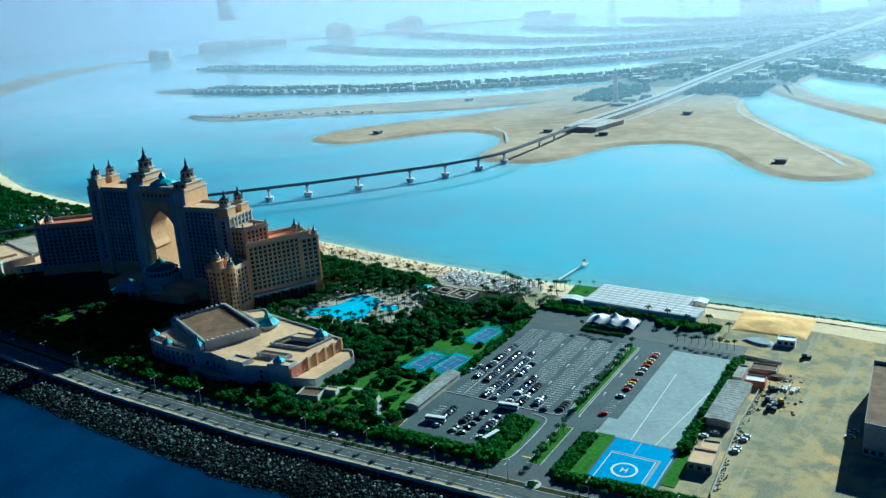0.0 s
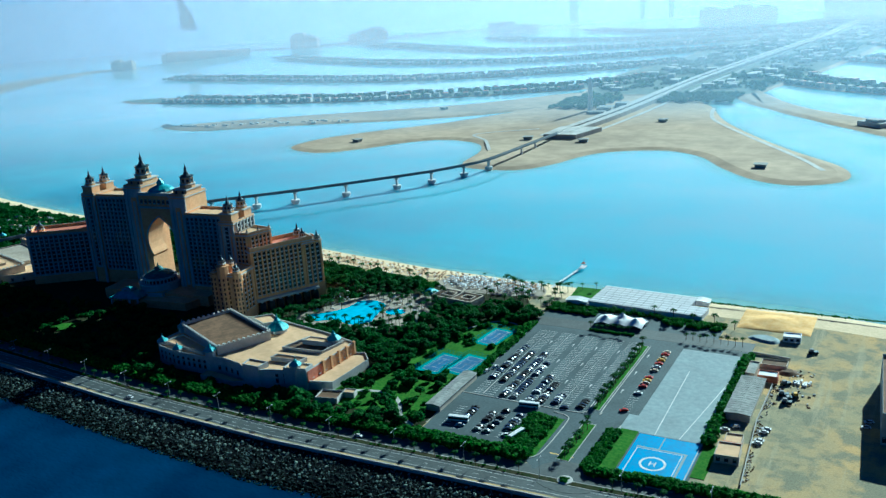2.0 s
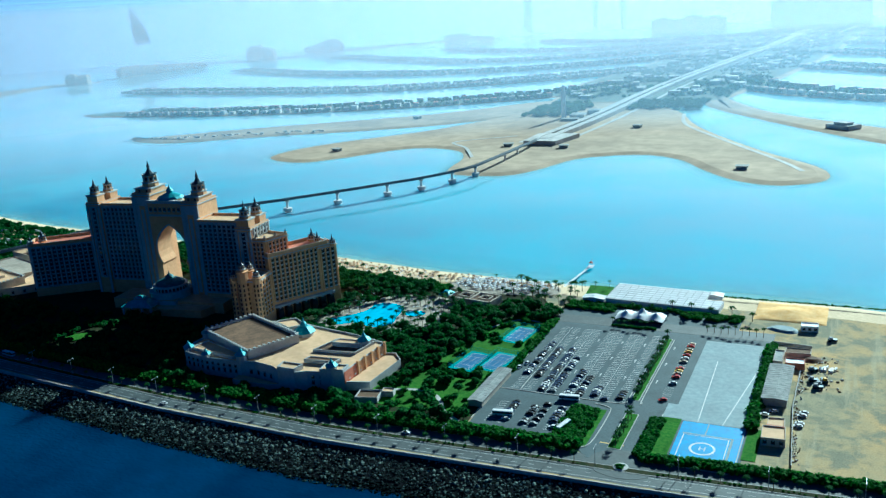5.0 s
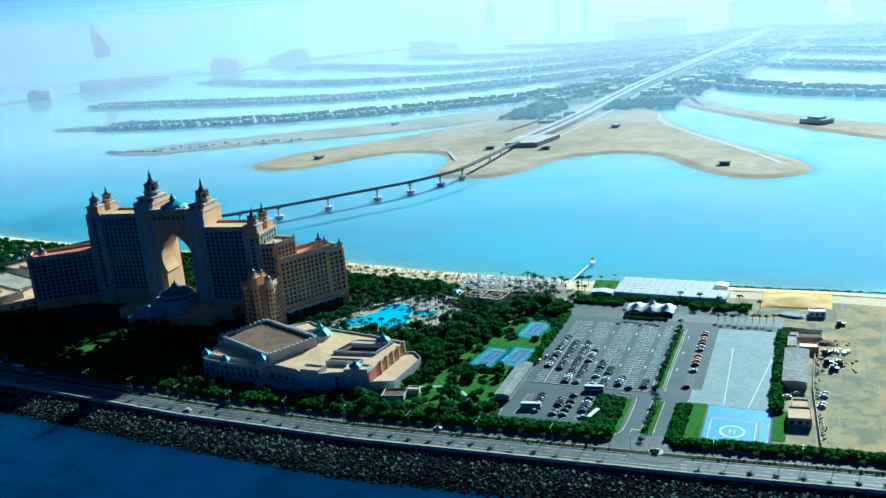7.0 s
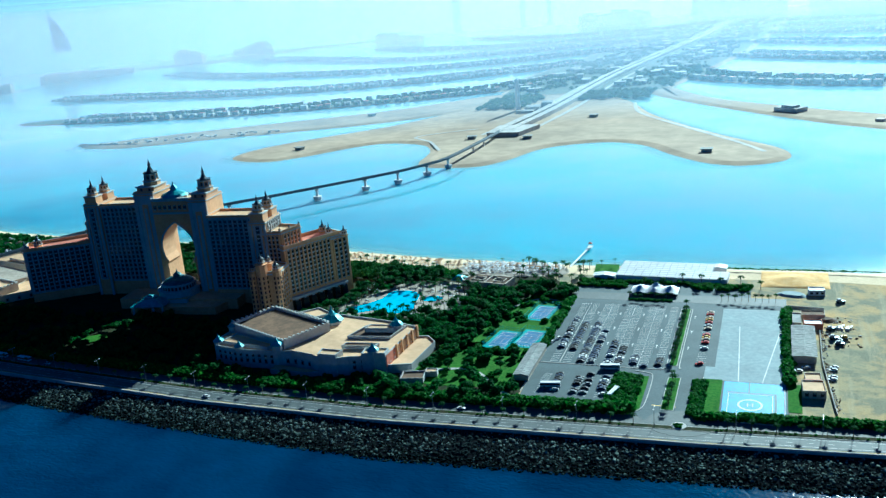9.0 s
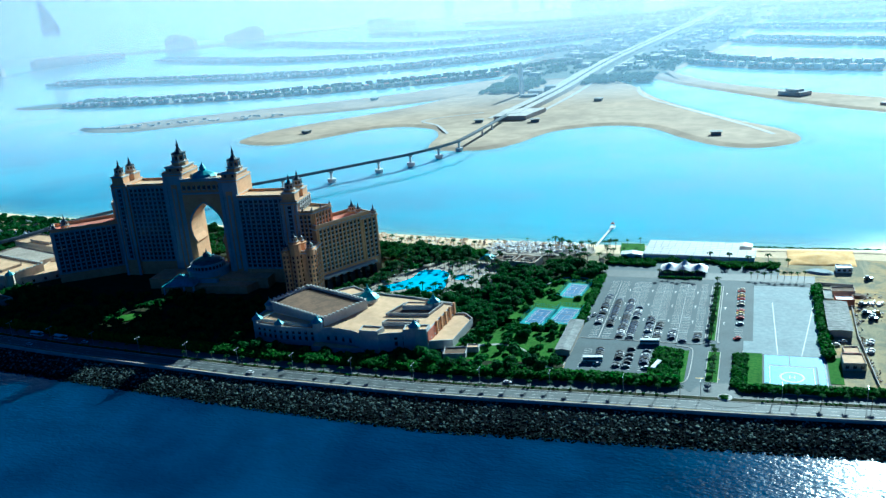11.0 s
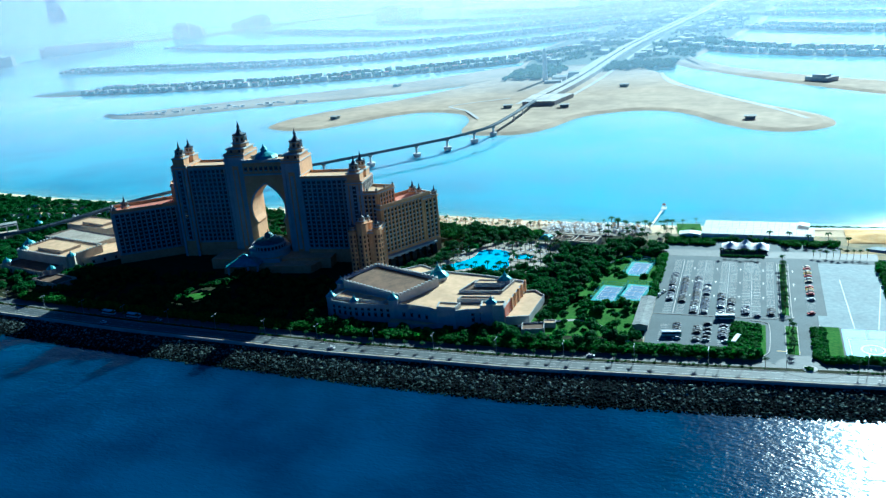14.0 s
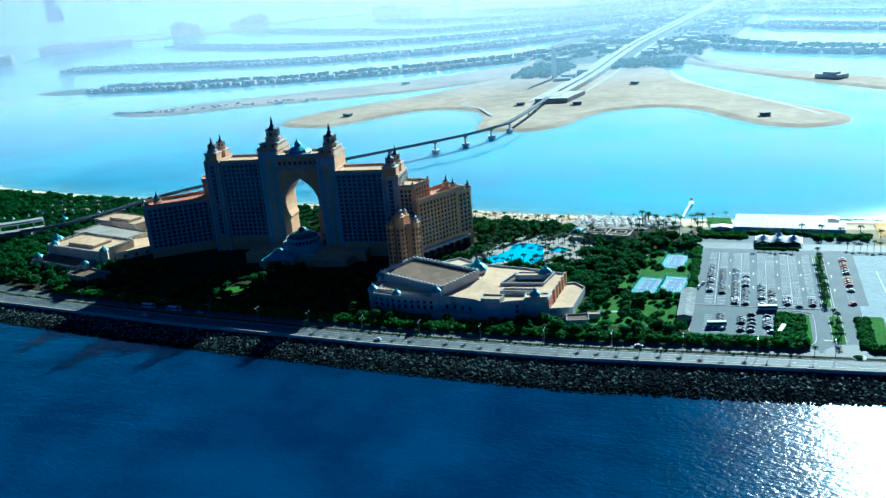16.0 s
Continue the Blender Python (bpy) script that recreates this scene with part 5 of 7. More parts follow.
for k in range(16):
    x, y, rot = -902 + 14 * (k % 6) + RN.uniform(-2, 2), 535 + 17 * (k // 6) + 2.0 * (k % 6) + RN.uniform(-2, 2), RN.uniform(-25, 25)
    ob = empty("beach_chalet", "cream beach chalet with a low pitched roof among trees", "chalet", pose(x, y, 0, 0, 0, rot), "beach chalets")
    q = Build(MAT["plaster"])
    q.prism(rect(-4.5, -3.2, 4.5, 3.2), 0, 3.6)
    q.obj("shell", ob)
    q = Build(MAT["roof"] if k % 3 else MAT["metal_roof"])
    q.v = [(-5.1, -3.8, 3.5), (5.1, -3.8, 3.5), (5.1, 3.8, 3.5), (-5.1, 3.8, 3.5), (-2.8, 0, 5.4), (2.8, 0, 5.4)]
    q.f, q.m = [(0, 1, 5, 4), (1, 2, 5), (2, 3, 4, 5), (3, 0, 4), (3, 2, 1, 0)], [0] * 5
    q.obj("roof", ob)
    for wx in (-3.2, 0, 3.2):
        put("window", fw, ob, Matrix.Translation((wx * 0.8, -3.2, 0.8)) @ Matrix.Diagonal((0.8, 1, 0.8, 1)))

# monorail: land viaduct, lagoon bridge
rail = empty("monorail", "concrete monorail viaduct curving across the lagoon on white piers", "monorail bridge")
TRACK = smooth_loop([(-1150, 360, 8), (-1000, 405, 8), (-900, 430, 8), (-863, 447, 8), (-822, 476, 8), (-802, 518, 8), (-782, 572, 9), (-742, 632, 10), (-673, 701, 11), (-643, 732, 11), (-605, 777, 11), (-566, 825, 11), (-539, 860, 11), (-518, 903, 10.5), (-505, 945, 10), (-500, 1040, 9), (-501, 1120, 7), (-503, 1185, 4)], 6, False)
q = Build(MAT["deck_concrete"])
q.strip(TRACK, 5.0, 0, 0, 1.6)
q.strip([(x - 2.3, y, z + 0.8) for x, y, z in TRACK], 0.4, 0, 0, 0.9)
q.strip([(x + 2.3, y, z + 0.8) for x, y, z in TRACK], 0.4, 0, 0, 0.9)
q.obj("deck", rail, "grey concrete deck with low parapets")
for x, y, z in ((-707, 667, 10.4), (-673, 701, 10.4), (-643, 732, 10.4), (-605, 777, 10.4), (-566, 825, 10.4), (-539, 860, 10.4), (-518, 903, 10), (-505, 945, 9.5)):
    q = Build(MAT["concrete_pier"])
    q.lathe(x, y, [(4.2, -6), (4.2, -2.6), (5.0, -2.4), (5.0, 0.2), (4.6, 0.6)], 12, 0)
    q.box(x, y, 0.5, 2.2, 2.2, z - 1.8)
    q.box(x, y, z - 3.0, 5.4, 2.2, 1.6, 0, 0, None, 1.0, True)
    q.obj("pier", rail, "white concrete pier with a wide pile cap")
for x, y, z in ((-502, 1040, 8), (-501, 1085, 7), (-765, 602, 8), (-792, 548, 7), (-808, 505, 7), (-840, 462, 7), (-950, 419, 7)):
    q = Build(MAT["concrete_pier"])
    q.box(x, y, -4, 2.0, 2.0, z + 3.2)
    q.obj("pier", rail)
station = empty("monorail_station", "long curved pale-blue roofed monorail station", "station")
q = Build(MAT["metal_roof"])
st = smooth_loop([(-1000, 410), (-920, 432), (-868, 455), (-838, 478)], 6, False)
q.strip(st, 15, 13.5, 0, 0.5)
q.strip(st, 9, 14.6, 0, 0.5)
q.strip([(x + 8, y - 16) for x, y in st[:-3]], 7, 10.5, 0, 0.4)
q.obj("roof", station)
q = Build(MAT["plaster"])
q.strip(st, 12, 6.0, 0, 6.0)
q.obj("hall", station)
for x, y in st[::2]:
    q = Build(MAT["steel"])
    q.box(x, y, 6, 0.8, 0.8, 7.6)
    q.obj("column", station)

# ---- vegetation ----
def crown_mesh(name, seed, r, h, mat, lobes=6, leaves=150, leaf=1.1):
    """A crown of several lobes, each a shell of tilted leaf clumps over a dark twiggy core."""
    R = random.Random(seed)
    b = Build(MAT[mat])
    centres = [(0, 0, h * 0.5, r * 0.72)]
    for k in range(lobes):
        a = 2 * math.pi * k / lobes + R.uniform(-0.4, 0.4)
        centres.append((math.cos(a) * r * 0.55, math.sin(a) * r * 0.55, h * R.uniform(0.3, 0.7), r * R.uniform(0.38, 0.55)))
    for x, y, z, q in centres:
        b.lathe(x, y, [(q * 0.2, z - q * 0.7), (q * 0.75, z - q * 0.2), (q * 0.7, z + q * 0.3), (q * 0.25, z + q * 0.7)], 6, 0, R.random())
    for k in range(leaves):
        x, y, z, q = centres[R.randrange(len(centres))]
        u, a = R.uniform(-0.6, 1), R.uniform(0, 2 * math.pi)
        s = math.sqrt(max(0, 1 - u * u))
        q *= R.uniform(0.8, 1.12)
        c = Vector((x + q * s * math.cos(a), y + q * s * math.sin(a), z + q * u * 0.85))
        n = Vector((s * math.cos(a) + R.uniform(-0.7, 0.7), s * math.sin(a) + R.uniform(-0.7, 0.7), u + R.uniform(-0.5, 0.9))).normalized()
        e = n.orthogonal().normalized() * leaf * R.uniform(0.5, 1.1)
        f = n.cross(e).normalized() * leaf * R.uniform(0.4, 0.9)
        b.face((c - e, c + f * 0.6 - e * 0.2, c + e, c - f))
    return b.data(name)


def palm_mesh(seed, h, r, fronds=15, mat="palm_leaf"):
    """Arching feather fronds of a date palm, each a folded blade in four pieces."""
    R = random.Random(seed)
    b = Build(MAT[mat])
    for k in range(fronds):
        a = 2 * math.pi * k / fronds + R.uniform(-0.2, 0.2)
        lift, q = R.uniform(0.15, 1.1), r * R.uniform(0.8, 1.1)
        pts, n = [], 4
        for s in range(n + 1):
            t = s / n
            pts.append(Vector((math.cos(a) * q * t, math.sin(a) * q * t, h + q * (lift * t - (0.55 + lift * 0.6) * t * t))))
        side = Vector((-math.sin(a), math.cos(a), 0))
        for s in range(n):
            w0, w1 = 0.55 * math.sin(math.pi * (s + 0.35) / (n + 0.6)), 0.55 * math.sin(math.pi * (s + 1.35) / (n + 0.6))
            for sg in (-1, 1):
                d0, d1 = side * sg * w0 - Vector((0, 0, 0.35 * w0)), side * sg * w1 - Vector((0, 0, 0.35 * w1))
                b.face((pts[s], pts[s] + d0, pts[s + 1] + d1, pts[s + 1]))
    return b.data("fronds")


def trunk_mesh(h, r0, r1, limbs=0, seed=0):
    R = random.Random(seed)
    b = Build(MAT["bark"])
    b.lathe(0, 0, [(r0 * 1.3, -0.3), (r0, 0.4), (r1, h)], 7)
    for k in range(limbs):
        a = 2 * math.pi * k / limbs
        d = Vector((math.cos(a), math.sin(a), 1.2)) * h * 0.45
        p, s = Vector((0, 0, h * 0.7)), Vector((-math.sin(a), math.cos(a), 0)) * r1 * 0.6
        b.face((p - s, p + s, p + d + s * 0.4, p + d - s * 0.4))
        b.face((p + Vector((0, 0, r1)), p - Vector((0, 0, r1)), p + d - Vector((0, 0, 0.05)), p + d + Vector((0, 0, 0.05))))
    return b.data("trunk")


TREES = []
for k in range(6):
    r, h = (3.0, 3.4, 3.9, 4.4, 3.2, 5.0)[k], (4.2, 4.8, 5.5, 6.0, 5.0, 6.5)[k]
    TREES.append((crown_mesh("crown", 40 + k, r, h, "leaf", 6 + k % 3, 260, 0.85), trunk_mesh(h * 0.55, 0.28, 0.18, 4, k), h))
PALMS = [(palm_mesh(60 + k, 0.0, 3.4, 14 + k), trunk_mesh(h, 0.26, 0.2), h) for k, h in enumerate((6.5, 8.0, 9.5))]
BUSHES = [crown_mesh("bush", 80 + k, 2.0, 1.7, "hedge_leaf", 5, 110, 0.6) for k in range(4)]

PLACED = []


def free(x, y, gap):
    return all((x - a) ** 2 + (y - c) ** 2 > gap * gap for a, c in PLACED)


KEEP_OUT = [[(-447, 330), (-396, 322), (-366, 322), (-322, 332), (-308, 342), (-308, 386), (-374, 400), (-402, 404), (-436, 398), (-450, 365)],
            [(x, y) for x, y in ((-690, 400), (-560, 400), (-560, 402), (-436, 398), (-414, 440), (-404, 500), (-445, 492), (-690, 500))],
            smooth_loop([(-404, 434), (-392, 464), (-380, 486), (-348, 494), (-327, 484), (-321, 464), (-332, 440), (-356, 430), (-390, 428)]),
            rect(-291, 380, -246, 422), rect(-280, 422, -246, 474), rect(-345, 486, -292, 510), rect(-252, 340, -240, 390), rect(-317, 324, -293, 347),
            [(-575, 350), (-556, 370), (-538, 376), (-546, 356), (-562, 344)], [(-720, 366), (-682, 354), (-675, 374), (-711, 385)], [(-775, 386), (-712, 374), (-676, 430), (-688, 472), (-722, 505), (-788, 520), (-795, 450)],
            [(-1010, 395), (-920, 415), (-860, 440), (-826, 466), (-838, 490), (-920, 450), (-1010, 425)]]


def blocked(x, y):
    if x > -520 and y > interp(SHORE, x) - (58 if x > -360 else 44):
        return True
    return any(inside(p, x, y) for p in KEEP_OUT)


def plant(kind, x, y, s, rot, z=0.1, group=""):
    if kind == "tree":
        c, t, h = TREES[RN.randrange(6)]
        ob = empty("tree", "dense dark green broadleaf garden tree", "tree", pose(x, y, z, 0, 0, rot), "garden trees")
        put("trunk", t, ob, Matrix.Diagonal((s, s, s, 1)))
        put("crown", c, ob, Matrix.Translation((0, 0, h * 0.22 * s)) @ Matrix.Diagonal((s, s, s, 1)))
    else:
        c, t, h = PALMS[RN.randrange(3)]
        ob = empty("palm_tree", "tall date palm with arching green fronds", "palm", pose(x, y, z, 0, 0, rot), group or "garden palms")
        put("trunk", t, ob, Matrix.Diagonal((s, s, s, 1)))
        put("fronds", c, ob, Matrix.Translation((0, 0, h * s)) @ Matrix.Diagonal((s, s, s, 1)))
    PLACED.append((x, y))


# rows of palms: car park median, drive, road median, marquee front, beach edge
for y in np.arange(379, 466, 4.4):
    plant("palm", -166.5 + RN.uniform(-0.4, 0.4), y, 0.75, RN.uniform(0, 360), 0.3, "car park palms")
for y in np.arange(324, 360, 5):
    plant("palm", -164 + RN.uniform(-1, 1), y, 0.7, RN.uniform(0, 360), 0.3, "drive palms")
for x in np.arange(-146, -112, 4.2):
    plant("palm", x, 484.5, 0.62, RN.uniform(0, 360), 0.15, "car park palms")
for x in np.arange(-206, -178, 3.6):
    plant("palm", x, 480, 0.6, RN.uniform(0, 360), 0.15, "car park palms")
for x in np.arange(-640, 60, 11):
    if abs(x + 157) > 20:
        plant("palm", x, crest(x) + 14.5, 0.62, RN.uniform(0, 360), 0.25, "road palms")
for x in np.arange(-200, -120, 13):
    plant("palm", x, 512 + RN.uniform(-2, 2), 0.85, RN.uniform(0, 360), 0.1, "marquee palms")
for x in np.arange(-520, -350, 9):
    plant("palm", x + RN.uniform(-3, 3), interp(SHORE, x) - RN.uniform(36, 42), RN.uniform(0.7, 1.0), RN.uniform(0, 360), 0.1, "beach palms")
for x, y in ((-246, 552), (-252, 549), (-238, 552), (-228, 554), (-300, 551), (-318, 553), (-290, 547), (-262, 546)):
    plant("palm", x, y, 0.55, RN.uniform(0, 360), 0.1, "beach palms")
n = 0
while n < 34:
    x, y = RN.uniform(-300, -244), RN.uniform(500, 545)
    if free(x, y, 3.5):
        plant("palm", x, y, RN.uniform(0.7, 1.0), RN.uniform(0, 360))
        n += 1
n = 0
while n < 120:
    x, y = RN.uniform(-415, -318), RN.uniform(420, 505)
    if not inside(POOL, x, y) and free(x, y, 3.2) and not (x < -404 and y > 440) and math.hypot(x + 345, y - 465) > 8:
        plant("palm", x, y, RN.uniform(0.6, 0.9), RN.uniform(0, 360), 0.2)
        n += 1
# garden trees that stand by themselves
n = tries = 0
while n < 298 and tries < 30000:
    tries += 1
    x, y = RN.uniform(-450, -246), RN.uniform(312, 548)
    if inside(GARDEN, x, y) and not blocked(x, y) and free(x, y, 4.4) and y > crest(x) + 32 and not (inside(((-308, 328), (-250, 326), (-251, 384), (-290, 390)), x, y) and RN.random() < 0.82):
        plant("tree", x, y, RN.uniform(0.6, 1.05), RN.uniform(0, 360))
        n += 1


def scatter_mesh(name, meshes, places, label, category):
    """Many crowns joined into one mesh. places: x, y, z, size, turn."""
    parts = []
    for me in meshes:
        v = np.empty(len(me.vertices) * 3)
        me.vertices.foreach_get("co", v)
        parts.append((v.reshape(-1, 3), [tuple(p.vertices) for p in me.polygons]))
    vs, fs, base = [], [], 0
    for k, (x, y, z, s, rot) in enumerate(places):
        v, f = parts[k % len(parts)]
        c, q = math.cos(rot) * s, math.sin(rot) * s
        vs.append(np.stack((x + c * v[:, 0] - q * v[:, 1], y + q * v[:, 0] + c * v[:, 1], z + s * v[:, 2]), 1))
        fs += [tuple(i + base for i in face) for face in f]
        base += len(v)
    me = bpy.data.meshes.new(name)
    me.from_pydata(np.concatenate(vs).tolist(), [], fs)
    me.materials.append(meshes[0].materials[0])
    me.update()
    return tagged(new(name, me), label, category, kind="stuff")


crowns = [t[0] for t in TREES]
far_places, n = [], 0
for _ in range(45000):
    x, y = RN.uniform(-1120, -246), RN.uniform(300, 600)
    if n >= 1900:
        break
    if inside(GARDEN, x, y) and not blocked(x, y) and y > crest(x) + 32 and free(x, y, 3.0) and not inside(((-308, 326), (-246, 322), (-246, 384), (-290, 390)), x, y):
        PLACED.append((x, y))
        far_places.append((x, y, 0.8, RN.uniform(0.65, 1.1), RN.uniform(0, 6.28)))
        n += 1
scatter_mesh("tree_canopy", crowns, far_places, "dense dark green canopy of the resort gardens", "trees")

LIGHT = [crown_mesh("shore_crown", 120 + k, 4.0, 5.0, "leaf", 6, 110, 1.25) for k in range(4)]
west = []
for _ in range(30000):
    x, y = RN.uniform(-1140, -640), RN.uniform(380, 690)
    if len(west) >= 1100:
        break
    if inside(GARDEN, x, y) and not blocked(x, y) and y > crest(x) + 40 and free(x, y, 3.6):
        PLACED.append((x, y))
        west.append((x, y, 0.8, RN.uniform(0.6, 1.15), RN.uniform(0, 6.28)))
scatter_mesh("shore_grove", LIGHT, west, "dense green trees between the annexes and the beach", "trees")

hedge_places = []
for x in np.arange(-700, -182, 1.7):
    for off in (28.0, 30.5):
        hedge_places.append((x + RN.uniform(-0.6, 0.6), crest(x) + off + RN.uniform(-0.4, 0.4), 0.0, RN.uniform(1.5, 2.2), RN.uniform(0, 6.28)))
for x in np.arange(-148, 90, 1.7):
    for off in (26.0, 28.0):
        hedge_places.append((x + RN.uniform(-0.6, 0.6), crest(x) + off + RN.uniform(-0.5, 0.5), 0.0, RN.uniform(1.2, 1.8), RN.uniform(0, 6.28)))
for _ in range(170):
    hedge_places.append((RN.uniform(-195, -181.5), RN.uniform(320, 358), 0.1, RN.uniform(0.8, 1.5), RN.uniform(0, 6.28)))
for _ in range(120):
    hedge_places.append((RN.uniform(-153, -147.5), RN.uniform(318, 357), 0.1, RN.uniform(0.7, 1.2), RN.uniform(0, 6.28)))
for y in np.arange(362, 474, 1.3):
    hedge_places.append((-105.8 + RN.uniform(-1, 1), y, 0.0, RN.uniform(1.0, 1.9), RN.uniform(0, 6.28)))
for _ in range(70):
    hedge_places.append((RN.choice((RN.uniform(-246, -212), RN.uniform(-168, -130))), RN.uniform(504, 512), 0.1, RN.uniform(0.8, 1.5), RN.uniform(0, 6.28)))
for x in np.arange(-206, -178, 1.2):
    hedge_places.append((x, 479.5 + RN.uniform(-1, 1), 0.1, RN.uniform(0.5, 0.8), RN.uniform(0, 6.28)))
for x in np.arange(-246, -128, 1.8):
    hedge_places.append((x, 515 + RN.uniform(-1.5, 1.5) - 0.03 * (x + 190), 0.0, RN.uniform(0.8, 1.4), RN.uniform(0, 6.28)))
for x in np.arange(-242, -196, 1.6):
    for off in (0, 2.2):
        hedge_places.append((x, 318 + off, 0.0, RN.uniform(0.9, 1.4), RN.uniform(0, 6.28)))
for y in np.arange(388, 480, 1.5):
    hedge_places.append((-245 + RN.uniform(-1, 1), y, 0.0, RN.uniform(0.9, 1.6), RN.uniform(0, 6.28)))
for x in np.arange(-150, 0, 2.0):
    hedge_places.append((x, 553 + RN.uniform(-0.6, 0.6), 0.0, RN.uniform(0.4, 0.7), RN.uniform(0, 6.28)))
for x in np.arange(-900, 80, 2.2):
    if abs(x + 157) > 18 and RN.random() < 0.6:
        hedge_places.append((x, crest(x) + 14.5 + RN.uniform(-0.8, 0.8), 0.2, RN.uniform(0.25, 0.5), RN.uniform(0, 6.28)))
for _ in range(14):
    a, r = RN.uniform(0, 6.28), RN.uniform(0.3, 2.4)
    hedge_places.append((-156.5 + r * math.cos(a), 306 + r * math.sin(a), 0.3, RN.uniform(0.3, 0.55), RN.uniform(0, 6.28)))
for _ in range(420):
    x = RN.uniform(-530, -345)
    hedge_places.append((x, interp(SHORE, x) - RN.uniform(42, 54), 0.0, RN.uniform(0.8, 1.7), RN.uniform(0, 6.28)))
for _ in range(150):
    x, y = RN.uniform(-308, -250), RN.uniform(326, 390)
    if noise.noise((x * 0.06, y * 0.06, 3.0)) > 0.08:
        hedge_places.append((x, y, 0.1, RN.uniform(0.7, 1.5), RN.uniform(0, 6.28)))
for _ in range(160):
    x, y = RN.uniform(-296, -246), RN.uniform(374, 480)
    if not any(math.hypot((x - cx) / 1.1, (y - cy) / 1.7) < 10 for cx, cy, _r in court_set) and noise.noise((x * 0.07, y * 0.07, 8.0)) > 0.02:
        hedge_places.append((x, y, 0.1, RN.uniform(0.8, 1.7), RN.uniform(0, 6.28)))
scatter_mesh("hedge", BUSHES, hedge_places, "thick clipped green hedges and shrub beds", "hedge")

# ---- beach sunshades and loungers ----
b = Build(MAT["roof"], MAT["white"])
for _ in range(620):
    x = RN.uniform(-620, -268)
    y = interp(SHORE, x) - RN.uniform(12, 34)
    z = -1.6 + 1.6 * min(1, (interp(SHORE, x) - 12 - y) / 22)
    if RN.random() < 0.55:
        b.lathe(x, y, [(1.5, z + 2.1), (0.8, z + 2.5), (0.05, z + 2.9)], 7, 0)
        b.box(x, y, z - 0.2, 0.12, 0.12, 2.4)
    else:
        b.box(x, y, z, 0.7, 2.0, 0.4, RN.uniform(-0.3, 0.3), 1)
b.obj("beach_umbrellas", None, "rows of thatched sunshades and pale loungers on the beach", "beach furniture", kind="stuff")
b = Build(MAT["white"])
for _ in range(230):
    x, y = RN.uniform(-342, -268), RN.uniform(526, 550)
    b.lathe(x, y, [(1.2, 2.2), (0.7, 2.4), (0.05, 2.6)], 8)
    b.box(x, y, 0.1, 0.1, 0.1, 2.3)
    b.box(x + 1.1, y + RN.uniform(-0.5, 0.5), 0.15, 0.7, 1.9, 0.35, RN.uniform(-0.3, 0.3))
b.obj("beach_cabanas", None, "cluster of white cabanas and shades behind the beach", "cabanas", kind="stuff")
b = Build(MAT["white"], MAT["roof"])
for _ in range(150):
    x, y = RN.uniform(-408, -322), RN.uniform(430, 496)
    if not inside(POOL, x, y):
        b.box(x, y, 0.2, 0.8, 2.0, 0.4, RN.uniform(0, 3), 0)
b.obj("sun_loungers", None, "pale sun loungers round the pool", "loungers", kind="stuff")
patch("pavement", smooth_loop([(-345, 524), (-300, 520), (-262, 528), (-268, 548), (-300, 552), (-342, 550)]), 0.18, "paving", "pale sandy terrace behind the beach", "terrace")

# ---- street lamps ----
def street_lamp():
    ob = empty("street_lamp", "slender steel street lamp with two arms", "street lamp", pose(0, 0, 0), "road lamps")
    q = Build(MAT["steel"])
    q.lathe(0, 0, [(0.22, 0), (0.16, 1), (0.1, 10)], 6)
    q.obj("pole", ob)
    for s in (-1, 1):
        q = Build(MAT["steel"])
        q.prism(rect(-0.06, min(0, s * 2), 0.06, max(0, s * 2)), 9.9, 10.05, bottom=True)
        arm = q.obj("arm", ob)
        q = Build(MAT["white"])
        q.prism(rect(-0.2, s * 2 - 0.45, 0.2, s * 2 + 0.45), 9.8, 10.0, bottom=True)
        q.obj("lamp_head", arm)
    return ob


lamp = street_lamp()
lamp.matrix_basis = pose(-700, crest(-700) + 14.5, 0.2)
for x in np.arange(-662, 100, 38):
    copy_thing(lamp, pose(x, crest(x) + 14.5, 0.2))

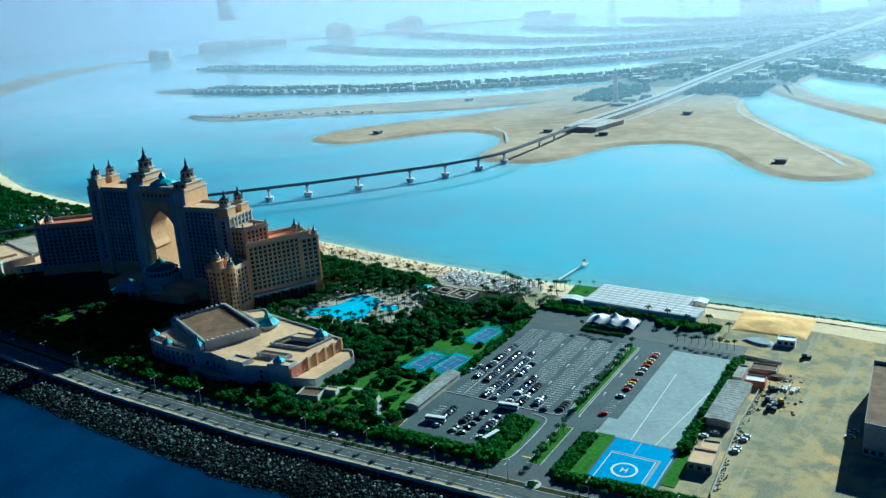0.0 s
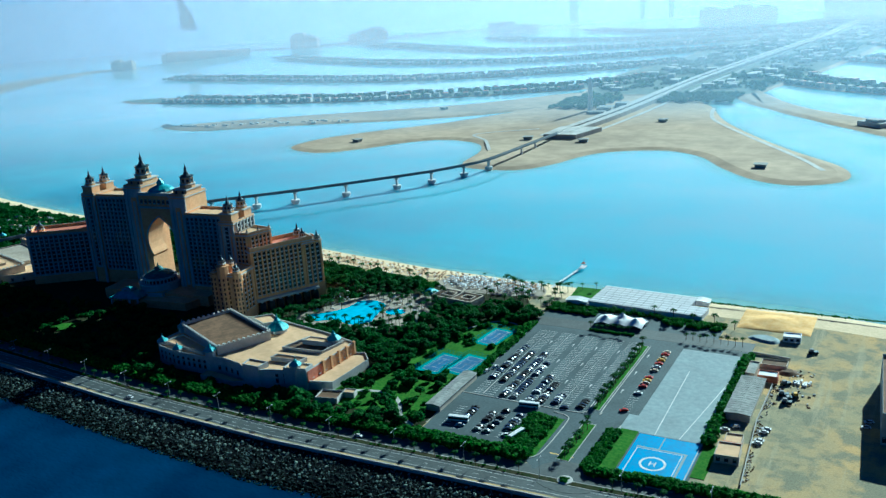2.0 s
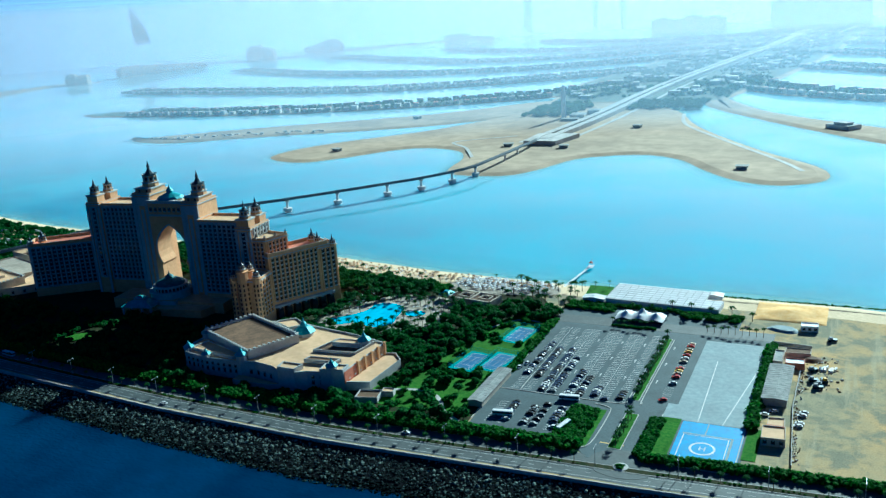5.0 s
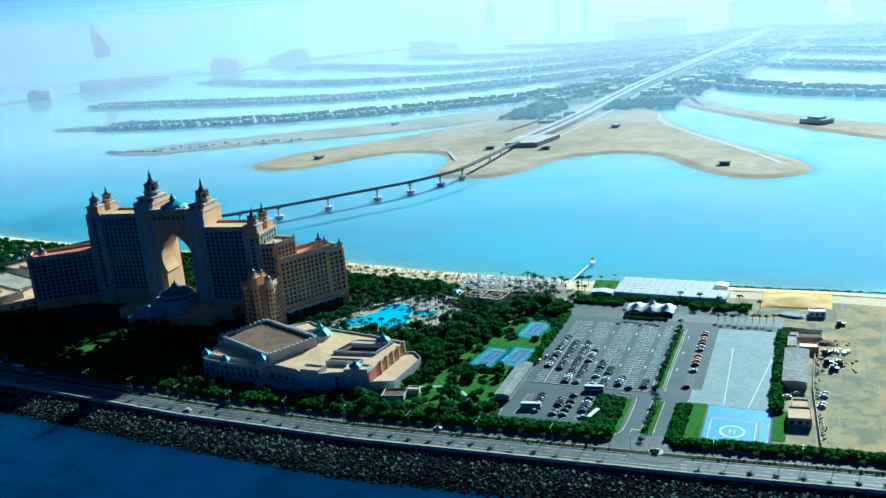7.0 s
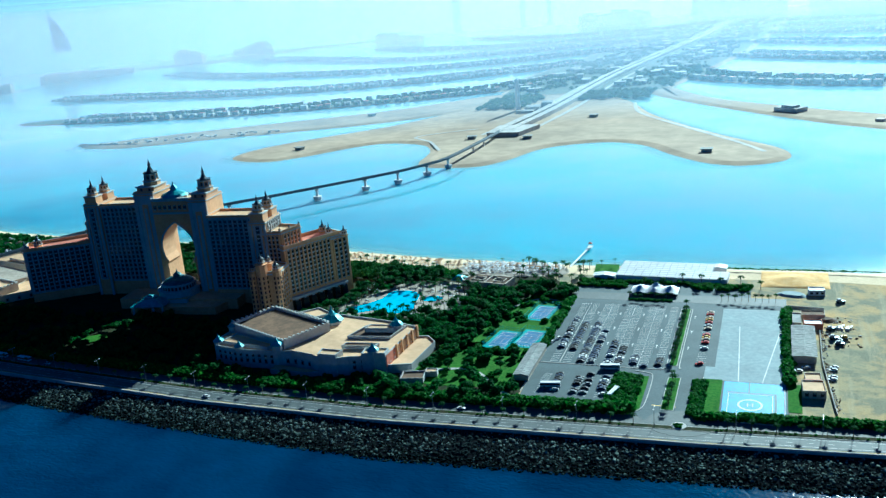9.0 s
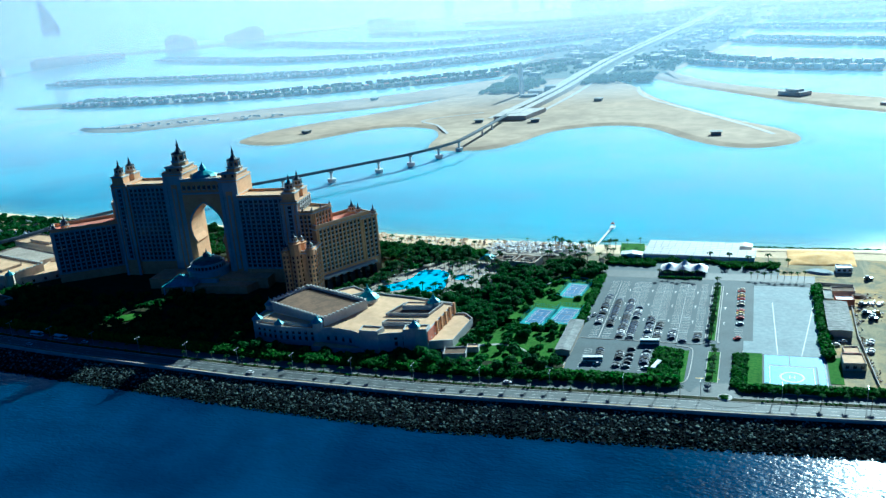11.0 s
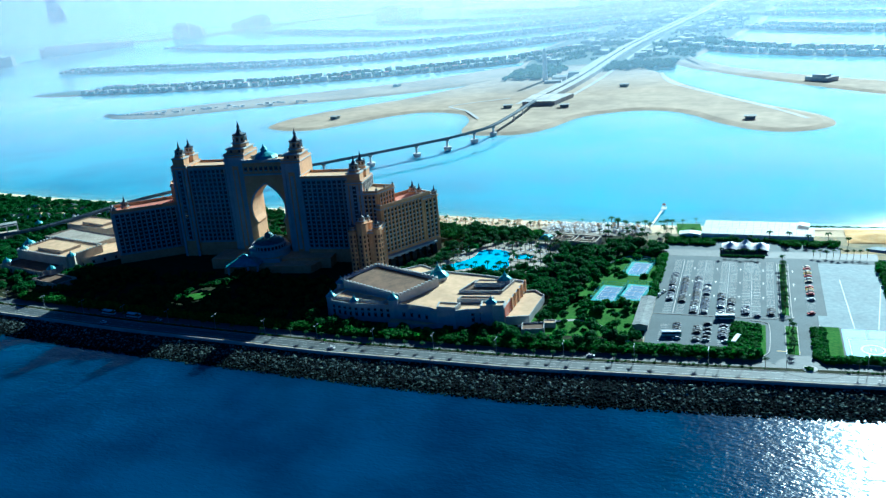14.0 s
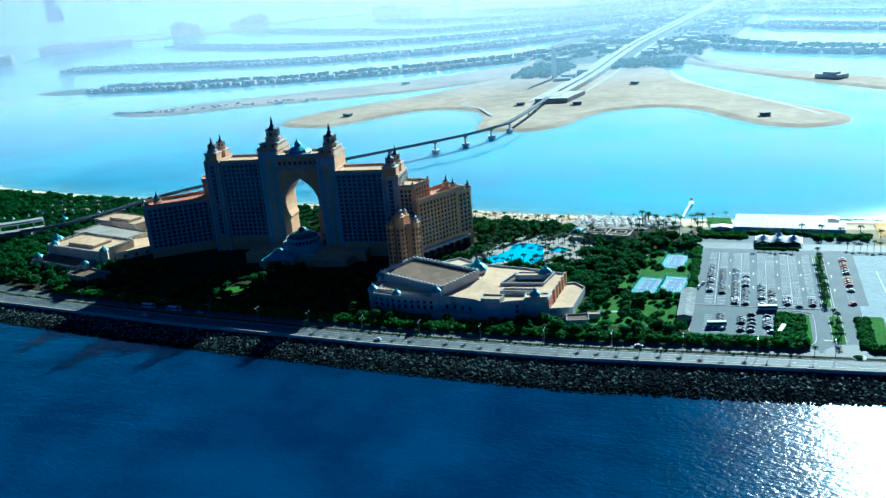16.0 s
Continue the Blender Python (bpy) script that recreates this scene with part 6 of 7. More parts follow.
# ---- cars ----
def car(colour, label, length=4.6, width=1.85, height=1.5, group="parked cars", cabin=(0.18, 0.86)):
    ob = empty("car", label, "car", pose(0, 0, -50), group)
    L, W = length / 2, width / 2
    side = [(-L, 0.35), (-L * 0.98, 0.75), (-L * 0.62, 0.92), (L * 0.8, 0.98), (L, 0.8), (L, 0.35)]
    q = Build(CAR[colour])
    for (x0, z0), (x1, z1) in zip(side, side[1:] + side[:1]):
        q.face(((x0, -W, z0), (x1, -W, z1), (x1, W, z1), (x0, W, z0)))
    q.face([(x, -W, z) for x, z in side[::-1]])
    q.face([(x, W, z) for x, z in side])
    q.obj("body", ob)
    a, c = -L + length * cabin[0] + 0.15, -L + length * cabin[1]
    q = Build(MAT["car_glass"])
    lo = [(a, -W * 0.92), (c, -W * 0.92), (c, W * 0.92), (a, W * 0.92)]
    hi = [(a + 0.75, -W * 0.74), (c - 0.45, -W * 0.74), (c - 0.45, W * 0.74), (a + 0.75, W * 0.74)]
    for k in range(4):
        j = (k + 1) % 4
        q.face(((*lo[k], 0.9), (*lo[j], 0.9), (*hi[j], height - 0.06), (*hi[k], height - 0.06)))
    q.obj("glasshouse", ob)
    q = Build(CAR[colour])
    q.prism([(x * 1.02, y * 1.02) for x, y in hi], height - 0.07, height, bottom=True)
    q.obj("roof", ob)
    for x in (-L * 0.62, L * 0.62):
        for y in (-W, W):
            q = Build(MAT["rubber"])
            n = 10
            ring0 = [(x + 0.33 * math.cos(2 * math.pi * k / n), 0.33 + 0.33 * math.sin(2 * math.pi * k / n)) for k in range(n)]
            q.face([(px, y - 0.12, pz) for px, pz in ring0[::-1]])
            q.face([(px, y + 0.12, pz) for px, pz in ring0])
            for k in range(n):
                j = (k + 1) % n
                q.face([(ring0[k][0], y - 0.12, ring0[k][1]), (ring0[j][0], y - 0.12, ring0[j][1]), (ring0[j][0], y + 0.12, ring0[j][1]), (ring0[k][0], y + 0.12, ring0[k][1])])
            q.obj("wheel", ob)
    return ob


FIRST = {}


def park(colour, label, x, y, rot, kind="car", **size):
    key = (colour, label)
    m = pose(x, y, 0.13, 0, 0, rot)
    if key not in FIRST:
        FIRST[key] = car(colour, label, **size)
        FIRST[key].matrix_basis = m
    else:
        copy_thing(FIRST[key], m)


COLOURS = [("white car paint", "white saloon car parked outdoors")] * 3 + [("silver car paint", "silver hatchback parked in a bay")] * 2 + [("black car paint", "black saloon car parked in a bay")] * 6 + [("dark blue car paint", "dark blue saloon parked in a bay")] * 8


def row(x, y0, y1, fill, rot):
    for y in np.arange(y0, y1, 2.6):
        if RN.random() < fill:
            c, l = COLOURS[RN.randrange(len(COLOURS))]
            park(c, l, x + RN.uniform(-0.3, 0.3), y + 1.3, rot + RN.uniform(-3, 3) + (180 if RN.random() < 0.4 else 0))


for x, y0, y1, fill in ((-234, 391, 441, 0.9), (-226.5, 389, 432, 0.9), (-218.5, 372, 433, 0.95), (-212.3, 372, 424, 0.95), (-203, 372, 408, 0.8), (-197, 372, 400, 0.8), (-188.6, 374, 387, 0.7), (-174.5, 374, 382, 1.0),
                        (-182, 368, 373, 0.6), (-226, 340, 358, 0.6), (-214.5, 332, 356, 0.6), (-209, 332, 356, 0.6), (-200.5, 338, 356, 0.5), (-196, 338, 352, 0.4), (-188.5, 338, 350, 0.5)):
    row(x, y0, y1, fill, 7)
for k, y in enumerate((460.5, 457, 451.5, 448, 443, 438, 433, 423, 419, 415.5, 411, 402)):
    key, look_ = (("cream taxi paint", "cream taxi parked in the rank"), ("red car paint", "red taxi parked in the rank"), ("yellow paint", "yellow taxi parked in the rank"), ("white car paint", "white taxi parked in the rank"))[(0, 1, 0, 2, 1, 3, 0, 1, 2, 0, 1, 3)[k]]
    park(key, look_, -151.5, y, 8, group="taxi rank")
park("red car paint", "red taxi leaving the rank", -152.5, 380, 30)
for x, y, r in ((-241, 398, 80), (-238.5, 405, 75), (-225, 334, 20), (-198.5, 333, 10), (-83.5, 383, 10), (-82.8, 386.5, 8), (-84.5, 371, 5), (-84, 374, 0), (-97, 384, 10), (-101, 379, 5), (-40, 406, 12), (-39, 412, 20)):
    park("white car paint", "white saloon car parked outdoors", x, y, r)
for x, r in ((-598, 0), (-268, 180), (-560, 180), (-420, 0)):
    a = math.degrees(math.atan2(crest(x + 5) - crest(x - 5), 10))
    park("white car paint", "white saloon car parked outdoors", x, crest(x) + (5.8 if r == 0 else 19), a + r)


def bus(x, y, rot, label, z=0.13):
    ob = empty("bus", label, "bus", pose(x, y, z, 0, 0, rot), "buses")
    q = Build(CAR["white car paint"], MAT["glass"])
    q.prism(rect(-5.5, -1.25, 5.5, 1.25), 0.4, 1.4, 0, bottom=True)
    q.prism(rect(-5.45, -1.2, 5.45, 1.2), 1.4, 2.4, 1)
    q.prism(rect(-5.5, -1.25, 5.5, 1.25), 2.4, 3.0, 0, None, 0.97, True)
    q.obj("body", ob)
    for wx in (-3.4, 3.4):
        for wy in (-1.1, 1.1):
            q = Build(MAT["rubber"])
            q.box(wx, wy, 0, 0.9, 0.3, 0.9)
            q.obj("wheel", ob)


bus(-200, 366, 8, "white coach parked across the car park lane")
bus(-228, 338, 10, "white minibus in the small car park")
bus(-193, 334, 75, "white minibus beside the hedge")
for x in (-605, -582):
    bus(x, crest(x) + 19.5, math.degrees(math.atan2(crest(x + 5) - crest(x - 5), 10)), "white coach on the shaded carriageway")
for x, y, r in ((-80.7, 427.7, 10), (-77.7, 423.4, 70), (-75.3, 428.6, 110), (-73.5, 489.3, 15), (-78.0, 419.2, 5), (-81.7, 441.5, 40)):
    ob = empty("site_machine", "dark construction machine parked on the sand", "machine", pose(x, y, 0, 0, 0, r), "site machines")
    q = Build(MAT["bronze"], CAR["yellow paint"])
    q.prism(rect(-2.6, -1.2, 2.6, 1.2), 0.5, 1.6, 0, bottom=True)
    q.obj("chassis", ob)
    q = Build(CAR["yellow paint"] if r == 110 else CAR["silver car paint"])
    q.prism(rect(-2.2, -1.0, 0.2, 1.0), 1.6, 2.9, 0, None, 0.85)
    q.obj("cab", ob)
    for wx in (-1.7, 1.7):
        for wy in (-1.1, 1.1):
            q = Build(MAT["rubber"])
            q.box(wx, wy, 0, 1.2, 0.4, 1.2)
            q.obj("wheel", ob)
b = Build(MAT["white"])
for k in range(14):
    b.box(-78 + 1.5 * k % 9 + RN.uniform(-1, 1), 445 + RN.uniform(-2, 3), 0, 1.0, 2.4, 1.2, RN.uniform(-0.3, 0.3))
b.obj("building_material", None, "white pallets and pipes stacked on the sand", "pallets", kind="stuff")

# ---- the palm island beyond the lagoon ----
FAN = smooth_loop([(-890, 1033), (-892, 1110), (-844, 1190), (-749, 1303), (-671, 1467), (-640, 1560), (-560, 1640), (-440, 1640), (-370, 1540), (-340, 1470), (-303, 1364), (-247, 1254), (-176, 1139), (-112, 1052),
                   (-94, 998), (-105, 960), (-146, 938), (-190, 956), (-235, 1010), (-279, 1078), (-336, 1105), (-407, 1071), (-439, 989), (-472, 949), (-540, 950), (-563, 985), (-575, 1058), (-608, 1114), (-673, 1135), (-718, 1107), (-763, 1045), (-815, 1003)], 5)


def shallows_material():
    """Sand seen through knee-deep water, clearer towards the shore."""
    m = Nodes("shallow_water")
    at = m.add("ShaderNodeAttribute")
    at.attribute_name = "shoal"
    m.done(m.mix(m.noise(0.03, 3.0), (0.42, 0.66, 0.60), (0.55, 0.74, 0.64)), 0.15, 0.0, 0.5)
    m.bsdf.inputs["IOR"].default_value = 1.33
    edge = m.add("ShaderNodeMath")
    edge.operation = "MULTIPLY"
    m.link(at.outputs["Fac"], edge.inputs[0])
    m.link(m.ramp(m.noise(0.02, 4.0), (0.25, (0.45, 0.45, 0.45)), (0.7, (1, 1, 1))), edge.inputs[1])
    m.link(edge.outputs[0], m.bsdf.inputs["Alpha"])
    return m.mat


MAT["shoal"] = shallows_material()


def shallows(rows, label):
    """A ribbon of shallow water: rows of points from the shore outwards, each with its share of sand showing."""
    b = Build(MAT["shoal"])
    n = len(rows[0][1])
    for share, pts in rows:
        b.v += [(x, y, SEA + 0.03) for x, y in pts]
    for a in range(len(rows) - 1):
        for k in range(n - 1):
            b.f.append((a * n + k, a * n + k + 1, (a + 1) * n + k + 1, (a + 1) * n + k))
            b.m.append(0)
    ob = b.obj("shallow_water", None, label, "sea", kind="structure")
    at = ob.data.attributes.new("shoal", "FLOAT", "POINT")
    at.data.foreach_set("value", [share for share, pts in rows for _ in pts])


coast = [-1590 + 12 * k for k in range(174)]
shallows([(share, [(x, interp(SHORE, x) + d + (0.3 * d if d > 0 else 0) * noise.noise((x * 0.012, d * 0.02, 0))) for x in coast]) for d, share in ((-3, 0.95), (5, 0.62), (14, 0.34), (30, 0.14), (55, 0.0))],
         "pale sandy shallows along the beach")


def isle(name, outline, top, mat, label, rim=14.0):
    """A low island: a flat top, a sandy slope and a skirt that dips under the sea."""
    b = Build(MAT[mat], MAT["island"])
    n = len(outline)
    area = sum(a[0] * c[1] - c[0] * a[1] for a, c in zip(outline, outline[1:] + outline[:1]))
    if area < 0:
        outline = outline[::-1]
    inner = []
    for k in range(n):
        a, c = Vector(outline[k - 1]), Vector(outline[(k + 1) % n])
        d = (c - a).normalized()
        inner.append((outline[k][0] - d.y * rim * 1.7, outline[k][1] + d.x * rim * 1.7))
    outer = [(1.8 * o[0] - 0.8 * i[0], 1.8 * o[1] - 0.8 * i[1]) for o, i in zip(outline, inner)]
    for k in range(n):
        j = (k + 1) % n
        b.face(((*outer[k], SEA - 2.2), (*outer[j], SEA - 2.2), (*inner[j], top), (*inner[k], top)), 1)
    b.face([(*p, top) for p in inner], 0)
    if rim > 7.5:
        ring = [Vector(p) for p in outline] + [Vector(outline[0])]
        way = [(Vector(p) - Vector(q)).normalized() for p, q in zip(outline, inner)]
        way.append(way[0])
        shallows([(share, [tuple(p + w * d) for p, w in zip(ring, way)]) for d, share in ((-9, 0.9), (0, 0.5), (5, 0.3), (12, 0.12), (24, 0.0))], "pale shallows round the bare sand")
    return b.obj(name, None, label, "island", kind="structure")


isle("island_ground", FAN, -1.8, "island", "bare sandy reclaimed headland with two curved spits", 9)
bar = smooth_loop([(-1300, 1180), (-1290, 1160), (-1189, 1150), (-1050, 1222), (-773, 1350), (-611, 1520), (-590, 1640), (-670, 1680), (-840, 1500), (-1125, 1325), (-1270, 1222)], 5)
isle("island_ground", bar, -1.8, "island", "long narrow sand bar with unfinished works", 8)
bar = smooth_loop([(-343, 1740), (-300, 1690), (-198, 1498), (18, 1293), (260, 1120), (420, 1020), (440, 930), (240, 1010), (7, 1163), (-107, 1283), (-241, 1456), (-330, 1600)], 5)
isle("island_ground", bar, -1.8, "island", "long sand bar beyond the headland", 8)

isle("island_ground", [(-650, 1640), (-690, 2000), (-640, 2450), (-600, 3027), (-520, 4100), (-40, 4100), (-120, 3027), (-170, 2450), (-240, 2000), (-310, 1640)], -1.6, "dusty_ground", "built-up trunk of the palm island", 10)

villa_v, tree_p = Build(MAT["villa"], MAT["terracotta"]), []
FR = random.Random(5)


def frond(points, w0, w1, label, bare=1):
    mid = smooth_loop(points, 5, False)
    n = len(mid)
    left, right = [], []
    for k, (x, y) in enumerate(mid):
        a, c = Vector(mid[max(k - 1, 0)]), Vector(mid[min(k + 1, n - 1)])
        d = (c - a).normalized()
        w = (w0 + (w1 - w0) * k / n) / 2 * min(1, 0.25 + k / 4)
        left.append((x - d.y * w, y + d.x * w))
        right.append((x + d.y * w, y - d.x * w))
    isle("frond_ground", left + right[::-1], -1.9, "dusty_ground", label, 7)
    for k in range(bare, n - 1):
        d = Vector(mid[k + 1]) - Vector(mid[k])
        steps = max(1, int(d.length / 17))
        for s in range(steps):
            for side_ in (-1, 1):
                w = (w0 + (w1 - w0) * k / n) / 2 - 17
                q = Vector(mid[k]) + d * (s + FR.uniform(0.1, 0.4)) / steps + Vector((-d.y, d.x)).normalized() * side_ * w
                far = q.y > 2900
                ang = math.atan2(d.y, d.x)
                villa_v.box(q.x, q.y, -2, FR.uniform(10, 14), FR.uniform(9, 13), FR.uniform(6, 9), ang, 0, 1 if FR.random() < 0.35 else 0)
                for _ in range(2 if far else 3):
                    off = Vector((FR.uniform(-10, 10), FR.uniform(-16, 16)))
                    tree_p.append((q.x + off.x, q.y + off.y, -2.2, FR.uniform(0.7, 1.3) * (1.4 if far else 1.0), FR.uniform(0, 6.28)))
                if FR.random() < 0.8:
                    m_ = Vector(mid[k]) + d * (s + 0.5) / steps
                    tree_p.append((m_.x + FR.uniform(-5, 5), m_.y + FR.uniform(-5, 5), -2.2, FR.uniform(1.0, 1.7), FR.uniform(0, 6.28)))


LEFT = [[(-1800, 1520), (-1640, 1535), (-1270, 1555), (-930, 1660), (-690, 1800), (-560, 1960)], [(-2170, 2020), (-1880, 1995), (-1300, 1950), (-930, 2080), (-600, 2320)],
        [(-2340, 2770), (-1750, 2480), (-1250, 2380), (-900, 2480), (-560, 2720)], [(-2190, 3310), (-1900, 3120), (-1350, 2800), (-900, 2860), (-540, 3050)],
        [(-1780, 3540), (-1300, 3220), (-850, 3200), (-500, 3380)], [(-1440, 3880), (-1100, 3620), (-760, 3560), (-450, 3700)]]
for k, line in enumerate(LEFT):
    frond(line, 105, 120, "villa-lined frond of the palm island under hazy palms", 5 if k == 0 else 1)
    mirror = [(2 * (-500 + 0.09 * (y - 1180)) - x, y - 0.0) for x, y in line]
    frond(mirror, 105, 120, "villa-lined frond of the palm island under hazy palms")
for _ in range(420):
    y = FR.uniform(1700, 3900)
    x = -500 + 0.085 * (y - 1180) + FR.choice((-1, 1)) * FR.uniform(35, 170)
    if FR.random() < 0.3:
        villa_v.box(x, y, -2, FR.uniform(14, 26), FR.uniform(14, 24), FR.uniform(6, 11), FR.uniform(-0.1, 0.3), 0)
    for _k in range(5):
        tree_p.append((x + FR.uniform(-20, 20), y + FR.uniform(-20, 20), -2.0, FR.uniform(0.7, 1.3), FR.uniform(0, 6.28)))
for _ in range(160):
    x, y = FR.uniform(-640, -545), FR.uniform(1450, 1640)
    tree_p.append((x + (y - 1450) * 0.1, y, -2.0, FR.uniform(0.8, 1.3), FR.uniform(0, 6.28)))
    tree_p.append((-400 + FR.uniform(-60, 70), FR.uniform(1540, 1660), -2.0, FR.uniform(0.8, 1.3), FR.uniform(0, 6.28)))
villa_v.obj("villas", None, "hundreds of pale villas with flat and tiled roofs along the fronds", "villas", kind="stuff")
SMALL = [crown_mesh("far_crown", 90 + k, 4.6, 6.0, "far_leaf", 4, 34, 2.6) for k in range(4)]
scatter_mesh("palm_grove", SMALL, tree_p, "palm groves between the villas of the fronds, with a haze sheen", "trees")

# trunk roads and bridgehead
b = Build(MAT["kerb"], MAT["paint"])
main = smooth_loop([(-503, 1180), (-479, 1436), (-460, 1890), (-405, 2450), (-343, 3027), (-290, 3800)], 8, False)
b.strip([(x - 9, y) for x, y in main], 12, 5.0, 0, 7)
b.strip([(x + 9, y) for x, y in main], 12, 5.0, 0, 7)
b.strip([(x + 34, y) for x, y in main[:20]], 7, -1.4, 0, 0.5)
b.strip([(x - 30, y) for x, y in main[:20]], 7, -1.4, 0, 0.5)
b.strip(smooth_loop([(-345, 1480), (-320, 1360), (-250, 1230), (-160, 1080), (-125, 1010)], 6, False), 6, -1.6, 0, 0.4)
b.strip(smooth_loop([(-560, 1240), (-640, 1180), (-600, 1130), (-560, 1060)], 6, False), 5, -1.6, 0, 0.4)
b.obj("road", None, "pale trunk road of the palm island on an embankment", "road", kind="structure")
b = Build(MAT["kerb"])
b.prism([(-520, 1160), (-470, 1160), (-455, 1230), (-520, 1230)], -3, 4.6)
b.obj("bridgehead", None, "concrete bridgehead where the viaduct lands", "abutment", kind="structure")
gate = empty("gateway_tower", "tall slim pale tower beside low blocks at the bridgehead", "tower")
q = Build(MAT["concrete_pier"])
q.lathe(-546, 1436, [(5, -3), (4, 45), (3.6, 46), (3.6, 50), (1.0, 56)], 10)
q.obj("shaft", gate)
for x, y, sx, sy, h in ((-520, 1440, 26, 30, 8), (-500, 1470, 20, 24, 11), (-525, 1405, 30, 16, 5)):
    q = Build(MAT["metal_roof"], MAT["villa"])
    q.box(x, y, -3, sx, sy, h, 0.1, 1, 0)
    q.obj("block", gate)
for x, y in ((-802, 1090), (-192, 1016), (-540, 1150), (-452, 1142), (-835, 1432), (-390, 1330)):
    s = empty("shelter_hut", "small dark flat-roofed service hut on bare sand", "hut", pose(x, y, -1.8, 0, 0, FR.uniform(-20, 20)), "service huts")
    q = Build(MAT["concrete"])
    q.prism(rect(-6, -4.5, 6, 4.5), 0, 3.6)
    q.obj("shell", s)
    q = Build(MAT["metal_roof"])
    q.prism(rect(-7.5, -6, 7.5, 6), 3.6, 4.3, bottom=True)
    q.obj("roof", s)
q = Build(MAT["villa"], MAT["metal_roof"])
q.box(-92, 1325, -3, 40, 26, 7, -0.7, 0, 1)
q.box(-92, 1325, 4, 22, 14, 3, -0.7, 0, 1)
q.obj("pavilion_block", None, "square low block on the sand bar", "building")
b = Build(MAT["villa"])
for _ in range(60):
    s = FR.random()
    b.box(-1270 + 330 * s + FR.uniform(-10, 10), 1180 + 110 * s + FR.uniform(-14, 14), -2, FR.uniform(2, 8), FR.uniform(2, 5), FR.uniform(1.2, 3.2), 0.4)
for _ in range(80):
    s = FR.random()
    b.box(20 + 330 * s + FR.uniform(-10, 10), 1230 - 190 * s + FR.uniform(-20, 20), -2, FR.uniform(4, 12), FR.uniform(4, 9), FR.uniform(2, 5), -0.6)
b.obj("site_huts", None, "scattered site huts and materials on the sand bars", "huts", kind="stuff")
isle("island_ground", smooth_loop([(-1320, 1205), (-1325, 1185), (-1260, 1165), (-1180, 1172), (-1190, 1186), (-1270, 1190)], 4), -1.0, "rock", "rocky tip of the sand bar", 5)

# far side of the crescent
isle("island_ground", smooth_loop([(-1900, 950), (-2264, 1387), (-2459, 1621), (-2611, 1856), (-2687, 2068), (-2738, 2270), (-2650, 2390), (-2700, 2440), (-2850, 2400), (-2890, 2228), (-2893, 2063), (-2834, 1876), (-2684, 1654), (-2400, 1300), (-2050, 900)], 4), -2.6, "island", "bare sandy arm of the far crescent", 12)
isle("island_ground", smooth_loop([(-2690, 2540), (-2760, 2850), (-2800, 3130), (-2560, 3230), (-2430, 3340), (-2420, 3560), (-2380, 3742), (-2200, 4080), (-1819, 4300), (-1800, 4370), (-2300, 4200), (-2540, 3850), (-2600, 3500), (-2720, 3360), (-2900, 3200), (-2860, 2850), (-2760, 2560)], 4), -2.6, "dusty_ground", "planted outer arm of the far crescent", 6)
b = Build(MAT["deck_concrete"])
b.strip([(-2660, 2385), (-2672, 2470), (-2700, 2570)], 14, 4.0, 0, 2.0)
b.obj("crescent_bridge", None, "low road bridge across the gap in the far crescent", "bridge", kind="structure")


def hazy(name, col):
    # haze is painted as a near-even glow; the building takes no light
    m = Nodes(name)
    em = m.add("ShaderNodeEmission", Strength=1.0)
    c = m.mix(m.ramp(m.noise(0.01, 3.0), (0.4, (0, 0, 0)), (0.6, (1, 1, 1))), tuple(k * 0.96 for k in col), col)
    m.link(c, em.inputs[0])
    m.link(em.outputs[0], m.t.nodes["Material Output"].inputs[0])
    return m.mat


def resort(x, y, rot, parts, label):
    """A distant resort: wings of several storeys with set-back tops and rows of dark windows."""
    ob = empty("resort_hotel", label, "hotel", pose(x, y, -3, 0, 0, rot), "far resorts")
    for u, v, sx, sy, h in parts:
        q = Build(MAT["plaster"], MAT["glass"])
        q.box(u, v, 0, sx, sy, h)
        q.box(u, v, h, sx * 0.7, sy * 0.7, h * 0.18)
        wing = q.obj("wing", ob)
        for fl in range(int(h / 4.5)):
            w = Build(MAT["glass"])
            w.box(u, v - sy / 2, 2.0 + fl * 4.5, sx * 0.9, 0.8, 1.8)
            w.obj("window_band", wing)


resort(-2710, 2335, 15, ((0, 0, 90, 26, 26), (-20, 0, 40, 30, 33), (30, 4, 24, 26, 30)), "unfinished low resort at the end of the sandy arm")
resort(-2745, 2720, 78, ((-70, 0, 110, 34, 34), (40, 0, 110, 34, 30), (150, 0, 110, 34, 24), (250, 0, 90, 34, 20)), "long stepped resort hotel on the far crescent")
resort(-2600, 3310, 8, ((0, 0, 130, 40, 48), (-20, 0, 70, 46, 56), (58, 0, 30, 40, 36)), "broad hazy resort hotel on the far crescent")
resort(-2530, 3780, 20, ((0, 0, 150, 44, 38), (20, 0, 90, 48, 50), (-90, 0, 60, 40, 26)), "domed hazy resort hotel on the far crescent")

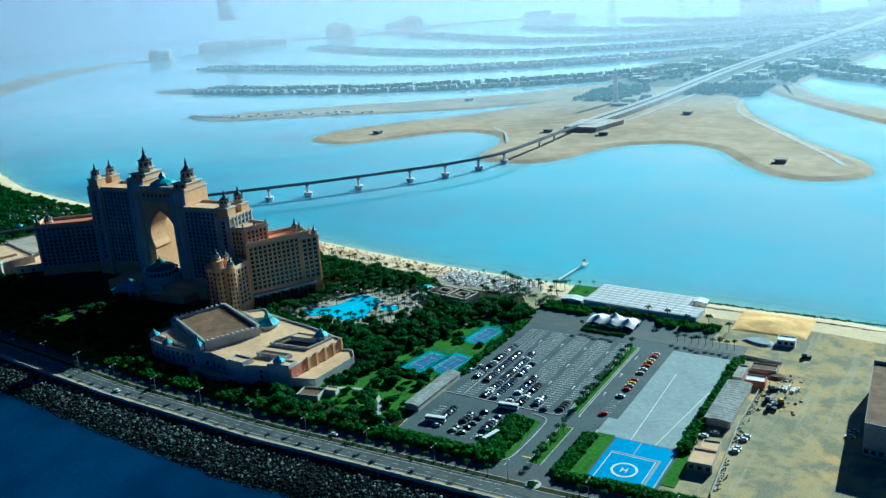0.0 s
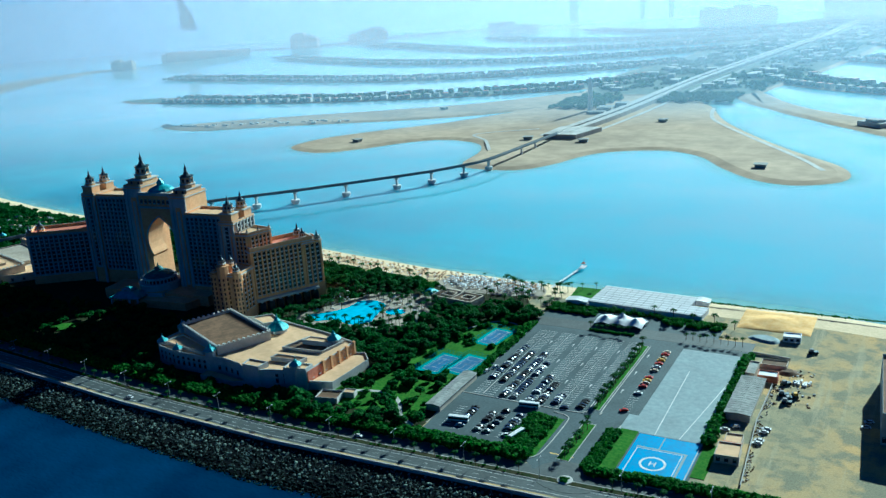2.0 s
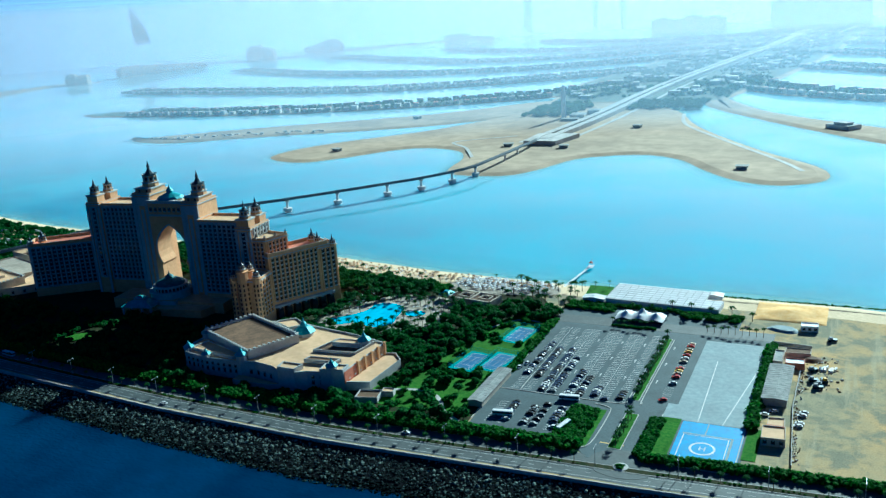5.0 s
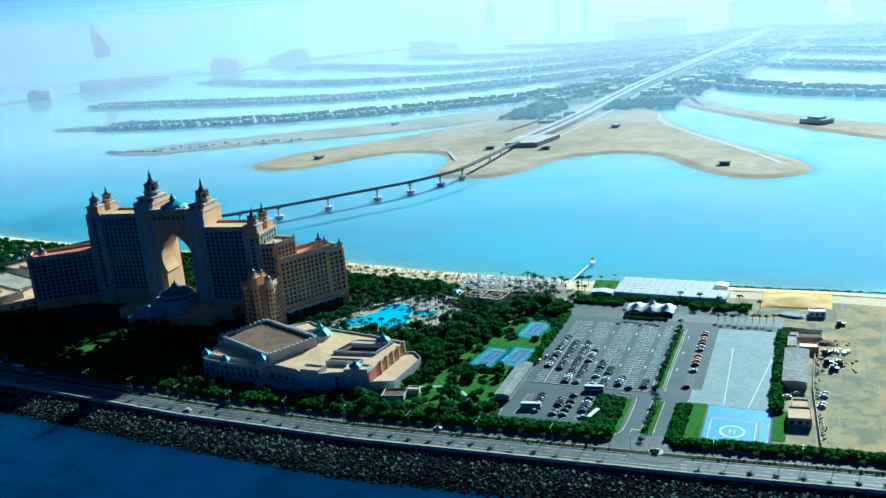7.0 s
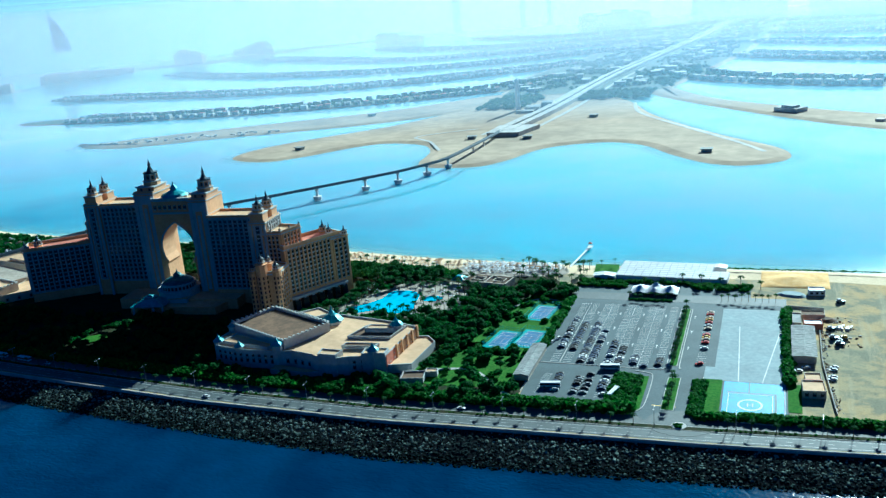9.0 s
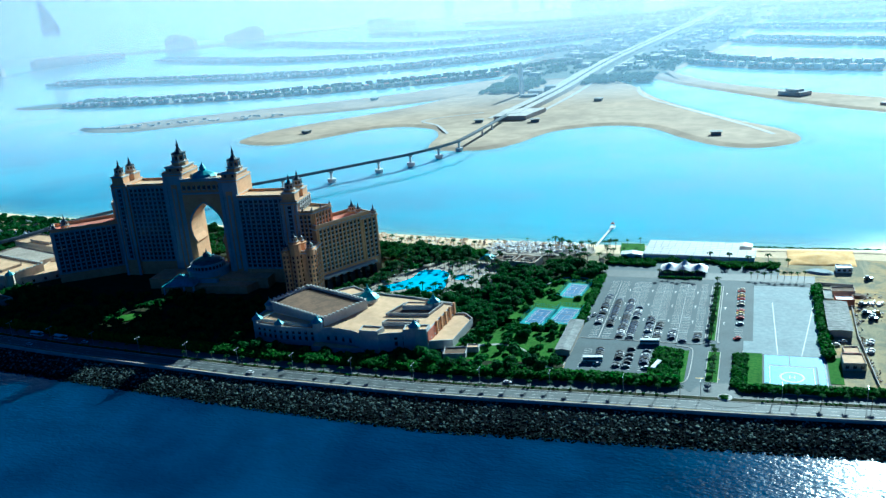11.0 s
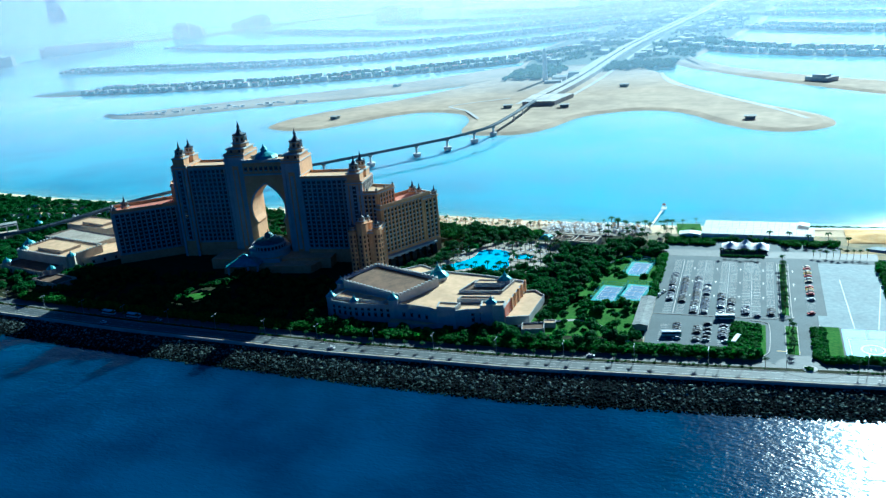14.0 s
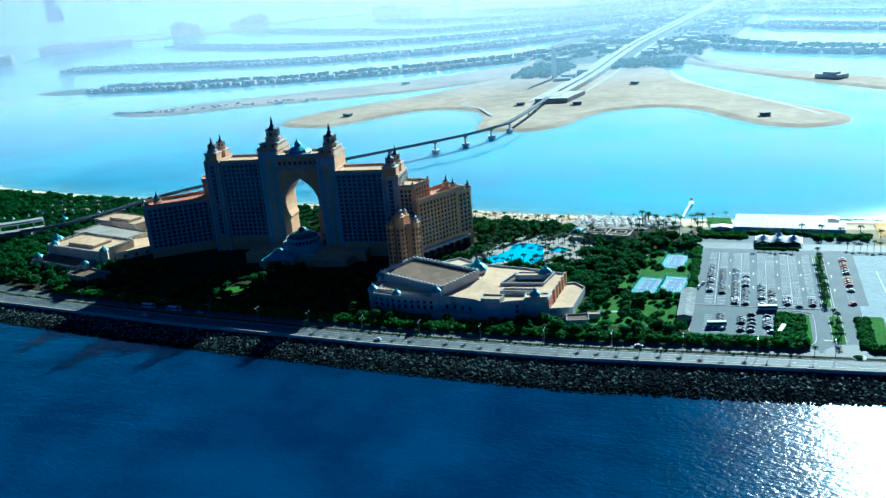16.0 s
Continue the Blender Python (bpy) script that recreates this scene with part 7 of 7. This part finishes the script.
# skyline far beyond everything else, with the haze put into its glow
def skyline(name, label, bearing, width, height, base=-4.0, r=4600, dim=0.72, notch=(), col=(0.66, 0.79, 0.73)):
    """A building glowing in haze colour at a bearing in degrees from y towards -x, with lower or higher bays (offset,
    width, extra height).
    """
    a = radians(bearing)
    x, y = -107 - r * math.sin(a), -60 + r * math.cos(a)
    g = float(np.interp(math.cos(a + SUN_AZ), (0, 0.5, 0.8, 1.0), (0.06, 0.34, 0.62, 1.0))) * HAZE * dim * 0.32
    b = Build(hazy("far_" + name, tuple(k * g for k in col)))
    b.box(x, y, base, width, 50, height, a)
    for off, w, extra in notch:
        b.box(x + off * math.cos(a), y + off * math.sin(a), base, w, 46, height + extra, a)
    return b.obj(name, None, label, "skyline", "skyline", "structure")


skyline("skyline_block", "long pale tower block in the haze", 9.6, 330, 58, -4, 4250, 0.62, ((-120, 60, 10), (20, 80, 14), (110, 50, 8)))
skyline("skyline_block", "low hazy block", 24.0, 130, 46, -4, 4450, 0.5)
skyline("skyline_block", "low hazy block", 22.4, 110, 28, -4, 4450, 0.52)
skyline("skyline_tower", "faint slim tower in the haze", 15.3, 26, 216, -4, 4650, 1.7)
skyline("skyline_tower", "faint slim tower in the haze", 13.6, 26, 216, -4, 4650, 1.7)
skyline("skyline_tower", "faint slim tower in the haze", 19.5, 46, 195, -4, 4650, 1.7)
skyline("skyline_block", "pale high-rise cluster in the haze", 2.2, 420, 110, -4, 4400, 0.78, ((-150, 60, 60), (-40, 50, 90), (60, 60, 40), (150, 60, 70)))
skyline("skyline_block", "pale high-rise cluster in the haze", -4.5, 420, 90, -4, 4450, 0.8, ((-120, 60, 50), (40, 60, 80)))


def sail_tower(bearing, base, r=4620):
    """A curved blade against a slim mast."""
    a = radians(bearing)
    # glow colour holds the haze, brighter for bearings towards the sun
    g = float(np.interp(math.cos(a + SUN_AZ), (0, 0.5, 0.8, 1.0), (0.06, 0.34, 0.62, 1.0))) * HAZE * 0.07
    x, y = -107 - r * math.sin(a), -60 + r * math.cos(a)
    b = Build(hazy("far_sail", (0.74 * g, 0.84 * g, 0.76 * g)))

    def at(u, dy, z):
        return (x + u * math.cos(a) - dy * math.sin(a), y + u * math.sin(a) + dy * math.cos(a), base + z)

    rows, tall = 14, 165
    for k in range(rows):
        z0, z1 = tall * k / rows, tall * (k + 1) / rows
        w0, w1 = 70 * (1 - (k / rows) ** 1.7) + 6, 70 * (1 - ((k + 1) / rows) ** 1.7) + 6
        for dy in (-20, 20):
            b.face((at(0, dy, z0), at(w0, dy, z0), at(w1, dy, z1), at(0, dy, z1)))
        b.face((at(w0, -20, z0), at(w0, 20, z0), at(w1, 20, z1), at(w1, -20, z1)))
    b.box(x, y, base, 6, 10, tall + 22, a)
    b.obj("sail_tower", None, "hazy sail-shaped tower far across the water", "tower", "skyline", "structure")


# added strip of the backdrop's haze glow, to stand the sail tower on
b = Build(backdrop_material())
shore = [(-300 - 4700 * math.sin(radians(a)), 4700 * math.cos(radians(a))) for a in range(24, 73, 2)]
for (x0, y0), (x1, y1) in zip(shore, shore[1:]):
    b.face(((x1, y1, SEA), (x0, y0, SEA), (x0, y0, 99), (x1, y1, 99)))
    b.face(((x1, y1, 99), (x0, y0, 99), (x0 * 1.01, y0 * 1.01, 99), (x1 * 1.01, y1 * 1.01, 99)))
b.obj("far_coast", None, "added strip of haze glow standing for the mainland shore", "coast", kind="structure")
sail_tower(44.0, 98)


# ---- armour rocks ----
ICO = [Vector(v).normalized() for v in ((0, 1, 1.618), (0, -1, 1.618), (0, 1, -1.618), (0, -1, -1.618), (1, 1.618, 0), (-1, 1.618, 0), (1, -1.618, 0), (-1, -1.618, 0), (1.618, 0, 1), (-1.618, 0, 1), (1.618, 0, -1), (-1.618, 0, -1))]
hull = bmesh.new()
for v in ICO:
    hull.verts.new(v)
bmesh.ops.convex_hull(hull, input=hull.verts)
hull.verts.index_update()
ICO_F = [tuple(v.index for v in f.verts) for f in hull.faces]
ICO_V = [v.co.copy() for v in hull.verts]
hull.free()
RK = random.Random(3)
ROCKS = []
for k in range(8):
    q = Build(MAT["rock"])
    sx, sy, sz = RK.uniform(0.8, 1.3), RK.uniform(0.8, 1.2), RK.uniform(0.6, 0.9)
    q.v = [(v.x * sx * RK.uniform(0.7, 1.2), v.y * sy * RK.uniform(0.7, 1.2), v.z * sz * RK.uniform(0.7, 1.2)) for v in ICO_V]
    q.f, q.m = list(ICO_F), [0] * len(ICO_F)
    ROCKS.append(q.data("rock"))
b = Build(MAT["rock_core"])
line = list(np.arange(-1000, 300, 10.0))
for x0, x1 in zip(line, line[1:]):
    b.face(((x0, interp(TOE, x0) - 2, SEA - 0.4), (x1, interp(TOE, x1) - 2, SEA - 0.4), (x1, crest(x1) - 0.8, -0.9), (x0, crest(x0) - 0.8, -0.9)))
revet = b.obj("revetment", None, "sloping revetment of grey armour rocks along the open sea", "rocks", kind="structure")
many, singles = [], 0
x = -780.0
while x < 140:
    x += 0.17
    t_, c = interp(TOE, x), crest(x)
    s = RK.random()
    size, rot = RK.choice((0.38, 0.46, 0.55, 0.65, 0.95)) * RK.uniform(0.8, 1.15), RK.uniform(0, 6.28)
    for extra in range(4):
        s2 = (s + 0.25 * extra + RK.uniform(-0.08, 0.08)) % 1.0
        px, py = x + RK.uniform(-1.2, 1.2), t_ - 1 + s2 * (c - t_ - 0.6)
        pz = SEA - 0.3 + (-0.9 - SEA) * s2 + RK.uniform(-0.1, 0.4)
        if -262 < x < -215 and singles < 300:
            put("rock", ROCKS[singles % 8], revet, Matrix.Translation((px, py, pz)) @ Matrix.Rotation(rot + extra, 4, "Z") @ Matrix.Diagonal((size, size, size, 1)))
            singles += 1
        else:
            many.append((px, py, pz, size * RK.uniform(0.8, 1.2), rot + extra))
rest = scatter_mesh("rock_armour", ROCKS, many, "countless grey armour rocks of the revetment", "rocks")
